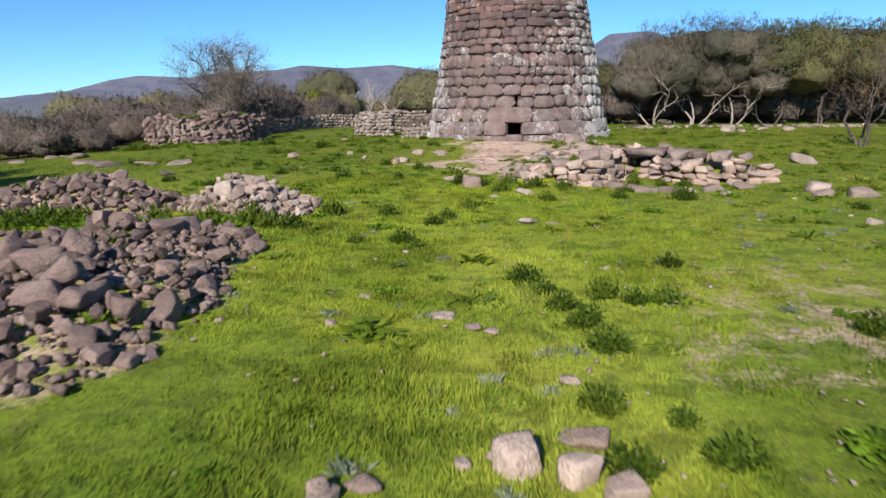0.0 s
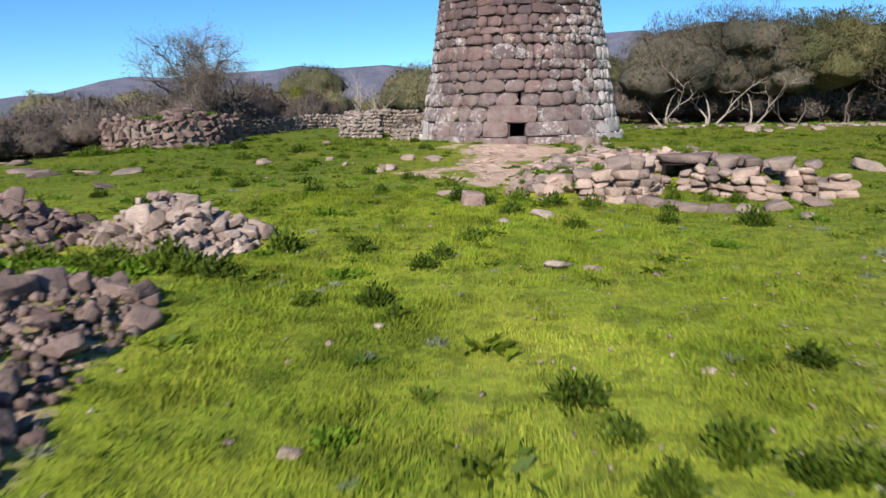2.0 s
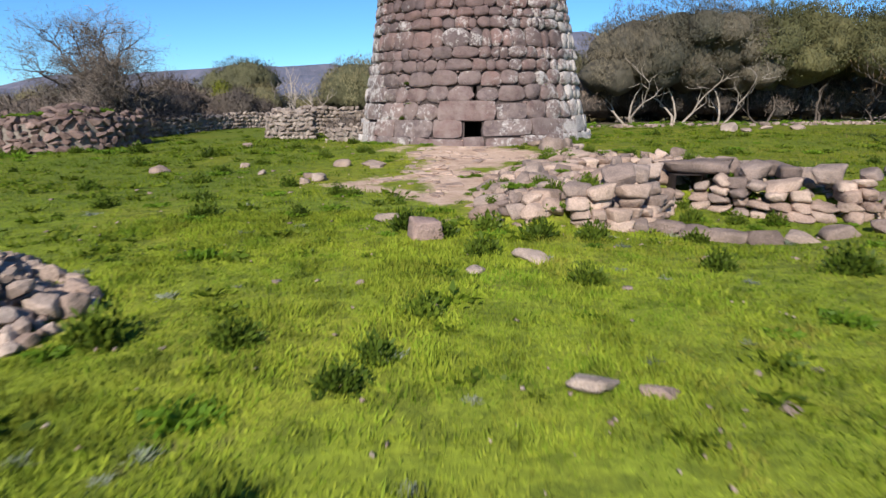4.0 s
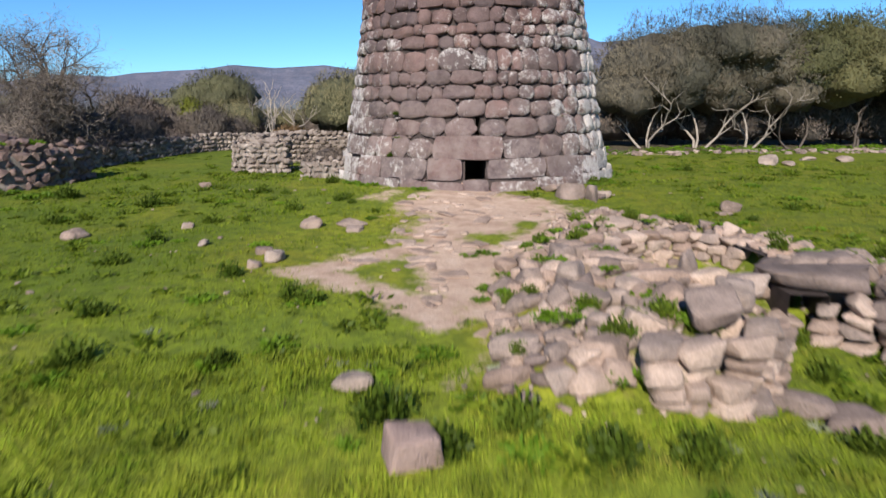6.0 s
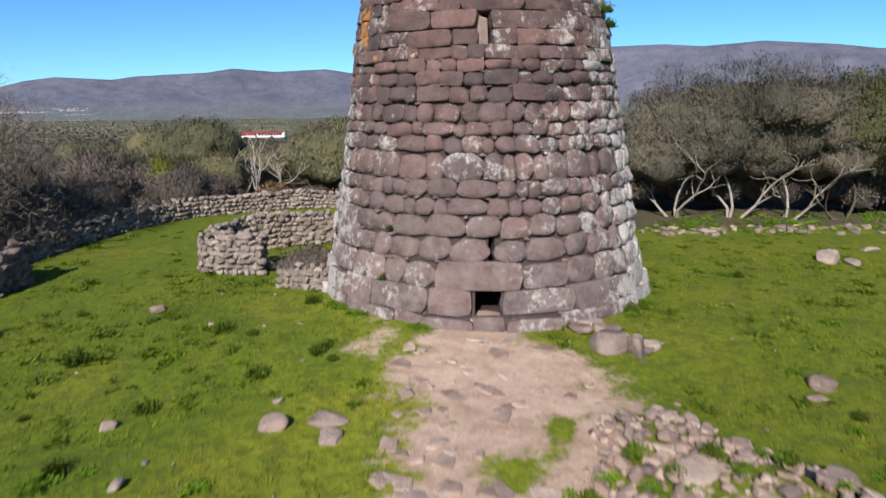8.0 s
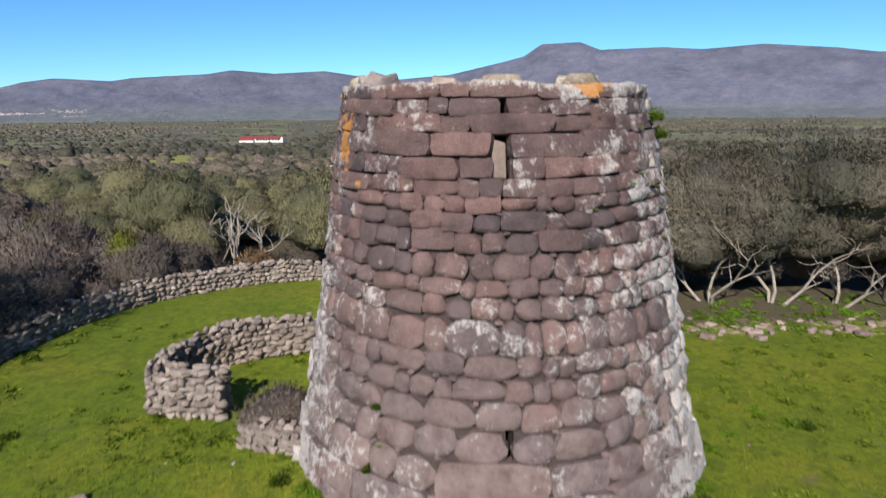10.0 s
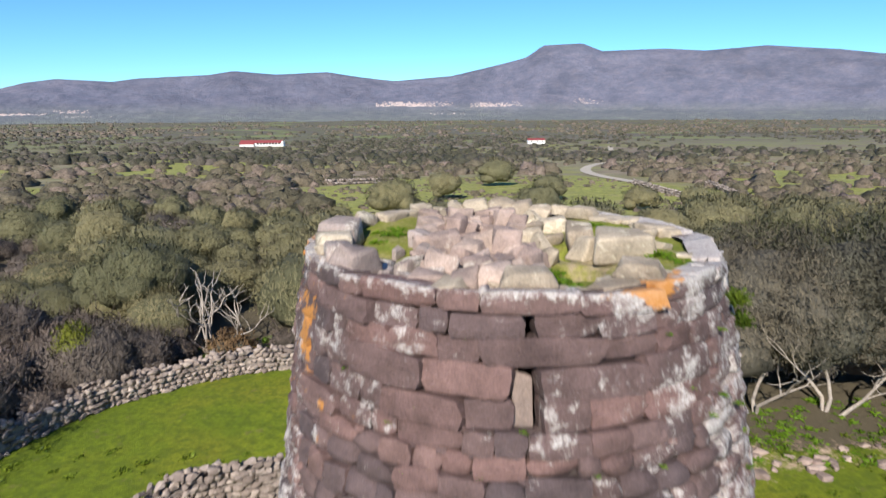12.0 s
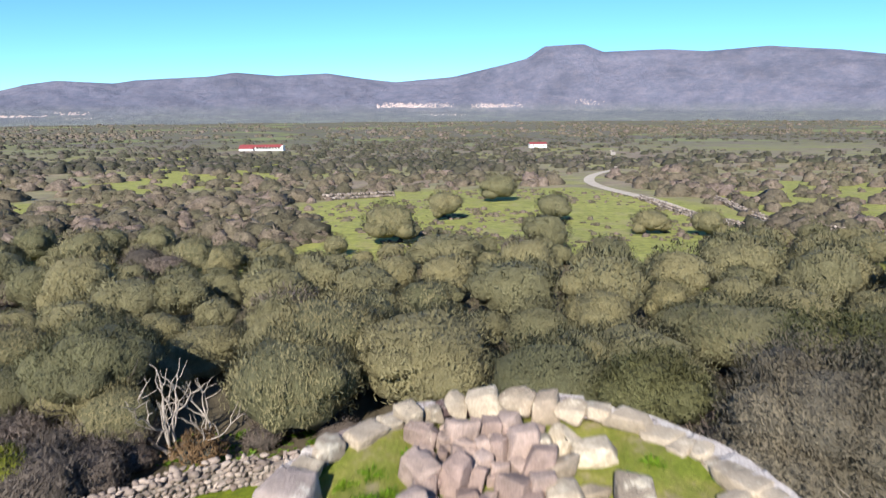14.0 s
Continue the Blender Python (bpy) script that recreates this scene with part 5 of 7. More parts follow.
class Kind:
    """The meshes of one kind of tree, built once."""

    def __init__(self, name, seed, wide, high, low, count, length, width, leaf, shade, bark, stems, lobes=9, up=0.5, core=0.80, fine=1, deep=0.86, lump=1.0):
        (v, f, soft), ls = crown_arrays(seed, wide, high, count, length, width, low, lobes, up, deep, lump)
        self.name = name
        self.crown = big_mesh("crown", v, f, leaf, True)
        self.crown.normals_split_custom_set_from_vertices(soft.tolist())
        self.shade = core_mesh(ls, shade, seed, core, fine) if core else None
        g = random.Random(seed)
        self.stems = []
        for _ in range(stems):
            vs, fs = [], []
            a = g.uniform(0, 6.283)
            limb(vs, fs, g, Vector((0.25 * math.cos(a), 0.25 * math.sin(a), -0.15)), Vector((math.cos(a) * 0.5, math.sin(a) * 0.5, 1.0)), max(low, 0.8) * g.uniform(1.0, 1.4) + 0.6, 0.045 + 0.006 * high, 2, 0.36, 1, None, 5)
            self.stems.append(mesh_from("stem", vs, fs, bark, True))

    def plant(self, x, y, size, label, category="tree", group="", turn=0.0, squash=1.0):
        t = thing(self.name, (x, y, float(land(x, y))), label, category, group)
        t.matrix_basis = Matrix.LocRotScale((x, y, float(land(x, y)) - 0.05), Euler((0, 0, turn)), (size, size, size * squash))
        part("crown", self.crown, t)
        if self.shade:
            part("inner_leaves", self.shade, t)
        for s in self.stems:
            part("stem", s, t)
        return t


rg = random.Random(77)
OLIVES = [Kind("olive_tree", 900 + i, 3.1, 5.0, 0.3, 9500, 0.22, 0.046, OLIVE, OLIVE_CORE, DARK_BARK, 1, 11, 0.8, core=0.85, fine=2) for i in range(3)]
FAR_OLIVES = [Kind("olive_tree", 910 + i, 3.1, 5.0, 0.2, 3300, 0.27, 0.085, OLIVE, OLIVE_CORE, DARK_BARK, 0, 9, 0.8, core=0.86, fine=2) for i in range(4)]
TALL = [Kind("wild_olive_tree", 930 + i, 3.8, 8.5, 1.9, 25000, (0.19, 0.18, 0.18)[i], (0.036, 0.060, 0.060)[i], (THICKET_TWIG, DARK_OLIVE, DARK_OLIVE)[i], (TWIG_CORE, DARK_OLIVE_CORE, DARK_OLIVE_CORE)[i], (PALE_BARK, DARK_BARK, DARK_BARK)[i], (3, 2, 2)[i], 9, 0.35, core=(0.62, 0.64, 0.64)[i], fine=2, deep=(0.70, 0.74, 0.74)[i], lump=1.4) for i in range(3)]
BUSHES = [Kind("thorn_bush", 950 + i, 2.2, 2.8, 0.1, 3900, 0.32, 0.036, THORN, THORN_CORE, DARK_BARK, 1, 9, 0.45, core=0.86, fine=2) for i in range(2)]
RUSTY = Kind("dry_bush", 960, 1.5, 1.8, 0.0, 1500, 0.26, 0.07, RUSSET, TWIG_CORE, DARK_BARK, 1, 6)
BROOM = Kind("green_shrub", 968, 1.15, 3.4, 0.2, 3000, 0.22, 0.05, BROOM_LEAF, OLIVE_CORE, DARK_BARK, 1, 7, 0.7)
PINKISH = Kind("dry_bush", 965, 1.9, 2.0, 0.0, 3600, 0.30, 0.05, DRY_PINK, TWIG_CORE, DARK_BARK, 1, 8)
SPREADING = [Kind("olive_tree", 970 + i, 3.3, 5.2, 1.5, 9500, 0.20, 0.043, OLIVE, OLIVE_CORE, DARK_BARK, 3, 11, 0.8, core=0.84, fine=2) for i in range(2)]

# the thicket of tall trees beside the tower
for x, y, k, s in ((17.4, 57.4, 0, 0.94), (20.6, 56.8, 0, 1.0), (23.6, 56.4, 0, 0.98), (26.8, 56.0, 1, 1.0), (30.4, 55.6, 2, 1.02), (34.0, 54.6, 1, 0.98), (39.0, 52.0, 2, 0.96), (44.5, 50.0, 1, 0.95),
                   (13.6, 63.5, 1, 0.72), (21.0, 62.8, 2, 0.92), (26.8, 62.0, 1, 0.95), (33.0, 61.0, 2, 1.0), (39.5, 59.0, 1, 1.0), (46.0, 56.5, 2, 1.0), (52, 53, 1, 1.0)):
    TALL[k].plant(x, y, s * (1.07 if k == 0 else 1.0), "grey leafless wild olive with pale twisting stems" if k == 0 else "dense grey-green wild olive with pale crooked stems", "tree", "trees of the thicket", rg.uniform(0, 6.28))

# a back row added behind the stems so that the thicket's inside is dark
for i in range(12):
    BUSHES[i % 2].plant(15.5 + 3.1 * i + rg.gauss(0, 0.4), 60.9 - 0.25 * i + rg.gauss(0, 0.3), rg.uniform(1.15, 1.4), "dark leafless bush added to darken the inside of the thicket", "bush", "thorn bushes", rg.uniform(0, 6.28), 1.0)
# two unseen olives added west of the meadow to cast shade on the hollow
for x, y in ((-20.8, 20.4), (-24.8, 24.2)):
    OLIVES[0].plant(x, y, 1.15, "unseen olive tree added to shade the hollow by the heaps", "tree", "olive trees", rg.uniform(0, 6.28), 1.0)

# scrub and trees beyond the walls to the west
for x, y, k, s, q in ((-12.2, 61.5, "b", 1.15, 1.0), (-15.5, 58.6, "b", 1.2, 1.0), (-14.6, 62.6, "b", 1.1, 0.9), (-12.9, 69.6, "s", 1.2, 0.95), (-4.2, 75.6, "s", 1.1, 0.95), (-17.4, 63.5, "b", 1.35, 1.1), (-19.5, 58, "b", 1.2, 1.0), (-21.5, 52.0, "b", 1.1, 1.0),
                      (-18.2, 54.8, "b", 1.05, 0.9), (-24.5, 48.0, "b", 0.95, 0.9), (-26.5, 43.0, "b", 0.95, 0.85), (-29.5, 39.5, "b", 0.9, 0.7), (-33.0, 36.0, "b", 1.0, 0.8), (-30.0, 45.5, "b", 1.15, 0.9), (-27, 53, "b", 1.3, 1.0),
                      (-24, 59, "b", 1.2, 0.9), (-31, 57, "b", 1.3, 0.9), (-36, 50, "b", 1.3, 0.9), (-36, 43, "b", 1.1, 0.7), (-40, 38, "b", 1.2, 0.8), (-4.2, 66.9, "b", 0.55, 0.8), (-9.9, 65.2, "b", 0.6, 0.8), (-0.6, 67.2, "b", 0.6, 0.8), (9.4, 67.2, "o", 0.8, 0.8), (12.0, 69.5, "o", 1.0, 1.0)):
    if k == "s":
        rg.choice(SPREADING).plant(x, y, s, "spreading grey-green olive tree over deep shade", "tree", "olive trees", rg.uniform(0, 6.28), q)
    elif k == "o":
        rg.choice(OLIVES).plant(x, y, s, "rounded grey-green olive tree beyond the field wall", "tree", "olive trees", rg.uniform(0, 6.28), q)
    else:
        rg.choice(BUSHES).plant(x, y, s, "leafless grey-brown thorn bush beyond the wall", "bush", "thorn bushes", rg.uniform(0, 6.28), q)
for x, y, s, q in ((-22.8, 41.5, 0.8, 0.75), (-24.6, 40.0, 0.9, 0.75), (-27.6, 41.0, 0.9, 0.8), (-31.0, 38.0, 0.95, 0.8), (-26.0, 45.5, 1.0, 0.8), (-22.4, 46.5, 0.95, 0.85), (-23.4, 50.2, 1.1, 0.9), (-20.2, 49.2, 0.95, 0.85), (-28.4, 49.0, 1.2, 0.85), (-33.5, 41.5, 1.1, 0.8), (-35.5, 46.5, 1.2, 0.85),
                   (-19.0, 52.6, 1.0, 0.95), (-16.8, 56.6, 1.0, 0.95), (-16.9, 60.6, 1.15, 0.95), (-13.4, 60.6, 0.95, 1.0), (-10.8, 63.2, 0.95, 0.9), (-20.8, 55.4, 1.15, 0.9), (-12.6, 64.6, 1.0, 0.9), (-10.6, 66.4, 0.9, 0.9), (-15.4, 65.4, 1.1, 0.9), (-22.0, 61.6, 1.3, 0.9), (-26.6, 56.0, 1.25, 0.9), (-17.0, 49.2, 1.1, 1.0), (-17.2, 51.8, 1.15, 1.0), (-16.3, 54.4, 1.1, 1.0), (-14.9, 57.4, 1.0, 1.0), (-16.1, 47.4, 0.75, 0.9), (-16.0, 49.6, 0.8, 0.85), (-15.5, 51.9, 0.8, 0.85), (-15.1, 54.0, 0.8, 0.8), (-14.3, 56.0, 0.75, 0.8), (-13.3, 58.4, 0.7, 0.8)):
    rg.choice(BUSHES).plant(x, y, s, "leafless grey-brown thorn bush in a dense hedge", "bush", "thorn bushes", rg.uniform(0, 6.28), q)
BROOM.plant(-12.6, 61.0, 1.0, "bright yellow-green shrub above the thorn hedge", "bush", "", 0.4, 1.0)
RUSTY.plant(-6.9, 65.4, 1.0, "dry russet bush at the foot of the bare trees", "bush", "", 0.4, 0.9)
PINKISH.plant(14.3, 65.6, 1.5, "dry pinkish-brown bush behind the tower", "bush", "", 1.4, 1.15)

# the olive wood behind the tower
count, tries, taken = 0, 0, []
for x, y, r, high in ((3.6, 71.6, 5.8, 5.6), (-1.9, 74.6, 5.0, 6.0), (11.8, 86.6, 4.9, 5.6), (8.0, 112.5, 6.2, 4.4), (18.7, 85.6, 4.6, 6.4), (15.8, 71.0, 5.0, 4.6), (23.8, 74.0, 5.6, 5.2), (-10.0, 77.6, 3.5, 3.2), (-15.7, 89.8, 3.7, 4.6), (35.6, 96.8, 5.0, 5.6), (-8.0, 91.0, 3.7, 4.8),
                      (-0.7, 91.6, 3.8, 4.6), (38.2, 88.2, 3.9, 6.2), (2.1, 98.0, 3.2, 4.4), (30.0, 79.0, 4.4, 4.8), (-19.0, 87.6, 4.2, 4.8)):
    s = r / 3.3
    taken.append((x, y, s))
    (OLIVES if y < 80 else FAR_OLIVES)[len(taken) % 3].plant(x, y, s, "great rounded grey-green olive tree in the wood behind the tower", "tree", "olive trees", rg.uniform(0, 6.28), high / 5.0 / s)
while count < 190 and tries < 14000:
    tries += 1
    x, y = rg.uniform(-60, 68), 66.5 + 56 * rg.random() ** 1.25
    if abs(x - 5) > 0.62 * y + 4 or inside(CLEARING, x, y) or (x < -12 and y < 68 - 0.3 * (x + 12)) or (x + 7.6) ** 2 + (y - 69) ** 2 < 14 or (-10.5 < x < -6 and y < 90):
        continue
    s = rg.uniform(0.66, 1.36) * (1.0 if y < 95 else 0.85)
    if x < -6:
        s = min(s, (2.2 + 0.0196 * (y - 7.6) - float(land(x, y))) / 4.6)
    if any((x - a) ** 2 + (y - b) ** 2 < (4.9 * (s + c) / 2) ** 2 for a, b, c in taken):
        continue
    taken.append((x, y, s))
    count += 1
    if rg.random() < (0.12 if x > -25 else 0.45):
        rg.choice(BUSHES).plant(x, y, s * 1.2, "leafless grey-brown thorn bush in the olive wood", "bush", "thorn bushes", rg.uniform(0, 6.28), 0.95)
    else:
        rg.choice(OLIVES if y < 80 else FAR_OLIVES).plant(x, y, s, "rounded grey-green olive tree in the wood behind the tower", "tree", "olive trees", rg.uniform(0, 6.28), rg.uniform(0.80, 1.05))
# single trees in the clearing
for x, y, s, q in ((1, 132, 1.6, 0.8), (11, 161, 1.4, 0.85), (27, 194, 1.9, 0.75), (32, 158, 1.4, 0.8), (22, 120, 1.25, 0.9), (-6, 122, 0.7, 0.9), (43, 138, 1.2, 0.7), (51, 134, 1.0, 0.9), (36, 99, 1.35, 0.9), (40, 101, 1.2, 0.9)):
    rg.choice(FAR_OLIVES).plant(x, y, s, "lone round olive tree on the green clearing", "tree", "trees of the clearing", rg.uniform(0, 6.28), q)


def bare_tree(name, x, y, height, seed, bark, label, leaf=None, spread=1.0, depth=4, per=10, thick=1.0, twist=0.22, rise=0.12):
    g = random.Random(seed)
    t = thing(name, (x, y, float(land(x, y))), label, "tree")
    gg = np.random.RandomState(seed)
    for k in range(3):
        vs, fs, tips = [], [], []
        a = g.uniform(0, 2.0) + 2.09 * k
        limb(vs, fs, g, Vector((0.15 * math.cos(a), 0.15 * math.sin(a), -0.2)), Vector((math.cos(a) * 0.45 * spread, math.sin(a) * 0.45 * spread, 1)), height * 0.36, (0.10 + 0.012 * height) * thick, depth, twist, 2, tips, 6, rise)
        arm = part("limb", mesh_from("limb", vs, fs, bark, True), t)
        if leaf:
            c = np.repeat(np.array([tuple(p) for p in tips]), per, axis=0)
            c = c + gg.normal(0, 0.30, c.shape)
            v, f = sprigs(gg, c, gg.normal(0, 1, c.shape) * 0.6, 0.34, 0.018, 0.2)
            part("twig_mass", big_mesh("twig_mass", v, f, leaf), arm, label="fine bare twigs")["kind"] = "stuff"
    return t


lone = bare_tree("bare_tree", -16.6, 52.2, 7.6, 5, DARK_BARK, "bare spreading tree with fine grey twigs behind the ruined wall", TWIG, 2.0, 5, 12, 1.7, 0.34, 0.02)
(tv, tf, _), _ = crown_arrays(77, 3.1, 6.0, 3000, 0.36, 0.010, 1.9, 14, 0.3)
part("twig_mass", big_mesh("twig_mass", tv, tf, TWIG), lone, label="rounded haze of fine bare twigs")["kind"] = "stuff"
bare_tree("bare_tree", 22.0, 35.5, 6.2, 9, DARK_BARK, "thin bare tree with sparse yellowing twigs on the grass", RUSSET, 0.9, 4, 2, 0.55, 0.3, 0.08)
bare_tree("dead_tree", -8.2, 66.2, 6.4, 14, PALE_BARK, "dead pale tree with bleached leafless branches", None, 0.42, 2, thick=0.62, twist=0.3)
bare_tree("dead_tree", -6.9, 66.4, 5.6, 16, PALE_BARK, "dead pale tree with bleached leafless branches", None, 0.42, 2, thick=0.55, twist=0.3)


# ---- scrubland of the plain ----
def dome(rings, sides):
    """A half ball: unit vertices and triangles."""
    v, f = [(0, 0, 1.0)], []
    for q in range(1, rings + 1):
        t = 0.5 * math.pi * q / rings * 1.12
        v += [(math.sin(t) * math.cos(2 * math.pi * i / sides + 0.4 * q), math.sin(t) * math.sin(2 * math.pi * i / sides + 0.4 * q), math.cos(t)) for i in range(sides)]
    for i in range(sides):
        j = (i + 1) % sides
        f.append((0, 1 + i, 1 + j))
        for q in range(rings - 1):
            a = 1 + q * sides
            f += [(a + i, a + sides + i, a + sides + j), (a + i, a + sides + j, a + j)]
    return np.array(v), np.array(f)


def scrubland(name, label, seed, count, reach, size, rings, sides, leaves, length, width, keep):
    """Bushes too many to count: each two or three lumpy domes with leaf sprays standing out of them."""
    g = np.random.RandomState(seed)
    dv, df = dome(rings, sides)
    vs, fs, base, made = [], [], 0, 0
    while made < count:
        y = reach[0] * (reach[1] / reach[0]) ** g.uniform(0, 1)
        x = g.uniform(-1, 1) * (0.80 * y + 10) + 5
        if not keep(g, x, y):
            continue
        made += 1
        s = size * g.choice([0.5, 0.7, 0.9, 1.1, 1.5])
        z = float(land(x, y)) - 0.1 * s
        for _ in range(g.randint(1, 4)):
            k = s * g.uniform(0.55, 1.0)
            at = np.array([x + g.normal(0, 0.55) * s, y + g.normal(0, 0.45) * s, z])
            r = np.array([k * g.uniform(0.8, 1.3), k * g.uniform(0.8, 1.2), k * g.uniform(0.75, 1.15)])
            lump = 1 + g.normal(0, 0.13, len(dv))
            vs.append(dv * lump[:, None] * r + at)
            fs.append(df + base)
            base += len(dv)
            if leaves:
                d = g.normal(0, 1, (leaves, 3))
                d /= np.linalg.norm(d, axis=1)[:, None]
                d[:, 2] = np.abs(d[:, 2])
                v, f = sprigs(g, d * r * g.uniform(0.9, 1.1, leaves)[:, None] + at, d, length * k, width * k, 0.3, three=True)
                vs.append(v)
                fs.append(f + base)
                base += len(v)
    return tagged(new(name, big_mesh(name, np.concatenate(vs), np.concatenate(fs), SCRUB, True)), label, "scrub", kind="stuff")


TRACK = [(190, 600), (181, 568), (140, 450), (121, 392), (113, 354), (92, 312), (76, 284), (66, 249), (64, 215), (63, 184), (62, 165), (64, 148), (67, 136), (72, 124), (82, 108), (98, 92)]


def off_track(x, y):
    return all((x - a) ** 2 + (y - b) ** 2 > (0.02 * b + 5) ** 2 for a, b, _ in TRACK_LINE)


TRACK_LINE = along(smooth_line(TRACK), 6.0)


def mid_keep(g, x, y):
    if inside(CLEARING, x, y) or not off_track(x, y):
        return False
    if any(inside(p, x, y) for p in MEADOWS):
        return g.uniform() < 0.45
    if y < 125 and abs(x - 5) < 60:
        return False
    return g.uniform() < 0.85 + 0.35 * float(bumpy(x, y, 0.03, 4))


def far_keep(g, x, y):
    if -160 < x < -90 and 600 < y < 668:
        return False
    return g.uniform() < 0.6 + 0.55 * float(bumpy(x, y, 0.006, 6))


scrubland("near_scrub", "grey-green and brown bushes scattered over rough pasture", 41, 1450, (118, 330), 2.45, 4, 8, 40, 0.30, 0.12, mid_keep)
scrubland("far_scrub", "dark bushes dotted over the plain", 42, 3400, (330, 1100), 2.8, 3, 6, 6, 0.34, 0.2, far_keep)
scrubland("distant_scrub", "dark specks of bushes over the distant plain", 43, 3200, (1100, 3000), 4.8, 2, 5, 0, 0.3, 0.2, far_keep)

scrubland("clearing_tussocks", "small dry tussocks and low bushes on the green clearing", 44, 760, (100, 245), 0.55, 2, 6, 12, 0.5, 0.2, lambda g, x, y: bool(inside(CLEARING, x, y)) and float(bumpy(x, y, 0.12, 19)) > g.uniform(-0.6, 0.9))


# ---- track, farm, towns, mountains ----
def track():
    vs, fs = [], []
    line = along(smooth_line(TRACK), 3.0)
    for x, y, a in line:
        for side in (-1, 1):
            px, py = x - math.sin(a) * side * 1.9, y + math.cos(a) * side * 1.9
            vs.append((px, py, float(land(px, py)) + 0.16))
    for i in range(len(line) - 1):
        fs.append((2 * i, 2 * i + 1, 2 * i + 3, 2 * i + 2))
    tagged(new("road", mesh_from("road", vs, fs, ROAD)), "pale winding gravel track through the scrub", "road", kind="structure")


track()
drystone("track_wall", [(61, 190), (60, 165), (61.5, 147), (64.5, 134), (69.5, 122), (80, 105)], 0.85, 0.9, 0.5, TRACK_STONE, TRACK_STONE, "dry-stone wall along the gravel track", 720, limit=0)
drystone("track_wall", [(78, 186), (70, 150), (73, 137), (79, 125)], 0.85, 0.9, 0.5, TRACK_STONE, TRACK_STONE, "dry-stone wall along the gravel track", 730, limit=0)
drystone("pasture_wall", [(27, 101), (31, 100), (36, 98.5)], 0.8, 0.9, 0.4, TRACK_STONE, TRACK_STONE, "short dry-stone wall at the edge of the wood", 740, limit=0)
drystone("pasture_wall", [(-17, 205), (-8, 211), (1, 217)], 0.8, 2.6, 0.75, TRACK_STONE, TRACK_STONE, "broken pale stone wall across the pasture", 750, limit=0)


def box(x0, y0, z0, x1, y1, z1):
    v = [(x, y, z) for z in (z0, z1) for x, y in ((x0, y0), (x1, y0), (x1, y1), (x0, y1))]
    return v, [(0, 3, 2, 1), (4, 5, 6, 7), (0, 1, 5, 4), (1, 2, 6, 5), (2, 3, 7, 6), (3, 0, 4, 7)]


def roof_mesh(x0, x1, y0, y1, z, rise, over, mat, name="roof"):
    ym = (y0 + y1) / 2
    v = [(x0 - over, y0 - over, z), (x1 + over, y0 - over, z), (x1 + over, ym, z + rise), (x0 - over, ym, z + rise), (x0 - over, y1 + over, z), (x1 + over, y1 + over, z)]
    v += [(a, b, c - 0.25) for a, b, c in v]
    f = [(0, 1, 2, 3), (3, 2, 5, 4), (7, 6, 9, 8), (8, 9, 10, 11), (0, 6, 7, 1), (4, 5, 11, 10), (0, 3, 9, 6), (3, 4, 10, 9), (1, 7, 8, 2), (2, 8, 11, 5)]
    return mesh_from(name, v, f, mat)


def farm():
    x, y = -126.0, 655.0
    t = thing("farm_building", (x, y, float(land(x, y)) - 0.5), "long white farm building with a red tiled roof", "farm building")
    t.matrix_basis = t.matrix_basis @ Matrix.Diagonal((0.80, 0.8, 0.72, 1))
    front = part("wall", mesh_from("wall", *box(-24, 0, 0, 24, 10, 5.2), WHITEWASH), t)
    part("annex", mesh_from("annex", *box(-24, -4, 0, -8, 0, 3.6), WHITEWASH), t)
    part("end_wall", mesh_from("end_wall", *box(24, -2, 0, 26, 11, 7.0), WHITEWASH), t)
    part("roof", roof_mesh(-24, 24, 0, 10, 5.3, 3.0, 0.6, ROOF_RED), t)
    part("annex_roof", roof_mesh(-24, -8, -4, 0.2, 3.7, 2.0, 0.4, ROOF_RED, "annex_roof"), t)
    for i in range(8):
        part("opening", mesh_from("opening", *box(-5 + 3.5 * i, -0.15, 2.9, -2.0 + 3.5 * i, 0.3, 5.1), DARK_OPENING), front, label="dark open bay")
        part("pillar", mesh_from("pillar", *box(-2.2 + 3.5 * i, -0.18, 2.9, -1.5 + 3.5 * i, 0.4, 5.0), WHITEWASH), t)


farm()


def hut(x, y, w, h, label):
    t = thing("farmhouse", (x, y, float(land(x, y)) - 0.3), label, "house")
    front = part("wall", mesh_from("wall", *box(-w / 2, 0, 0, w / 2, 7, h), WHITEWASH), t)
    part("roof", roof_mesh(-w / 2, w / 2, 0, 7, h, 1.6, 0.4, ROOF_RED), t)
    for i in (-0.3, 0.05, 0.32):
        part("window", mesh_from("window", *box(w * i - 0.5, -0.06, h * 0.45, w * i + 0.5, 0.1, h * 0.8), DARK_OPENING), front, label="dark window")


hut(134, 645, 16, 4.2, "low white farmhouse among the scrub")


def far_point(degrees, reach):
    a = radians(degrees)
    return reach * math.sin(a), reach * math.cos(a)


RIDGE_AT = np.array([-75, -50, -40, -35.3, -31.7, -29.8, -28, -26, -22.2, -20.6, -15.2, -13.3, -9.9, -5.8, -2.5, -0.1, 4.7, 9.5, 11.0, 12.4, 15.6, 17.2, 22.2, 25.1, 29.5, 34.3, 37, 45, 60, 75])
RIDGE_HIGH = np.array([-20, -10, 5, 30, 57, 94, 132, 153, 141, 160, 185, 208, 190, 204, 171, 155, 182, 258, 284, 350, 357, 311, 317, 301, 317, 284, 253, 240, 180, 120])


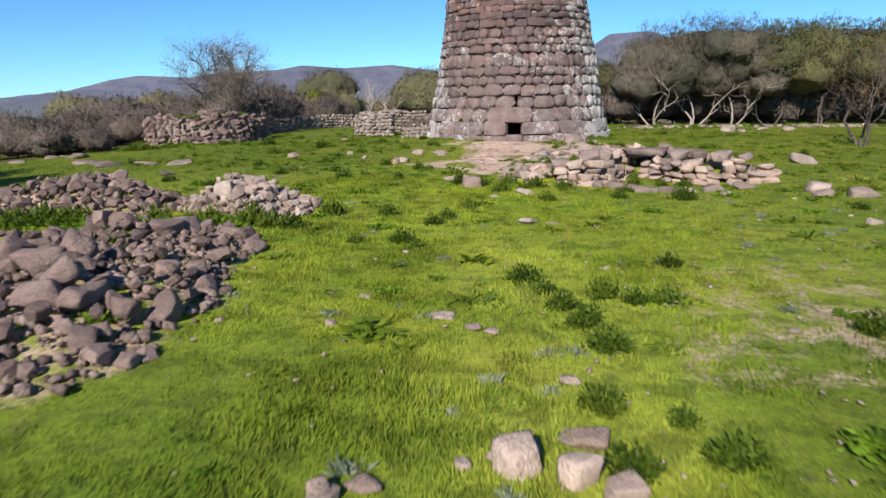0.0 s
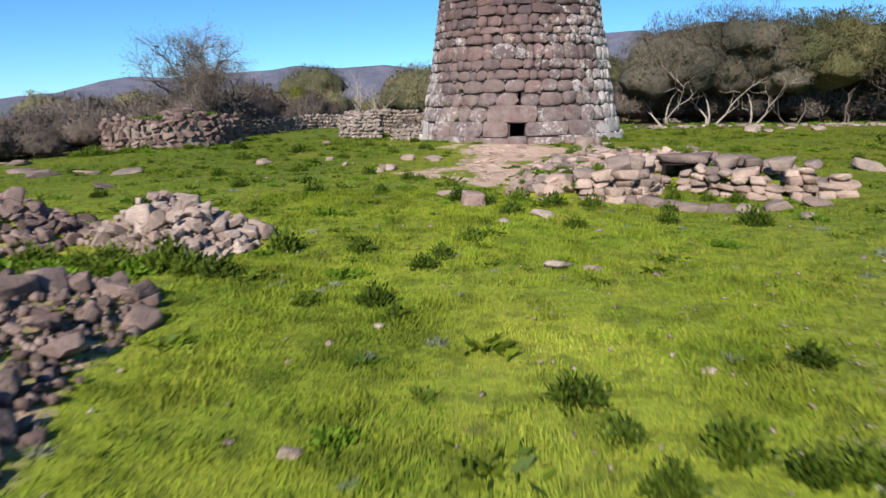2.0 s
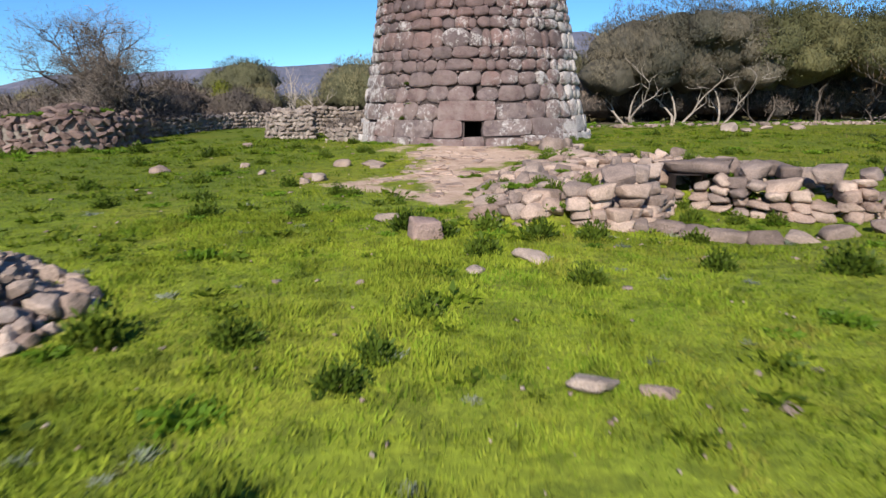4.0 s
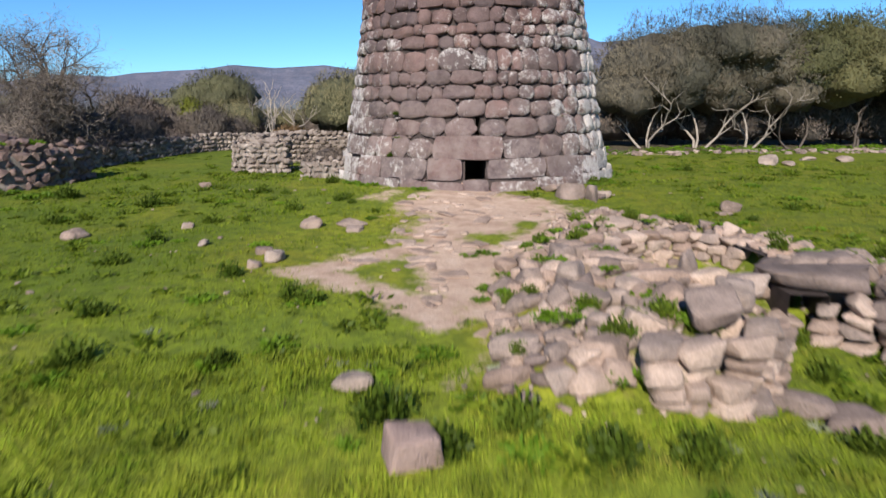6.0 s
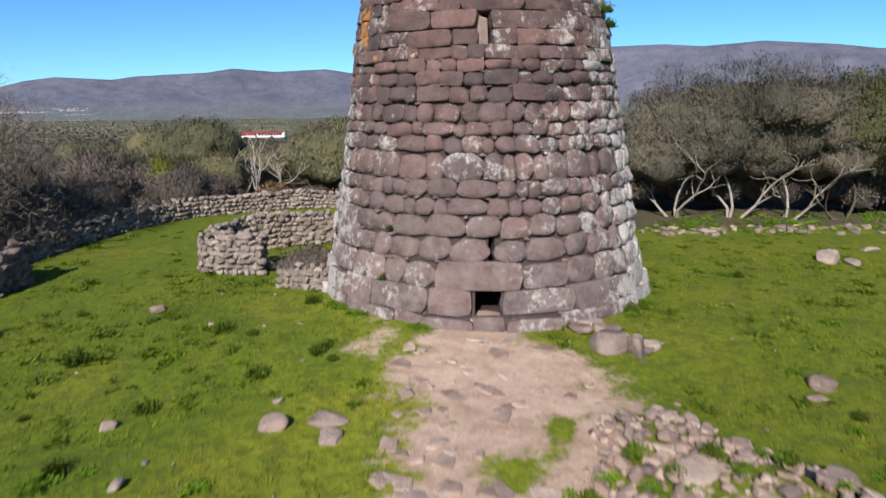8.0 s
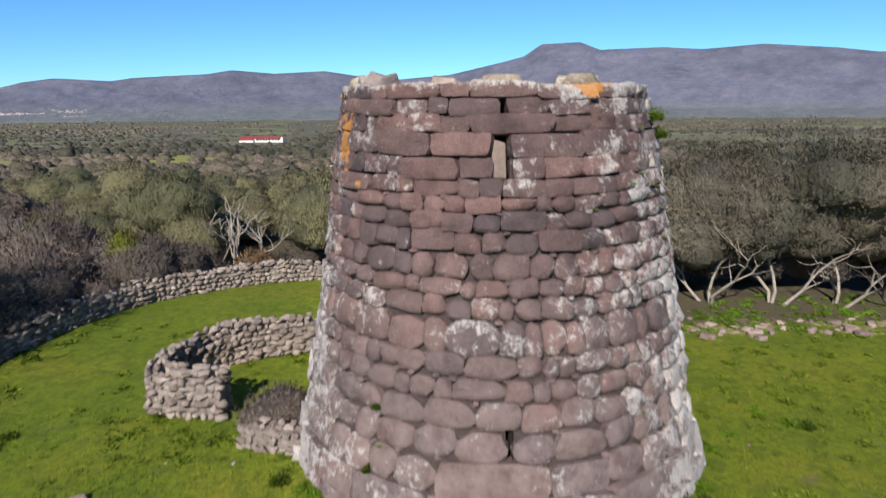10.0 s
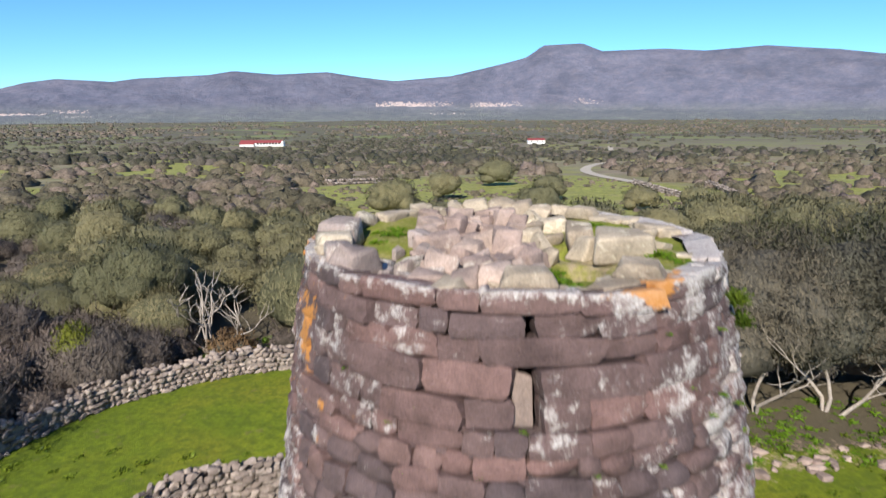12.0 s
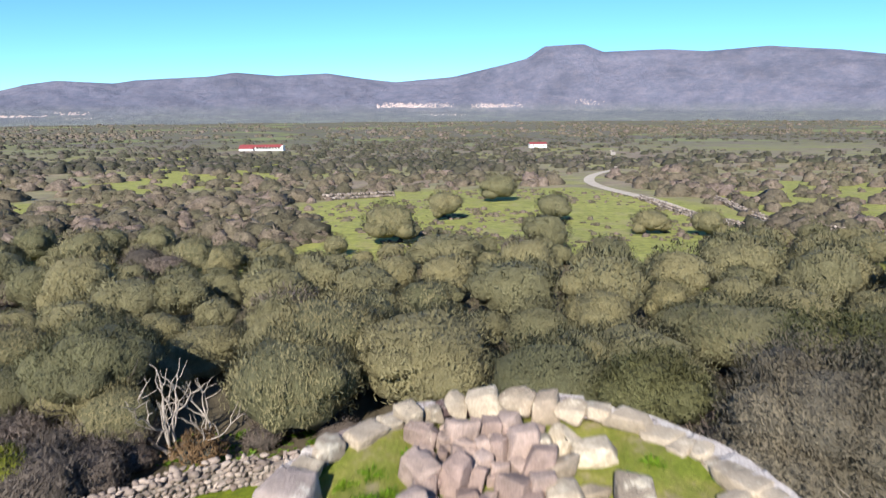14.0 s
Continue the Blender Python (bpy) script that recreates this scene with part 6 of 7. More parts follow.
def range_height(deg, reach):
    """Foothills rise slowly from the plain, then steepen to the crest."""
    crest = np.interp(deg, RIDGE_AT, RIDGE_HIGH)
    foot = -60 + (reach - 3000) * 0.10 * np.clip((reach - 3000) / 400, 0, 1)
    k = np.clip((reach - 3450) / 550, 0, 1)
    z = foot * (1 - k) + crest * k
    x, y = reach * np.sin(np.radians(deg)), reach * np.cos(np.radians(deg))
    gully = bumpy(x, y, 0.010, 12) * 12 + bumpy(x, y, 0.03, 13) * 6 + bumpy(x, y, 0.08, 14) * 2.0
    scarp = 14 * np.clip((k - 0.80) / 0.05, 0, 1) - 14 * np.clip((k - 0.80) / 0.2, 0, 1)
    return z + gully * k * (1 - k) * 3.2 + scarp + bumpy(deg * 40, reach, 0.02, 15) * 1.2 * k


def mountains():
    degs = np.linspace(-60, 60, 380)
    reach = np.concatenate([np.linspace(2990, 3450, 22), np.linspace(3465, 4000, 64), np.linspace(4060, 4400, 6)])
    D, R = np.meshgrid(degs, reach)
    z = np.where(R > 4000, range_height(D, np.minimum(R, 4000)) - (R - 4000) * 0.35, range_height(D, R))
    v = np.stack([R * np.sin(np.radians(D)), R * np.cos(np.radians(D)), z], -1).reshape(-1, 3)
    n = len(degs)
    i = (np.arange(len(reach) - 1)[:, None] * n + np.arange(n - 1)[None, :]).ravel()
    m, nn, l, b = material("hazy_mountain", 1.0)
    p = position(nn)
    tex = noise_node(nn, l, 0.014, 8, 0.75, p)
    # the slopes' base colours already carry the blue-violet of distance haze
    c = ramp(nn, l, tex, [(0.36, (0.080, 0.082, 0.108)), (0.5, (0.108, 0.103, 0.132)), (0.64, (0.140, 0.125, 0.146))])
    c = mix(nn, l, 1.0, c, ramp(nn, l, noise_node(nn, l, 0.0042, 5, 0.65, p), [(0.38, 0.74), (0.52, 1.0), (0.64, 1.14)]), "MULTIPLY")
    bed = nn.new("ShaderNodeMapping")
    bed.inputs["Scale"].default_value = (0.008, 0.008, 0.06)
    l.new(p, bed.inputs[0])
    cliff = ramp(nn, l, noise_node(nn, l, 1.0, 6, 0.7, bed.outputs[0]), [(0.57, 0.0), (0.63, 1.0)])
    c = mix(nn, l, calc(nn, l, "MULTIPLY", cliff, 0.22), c, (0.215, 0.19, 0.205))
    low = nn.new("ShaderNodeSeparateXYZ")
    l.new(p, low.inputs[0])
    foot = ramp(nn, l, noise_node(nn, l, 0.012, 6, 0.75, p), [(0.4, (0.10, 0.105, 0.085)), (0.55, (0.14, 0.145, 0.11)), (0.65, (0.19, 0.20, 0.13))])
    c = mix(nn, l, calc(nn, l, "MULTIPLY", calc(nn, l, "ADD", low.outputs[2], 58.0), 0.011, True), foot, c)
    c = mix(nn, l, 0.40, c, ramp(nn, l, noise_node(nn, l, 0.06, 6, 0.8, p), [(0.3, 0.4), (0.7, 1.5)]), "MULTIPLY")
    l.new(c, b.inputs["Base Color"])
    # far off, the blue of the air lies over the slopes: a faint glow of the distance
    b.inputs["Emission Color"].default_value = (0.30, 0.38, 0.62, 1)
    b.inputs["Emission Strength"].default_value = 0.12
    bump(nn, l, b, tex, 0.8, 34.0)
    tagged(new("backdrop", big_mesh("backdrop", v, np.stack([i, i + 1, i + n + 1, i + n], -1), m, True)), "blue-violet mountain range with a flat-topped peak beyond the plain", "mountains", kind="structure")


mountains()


def town(name, d0, d1, r0, r1, count, seed, label):
    g = random.Random(seed)
    vs, fs, mats = [], [], []
    for _ in range(count):
        a = g.uniform(d0, d1) if g.random() < 0.35 else min(d1, max(d0, g.gauss(d0 * 0.6 + d1 * 0.4, (d1 - d0) * 0.2)))
        r = g.triangular(r0, r1, r0)
        x, y = far_point(a, r)
        z = float(range_height(np.array(a), np.array(r))) - 1.5
        w, d, h = g.uniform(2.5, 5.5), g.uniform(4, 8), g.uniform(1.6, 3.2)
        s = len(vs)
        v = [(x - w / 2, y, z), (x + w / 2, y, z), (x + w / 2, y + d, z), (x - w / 2, y + d, z), (x - w / 2, y, z + h), (x + w / 2, y, z + h), (x + w / 2, y + d, z + h), (x - w / 2, y + d, z + h), (x - w / 2, y + d / 2, z + h + 2.2), (x + w / 2, y + d / 2, z + h + 2.2)]
        vs += v
        for k, q in enumerate([(0, 1, 5, 4), (1, 2, 6, 9, 5), (2, 3, 7, 6), (3, 0, 4, 8, 7), (4, 5, 9, 8), (6, 7, 8, 9)]):
            fs.append(tuple(s + c for c in q))
            mats.append(1 if k > 3 else 0)
    me = mesh_from(name, vs, fs, TOWN_WALL)
    me.materials.append(TOWN_ROOF)
    me.polygons.foreach_set("material_index", mats)
    tagged(new(name, me), label, "town", kind="stuff")


TOWN_WALL = plain_material("town_walls", [(0.40, 0.36, 0.34), (0.62, 0.57, 0.55)], 0.08)
TOWN_ROOF = plain_material("pale_terracotta", [(0.44, 0.32, 0.28), (0.56, 0.44, 0.40)], 0.05)
town("hill_town", -1.7, 4.8, 3500, 3565, 430, 1, "white and terracotta town spread along the foothills")
town("hill_town", 6.4, 10.8, 3480, 3520, 170, 2, "white town on the foothills")
town("hamlet", 2.8, 6.4, 3330, 3360, 16, 3, "a few pale farmhouses at the edge of the plain")
town("hill_town", 15.0, 17.6, 3490, 3530, 40, 4, "small white hamlet on the foothills")
town("hill_town", -32.0, -26.6, 3380, 3450, 150, 5, "white town at the foot of the hills")
town("hill_town", -26.4, -23.8, 3440, 3490, 40, 6, "white hamlet at the foot of the hills")
town("hamlet", -26.0, -22.5, 3330, 3350, 10, 7, "a few pale farmhouses at the edge of the plain")

# ---- plants and stones on the meadow ----
def weed_mesh(seed, mat, stalks, spread, high, length, width, leaflets=6):
    """A clump of feathery stalks that spring from one root, set with leaflets."""
    g = np.random.RandomState(seed)
    a, q = g.uniform(0, 6.283, stalks), np.sqrt(g.uniform(0.05, 1, stalks))
    tip = np.stack([q * spread * np.cos(a), q * spread * np.sin(a), high * (1.05 - 0.75 * q) * g.uniform(0.5, 1.15, stalks)], -1)
    k = np.linspace(0.12, 1.0, leaflets)
    c = (tip[:, None, :] * k[None, :, None] + np.array([0, 0, 1.0]) * (0.25 * high * np.sin(k * 3.0))[None, :, None]).reshape(-1, 3)
    nrm = np.repeat(tip / (np.linalg.norm(tip, axis=1)[:, None]), leaflets, axis=0)
    v, f = sprigs(g, c, nrm, length, width, 0.25, 0.7)
    return big_mesh("leaves", v, f, mat)


def cushion_mesh(seed, mat, count, wide, high, length, width):
    """A low bushy clump: leaves crowded over an uneven dome of two or three lobes."""
    g = np.random.RandomState(seed)
    mid = np.concatenate([[[0, 0, 0]], g.uniform(-0.5, 0.5, (3, 3)) * np.array([wide, wide, 0])])
    size = np.concatenate([[1.0], g.uniform(0.45, 0.75, 3)])
    pick = g.randint(0, 4, count)
    d = g.normal(0, 1, (count, 3))
    d /= np.linalg.norm(d, axis=1)[:, None]
    d[:, 2] = np.abs(d[:, 2])
    c = mid[pick] + d * np.array([wide, wide, high]) * (size[pick] * g.uniform(0.55, 1.05, count))[:, None]
    v, f = sprigs(g, c, d, length, width, 0.5, 0.6)
    return big_mesh("leaves", v, f, mat)


DARK_WEEDS = [cushion_mesh(i, WEED, 560, 0.31, 0.33, 0.10, 0.040) for i in range(4)]
TUFTS = [weed_mesh(20 + i, BRIGHT_WEED, 36, 0.40, 0.17, 0.11, 0.05, 5) for i in range(3)]
SMALL_WEEDS = [weed_mesh(40 + i, WEED, 13, 0.32, 0.14, 0.15, 0.055, 3) for i in range(4)]
THISTLES = [weed_mesh(30 + i, GREY_WEED, 18, 0.20, 0.10, 0.16, 0.03, 3) for i in range(2)]


spare, singles = collections.defaultdict(list), collections.Counter()


def weed(x, y, size, meshes, label, group):
    me = rg.choice(meshes)
    lift = 0.14 if inside(RUIN, x, y) else -0.02
    singles[group] += 1
    if singles[group] > 170:
        spare[me.materials[0].name].append((me, Matrix.LocRotScale((x, y, float(land(x, y)) + lift), Euler((0, 0, rg.uniform(0, 6.28))), (size, size, size * rg.uniform(0.8, 1.2)))))
        return None
    ob = new("weed", me)
    ob.matrix_basis = Matrix.LocRotScale((x, y, float(land(x, y)) + lift), Euler((0, 0, rg.uniform(0, 6.28))), (size, size, size * rg.uniform(0.8, 1.2)))
    return tagged(ob, label, "plant", group)


for x, y, s in ((-3.7, 24.8, 1.2), (-2.6, 17.2, 1.3), (-1.1, 17.0, 1.0), (0.1, 15.8, 1.0), (0.8, 22.7, 1.3), (3.2, 21.7, 1.3), (3.2, 18.6, 1.0), (-0.5, 13.8, 1.0), (-0.1, 13.2, 0.8), (1.8, 10.6, 1.1), (2.0, 9.9, 0.8), (2.2, 9.1, 0.9), (2.9, 9.6, 1.0), (3.3, 9.3, 0.7),
                (3.7, 9.3, 0.8), (2.4, 8.4, 0.9), (2.5, 7.6, 1.0), (4.4, 11.4, 0.9), (2.1, 6.1, 0.8), (2.1, 5.0, 0.9), (3.0, 5.1, 0.9), (2.8, 5.8, 0.6), (5.9, 8.1, 0.9), (-3.8, 15.6, 1.4), (-3.3, 15.2, 1.2), (6.3, 22.0, 1.0), (2.4, 22.5, 1.3), (1.4, 21.9, 1.3), (4.2, 21.6, 1.2), (7.1, 18.8, 1.3),
                (0.4, 16.4, 0.9), (0.9, 17.6, 1.0), (2.0, 20.4, 1.1), (-1.6, 24.6, 0.9), (-0.6, 27.5, 0.9), (-4.4, 27.0, 1.1), (-2.6, 29.4, 1.0), (-5.6, 30.8, 1.2), (-6.6, 26.4, 1.2), (-8.4, 29.5, 1.1), (-4.6, 35.4, 1.1), (-2.4, 37.0, 1.0), (-7.4, 38.2, 1.2), (-4.0, 40.2, 1.0), (-9.6, 36.0, 1.3), (-11.0, 40.0, 1.5)):
    weed(x, y, s, DARK_WEEDS, "dark green leafy weed clump in the grass", "weed clumps")
for _ in range(150):
    x, y = rg.uniform(-16, 18), rg.uniform(3.5, 47)
    if math.hypot(x - CX, y - CY) < 6.3 or (inside(WAY, x, y) and rg.random() < 0.8) or (-6 < x - 1 < 3 and y < 16 and rg.random() < 0.6):
        continue
    weed(x, y, rg.uniform(0.5, 1.1), rg.choice((DARK_WEEDS, TUFTS, TUFTS)), "low green leafy weed in the grass", "weed clumps")
for _ in range(90):
    x, y = rg.uniform(-7, 11), rg.uniform(3.5, 26)
    weed(x, y, rg.uniform(0.5, 1.0), THISTLES, "pale grey-green thistle rosette in the grass", "thistles")
# lush weeds between the heaps, by the tower foot and on the ruins
for _ in range(250):
    k = rg.random()
    if k < 0.32:
        u = rg.random()
        x, y, s = -4.2 - 6.4 * u + rg.gauss(0, 0.3), 15.7 + 0.3 * u + rg.gauss(0, 0.35), rg.uniform(0.9, 1.5)
    elif k < 0.5:
        a = rg.uniform(-1.5, 1.5)
        x, y, s = CX + 6.3 * math.sin(a) + rg.gauss(0, 0.25), CY - 6.3 * math.cos(a) + rg.gauss(0, 0.25), rg.uniform(0.6, 1.1)
        if 2.4 < x < 5.6:
            continue
    elif k < 0.92:
        x, y, s = rg.uniform(2.4, 11.0), rg.uniform(22.6, 32), rg.uniform(0.5, 0.95)
    else:
        x, y, s = rg.uniform(-20, -12), rg.uniform(39, 42), rg.uniform(1.0, 1.6)
    weed(x, y, s, rg.choice((TUFTS, TUFTS, DARK_WEEDS)), "lush bright green weeds among the stones", "weed clumps")


for nm, todo in sorted(spare.items()):
    tagged(new("weeds", joined("weeds", todo, bpy.data.materials[nm])), "leafy green weeds crowding among the stones", "plants", kind="stuff")


def perched(name, x, y, z, size, meshes, label, category):
    ob = new(name, rg.choice(meshes))
    ob.matrix_basis = Matrix.LocRotScale((x, y, z), Euler((0, 0, rg.uniform(0, 6.28))), (size, size, size))
    return tagged(ob, label, category)


for x, y in ((-19, 43.6), (-17.4, 42.6), (-16.2, 42.2), (-14.8, 42.8), (-13.8, 43.6)):
    perched("weed", x, y, float(land(x, y)) + 1.72, 1.3, TUFTS, "bright green weeds on top of the ruined wall", "plant")
BUSHES[0].plant(-2.2, 45.8, 0.62, "brownish heather bush behind the low wall", "bush", "", 0.7, 0.75)
# ferns on the tower's face and top
for a, z, s in ((1.02, 9.35, 1.0), (1.06, 8.9, 0.9), (-0.55, 7.3, 0.35), (-0.62, 7.25, 0.3), (0.62, 7.9, 0.25), (-0.85, 8.6, 0.3), (0.55, 2.45, 0.25), (0.92, 6.4, 0.3), (0.75, 9.2, 0.25), (0.40, 9.45, 0.22), (-0.35, 9.5, 0.22), (0.1, 7.45, 0.2), (0.35, 7.4, 0.2), (-0.28, 7.42, 0.2), (0.5, 8.5, 0.25), (0.72, 8.1, 0.3), (0.85, 7.75, 0.35), (-0.62, 8.0, 0.25), (-0.15, 8.12, 0.3), (0.88, 7.2, 0.3), (-0.7, 2.6, 0.5), (-0.66, 1.7, 0.45), (-0.72, 1.0, 0.5)):
    r = radius(z) + 0.03
    perched("wall_plant", CX + r * math.sin(a), CY - r * math.cos(a), z, s, TUFTS if s < 0.5 else DARK_WEEDS, "green plant rooted in the tower joints", "plant")
for x, y, s in ((-2.5, 1.7, 1.1), (-2.6, 0.8, 1.2), (-2.9, 0.2, 0.9), (-2.2, 1.1, 1.0), (-1.9, 2.3, 1.0), (2.4, -0.6, 1.2), (2.6, -1.5, 1.2), (2.0, -2.2, 1.0), (2.9, 0.4, 1.0), (0.4, -1.6, 1.2), (0.3, -2.3, 1.3), (0.6, -2.7, 1.0), (2.2, 1.6, 0.9), (-0.9, -2.9, 0.7), (3.1, 1.2, 0.8), (-2.9, 1.4, 0.9), (1.7, 1.5, 0.8), (2.8, -2.0, 1.0), (1.9, 0.5, 0.7), (0.1, 1.6, 0.6), (-1.5, -1.4, 0.6)):
    perched("turf_tuft", CX + x, CY + y, top_height(x, y) - 0.03, s * 0.7, TUFTS, "yellow-green turf on the tower top", "plant")

FIELD_STONES = kit(boulder_mesh, HEAP_PALE, 800, 8, boxy=0.6)
DARK_FIELD = kit(boulder_mesh, RUIN_STONE, 810, 4)


def field_stone(x, y, s, flat=0.75, dark=False, label="pale field stone lying in the grass", turn=None, lift=0.22):
    ob = new("field_stone", rg.choice(DARK_FIELD if dark else FIELD_STONES))
    ob.matrix_basis = Matrix.LocRotScale((x, y, float(land(x, y)) + lift * s * flat), Euler((rg.gauss(0, 0.1), rg.gauss(0, 0.1), rg.uniform(0, 6.28) if turn is None else turn)), (s * 0.98, s * 0.85, s * flat * 0.85))
    return tagged(ob, label, "stone", "field stones")


for x, y, s, f in ((1.05, 5.25, 0.16, 0.6), (1.35, 5.35, 0.2, 0.5), (0.75, 5.1, 0.14, 0.6), (1.9, 6.7, 0.20, 0.5), (0.5, 8.8, 0.26, 0.4), (0.9, 8.35, 0.26, 0.35), (1.15, 8.2, 0.18, 0.4), (1.8, 5.5, 0.32, 0.4), (0.0, 4.8, 0.24, 0.5), (-0.3, 4.6, 0.26, 0.6), (12.3, 19.0, 0.7, 0.6), (11.2, 19.1, 0.5, 0.6),
                   (11.7, 20.2, 0.8, 0.6), (8.5, 19.3, 0.4, 0.6), (10.0, 14.8, 0.3, 0.6), (-1.5, 34.5, 0.6, 0.6), (-7.9, 33.9, 0.55, 0.7), (-0.7, 9.7, 0.16, 0.5), (15.0, 27.6, 1.0, 0.5), (11.6, 35.3, 0.58, 0.85), (11.1, 34.7, 0.42, 0.4), (-1.9, 30.8, 0.5, 0.7), (-2.25, 30.1, 0.3, 0.8), (-2.3, 31.4, 0.4, 0.6),
                   (-0.3, 34.6, 0.66, 0.4), (-0.2, 33.9, 0.5, 0.4), (-5.1, 34.7, 0.3, 0.8), (-4.0, 32.4, 0.28, 0.9), (-6.7, 42.3, 0.4, 0.7), (-1.6, 35.6, 0.2, 0.8), (1.9, 38.0, 0.22, 0.7), (2.4, 15.5, 0.5, 0.3), (2.9, 15.3, 0.25, 0.4), (0.4, 23.7, 0.5, 0.5), (2.7, 19.9, 0.5, 0.5), (1.76, 19.3, 0.26, 0.5), (19.4, 46.6, 1.0, 0.6), (20.1, 46.0, 0.6, 0.5), (24, 47.5, 0.9, 0.5), (22.5, 48.2, 0.6, 0.5)):
    field_stone(x, y, s, f)
PINK_BLOCKS = kit(slab_mesh, RUIN_PINK, 850, 4, jitter=0.22, edge=0.2)
for i, (x, y, w, d, h, turn) in enumerate(((1.25, 5.02, 0.40, 0.34, 0.42, 0.2), (1.66, 4.86, 0.27, 0.26, 0.32, 0.7), (1.82, 5.42, 0.27, 0.22, 0.16, -0.3), (1.97, 4.66, 0.30, 0.24, 0.22, 0.4), (-0.30, 4.66, 0.19, 0.2, 0.2, 0.5))):
    ob = tagged(new("field_stone", PINK_BLOCKS[i % 4]), "blocky pale pink stone lying in the grass", "stone", "field stones")
    ob.matrix_basis = Matrix.LocRotScale((x, y, float(land(x, y)) + h * 0.28), Euler((0.08, -0.06, turn)), (w * 0.92, d * 0.9, h * 0.85))
block = tagged(new("field_stone", slab_mesh(3, CAIRN_STONE, 0.08, 0.1)), "squared reddish block lying in the grass", "stone", "field stones")
block.matrix_basis = Matrix.LocRotScale((1.15, 21.75, float(land(1.15, 21.75)) + 0.16), Euler((0.1, 0.08, 0.25)), (0.52, 0.40, 0.36))
field_stone(7.1, 38.0, 1.0, 0.75, True, "grey boulder beside the tower approach")
field_stone(7.75, 37.5, 0.45, 1.7, True, "upright stone slab beside the tower approach")
for _ in range(22):
    x = rg.uniform(5.4, 8.4)
    field_stone(x, 40.2 - 0.9 * (x - 6) + rg.gauss(0, 0.35), rg.uniform(0.25, 0.6), 0.6, rg.random() < 0.6, "grey stone by the tower foot")
for _ in range(90):
    x = rg.uniform(11.5, 34)
    field_stone(x, 53.3 + rg.gauss(0, 0.6), rg.uniform(0.2, 0.55), 0.65, rg.random() < 0.6, "grey rubble stone along the thicket edge")
for _ in range(120):
    x, y = rg.uniform(-9, 12), rg.uniform(4, 44)
    if math.hypot(x - CX, y - CY) < 6.4:
        continue
    field_stone(x, y, rg.uniform(0.06, 0.16), 0.5, rg.random() < 0.3)
for x, y, s in ((-25.0, 37.3, 1.0), (-23.7, 38.6, 1.2), (-21.5, 37.6, 1.4), (-19.0, 34.2, 1.2), (-16.5, 31.6, 1.5), (-14.6, 31.6, 1.3), (-12.9, 31.4, 1.4), (-11.4, 27.0, 1.0), (-17.6, 33.0, 1.1), (-22.5, 38.4, 0.8)):
    field_stone(x, y, s * 0.9, 0.24, True, "flat weathered rock outcrop in the grass", lift=0.05)


def edge_weeds():
    """Low weeds and tufts along the edge of the thicket and under the hedge, past counting."""
    g = random.Random(91)
    todo = []
    for _ in range(520):
        x, y = (g.uniform(11, 42), g.uniform(52.4, 58)) if g.random() < 0.7 else (g.uniform(-9, 4), g.uniform(65.4, 68.5))
        s = g.uniform(0.5, 1.5)
        todo.append((g.choice(SMALL_WEEDS), Matrix.LocRotScale((x, y, float(land(x, y)) - 0.02), Euler((0, 0, g.uniform(0, 6.28))), (s, s, s))))
    tagged(new("edge_weeds", joined("edge_weeds", todo, BRIGHT_WEED)), "low green weeds along the thicket edge", "plants", kind="stuff")


edge_weeds()


def pebbles():
    """Small pale stones strewn through the grass, past counting."""
    g = random.Random(71)
    bits, todo = kit(rock_mesh, HEAP_PALE, 880, 5, points=10, boxy=0.5), []
    for _ in range(600):
        x, y = g.uniform(-7, 13), 3.2 + 30 * g.random() ** 1.4
        if g.random() < 0.45:
            x, y = g.uniform(1.5, 9), g.uniform(3.5, 15)
        s = g.uniform(0.025, 0.085)
        todo.append((g.choice(bits), place(x, y, float(land(x, y)) + 0.035, s, g, 0.7, 0.6)))
    tagged(new("pebbles", joined("pebbles", todo, HEAP_BITS[HEAP_PALE.name])), "small pale stones strewn through the grass", "stones", kind="stuff")


pebbles()


def meadow_weeds():
    """Small leafy plants all over the meadow, past counting."""
    g = random.Random(61)
    todo = []
    for _ in range(3600):
        x, y = g.uniform(-16, 22), g.uniform(6, 56)
        if math.hypot(x - CX, y - CY) < 6.1 or inside(WAY, x, y) or inside(RUIN, x, y) or inside(HEAP_NEAR, x, y) or (y < 20 and g.random() < 0.6):
            continue
        if float(bumpy(x, y, 0.6, 31)) < g.uniform(-0.8, 0.5):
            continue
        s = g.uniform(0.4, 1.3) ** 1.5
        todo.append((g.choice(SMALL_WEEDS), Matrix.LocRotScale((x, y, float(land(x, y)) - 0.02), Euler((0, 0, g.uniform(0, 6.28))), (s, s, s * 0.9))))
    tagged(new("meadow_weeds", joined("meadow_weeds", todo, MEADOW_WEED)), "small dark green weeds scattered through the grass", "plants", kind="stuff")


meadow_weeds()


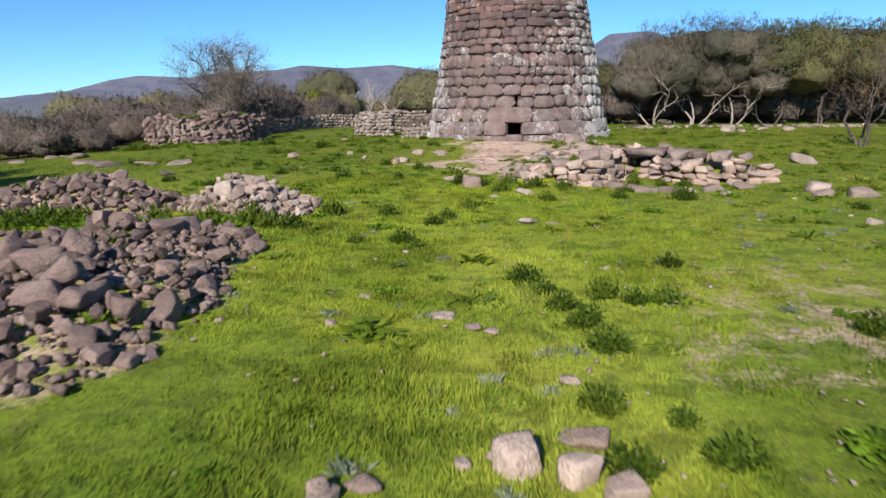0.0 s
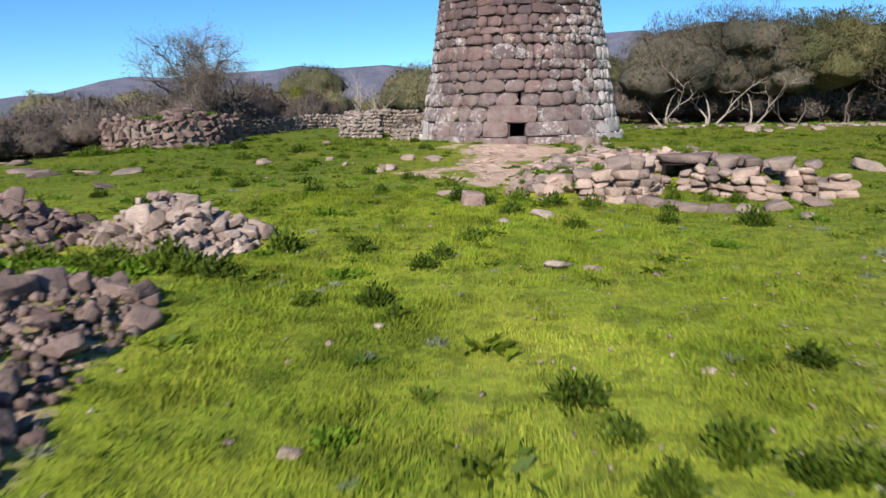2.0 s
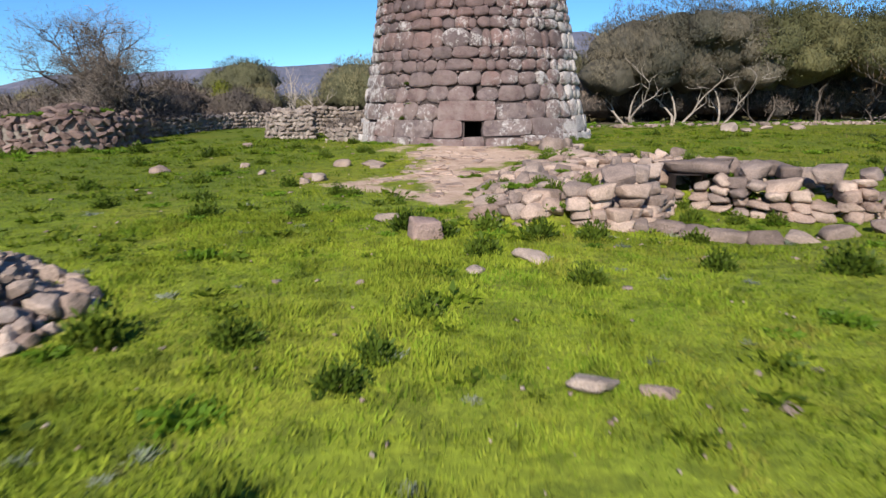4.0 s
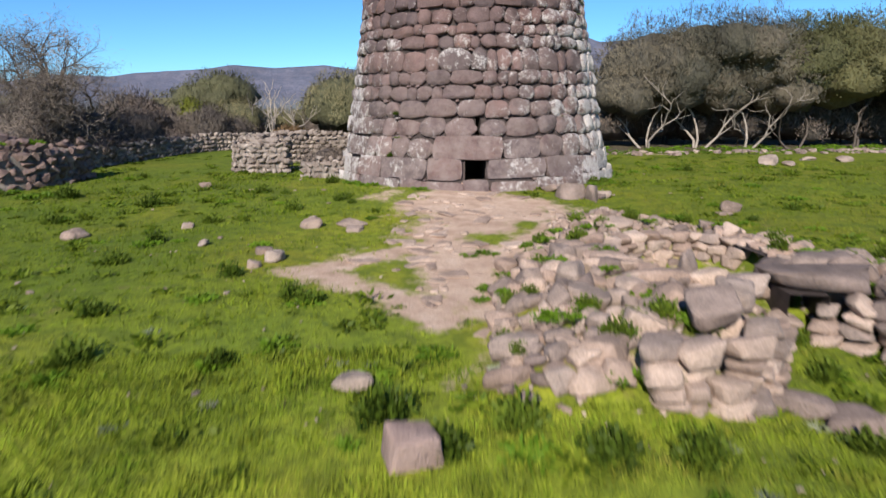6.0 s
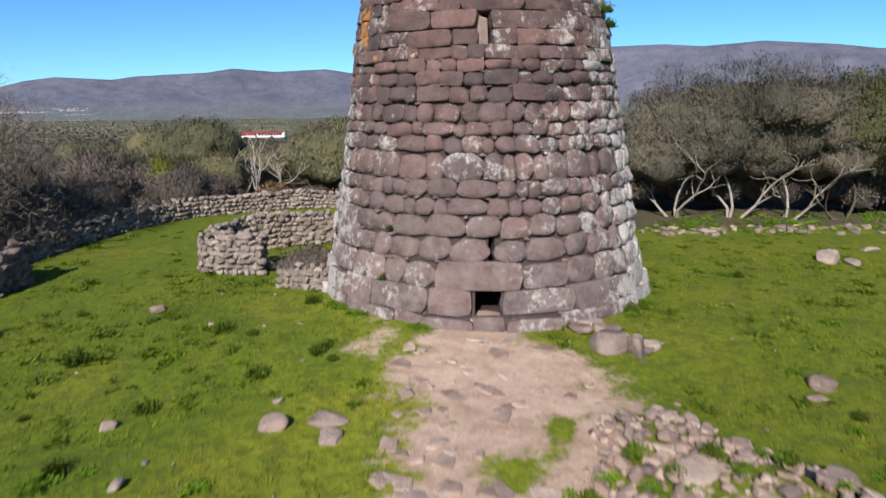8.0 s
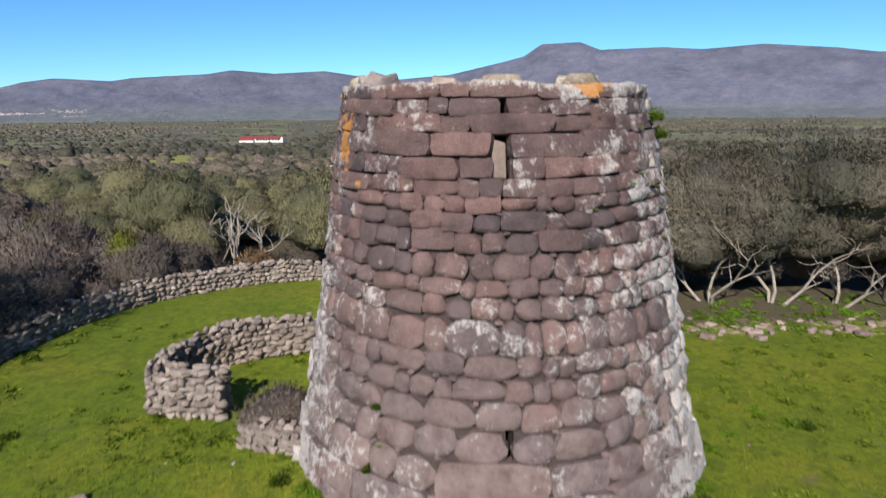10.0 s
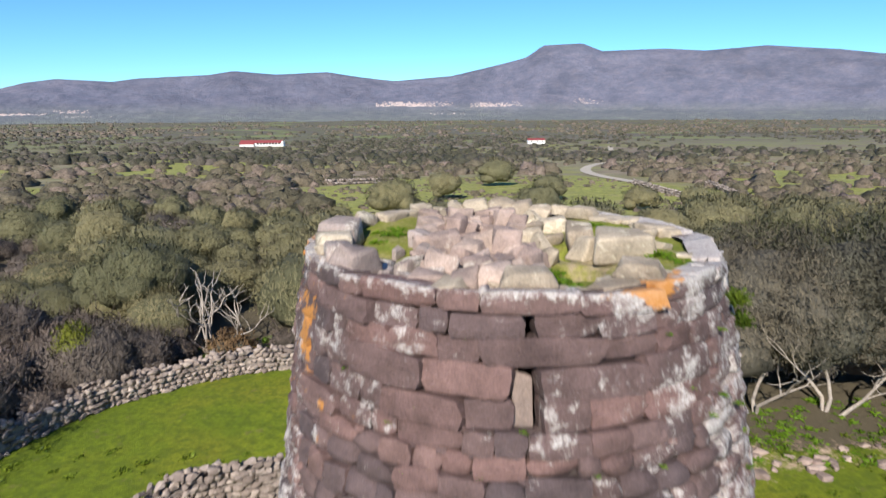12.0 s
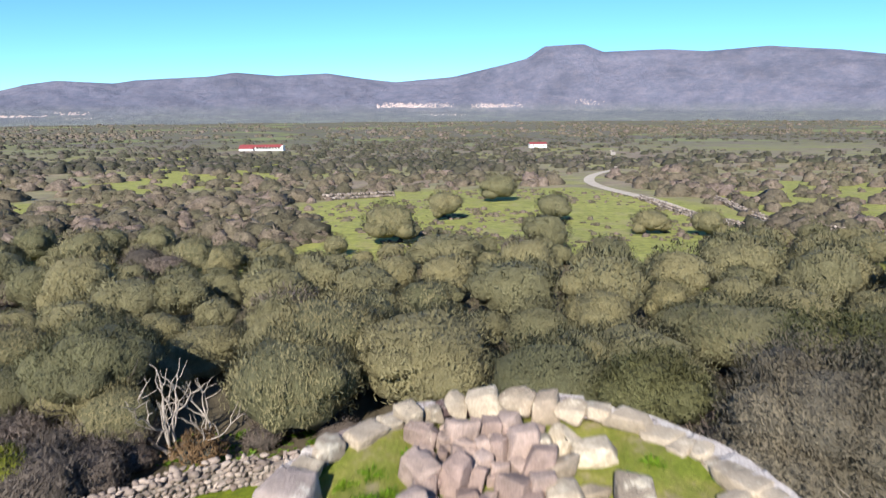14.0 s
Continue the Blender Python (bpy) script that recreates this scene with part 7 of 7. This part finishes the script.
def grass():
    """Blades of short grass over the meadow, denser towards the way of the camera."""
    g = np.random.RandomState(5)
    n, near = 300000, 170000
    y = -4.0 + 51.5 * g.uniform(0, 1, n) ** 1.55
    u = g.uniform(-1, 1, n)
    x = 1.0 + u * (6.5 + 0.80 * (y + 1)) + g.normal(0, 0.6, n)
    # the sward is closest along the middle of the meadow
    y, u = np.concatenate([y, g.uniform(3.0, 25.0, near)]), np.concatenate([u, g.uniform(-0.9, 0.9, near)])
    x = np.concatenate([x, 1.0 + u[n:] * (4.0 + 0.12 * y[n:]) + g.normal(0, 0.5, near)])
    n += near
    fade = np.minimum(1 - np.abs(u) ** 5, (y + 4.5) / 5)
    keep = (np.hypot(x - CX, y - CY) > 6.0) & (away(WAY, x, y) < 0.1 + 0.7 * bumpy(x, y, 1.4, 9) + g.normal(0, 0.25, n))
    for poly in (HEAP_NEAR, HEAP_LEFT, HEAP_LIGHT, RUIN):
        keep &= (away(poly, x, y) < 0.15) | (g.uniform(0, 1, n) < 0.12)
    keep &= g.uniform(0, 1, n) < fade
    keep &= (bumpy(x, y, 1.3, 21) + bumpy(x, y, 5.0, 22) * 0.6 + g.uniform(-1.2, 1.2, n)) > -0.9
    keep &= g.uniform(0, 1, n) > 0.5 * np.clip((x - 2.0) / 2, 0, 1) * np.clip((16 - y) / 5, 0, 1) * (0.6 + 0.8 * bumpy(x, y, 1.7, 27))
    trodden = np.zeros(n, bool)
    for ax, ay in ((-0.8, 29.35), (-0.2, 28.85), (0.4, 28.2), (0.9, 27.5), (1.4, 26.9), (-0.6, 30.05), (0.2, 30.6), (0.9, 31.2)):
        trodden |= np.hypot(x - ax, y - ay) < 0.42
    keep &= ~trodden
    x, y = x[keep], y[keep]
    n = len(x)
    z = land(x, y)
    far = 1 + y / 22
    tuft = np.clip(bumpy(x, y, 1.6, 23) + 0.8 * bumpy(x, y, 4.5, 24), -0.8, 1.6)
    h = g.uniform(0.03, 0.085, n) * (0.85 + 0.5 * tuft) * (0.8 + 0.2 * far)
    w = g.uniform(0.005, 0.010, n) * far
    a = g.uniform(0, 6.283, n)
    bend = g.normal(0, 0.45, (n, 2)) * h[:, None]
    v = np.stack([np.stack([x - np.cos(a) * w, y - np.sin(a) * w, z - 0.01], -1), np.stack([x + np.cos(a) * w, y + np.sin(a) * w, z - 0.01], -1), np.stack([x + bend[:, 0], y + bend[:, 1], z + h], -1)], 1).reshape(-1, 3)
    tagged(new("grass", big_mesh("grass", v, np.arange(3 * n).reshape(-1, 3), GRASS)), "short bright green winter grass of the meadow", "grass", kind="stuff")


grass()
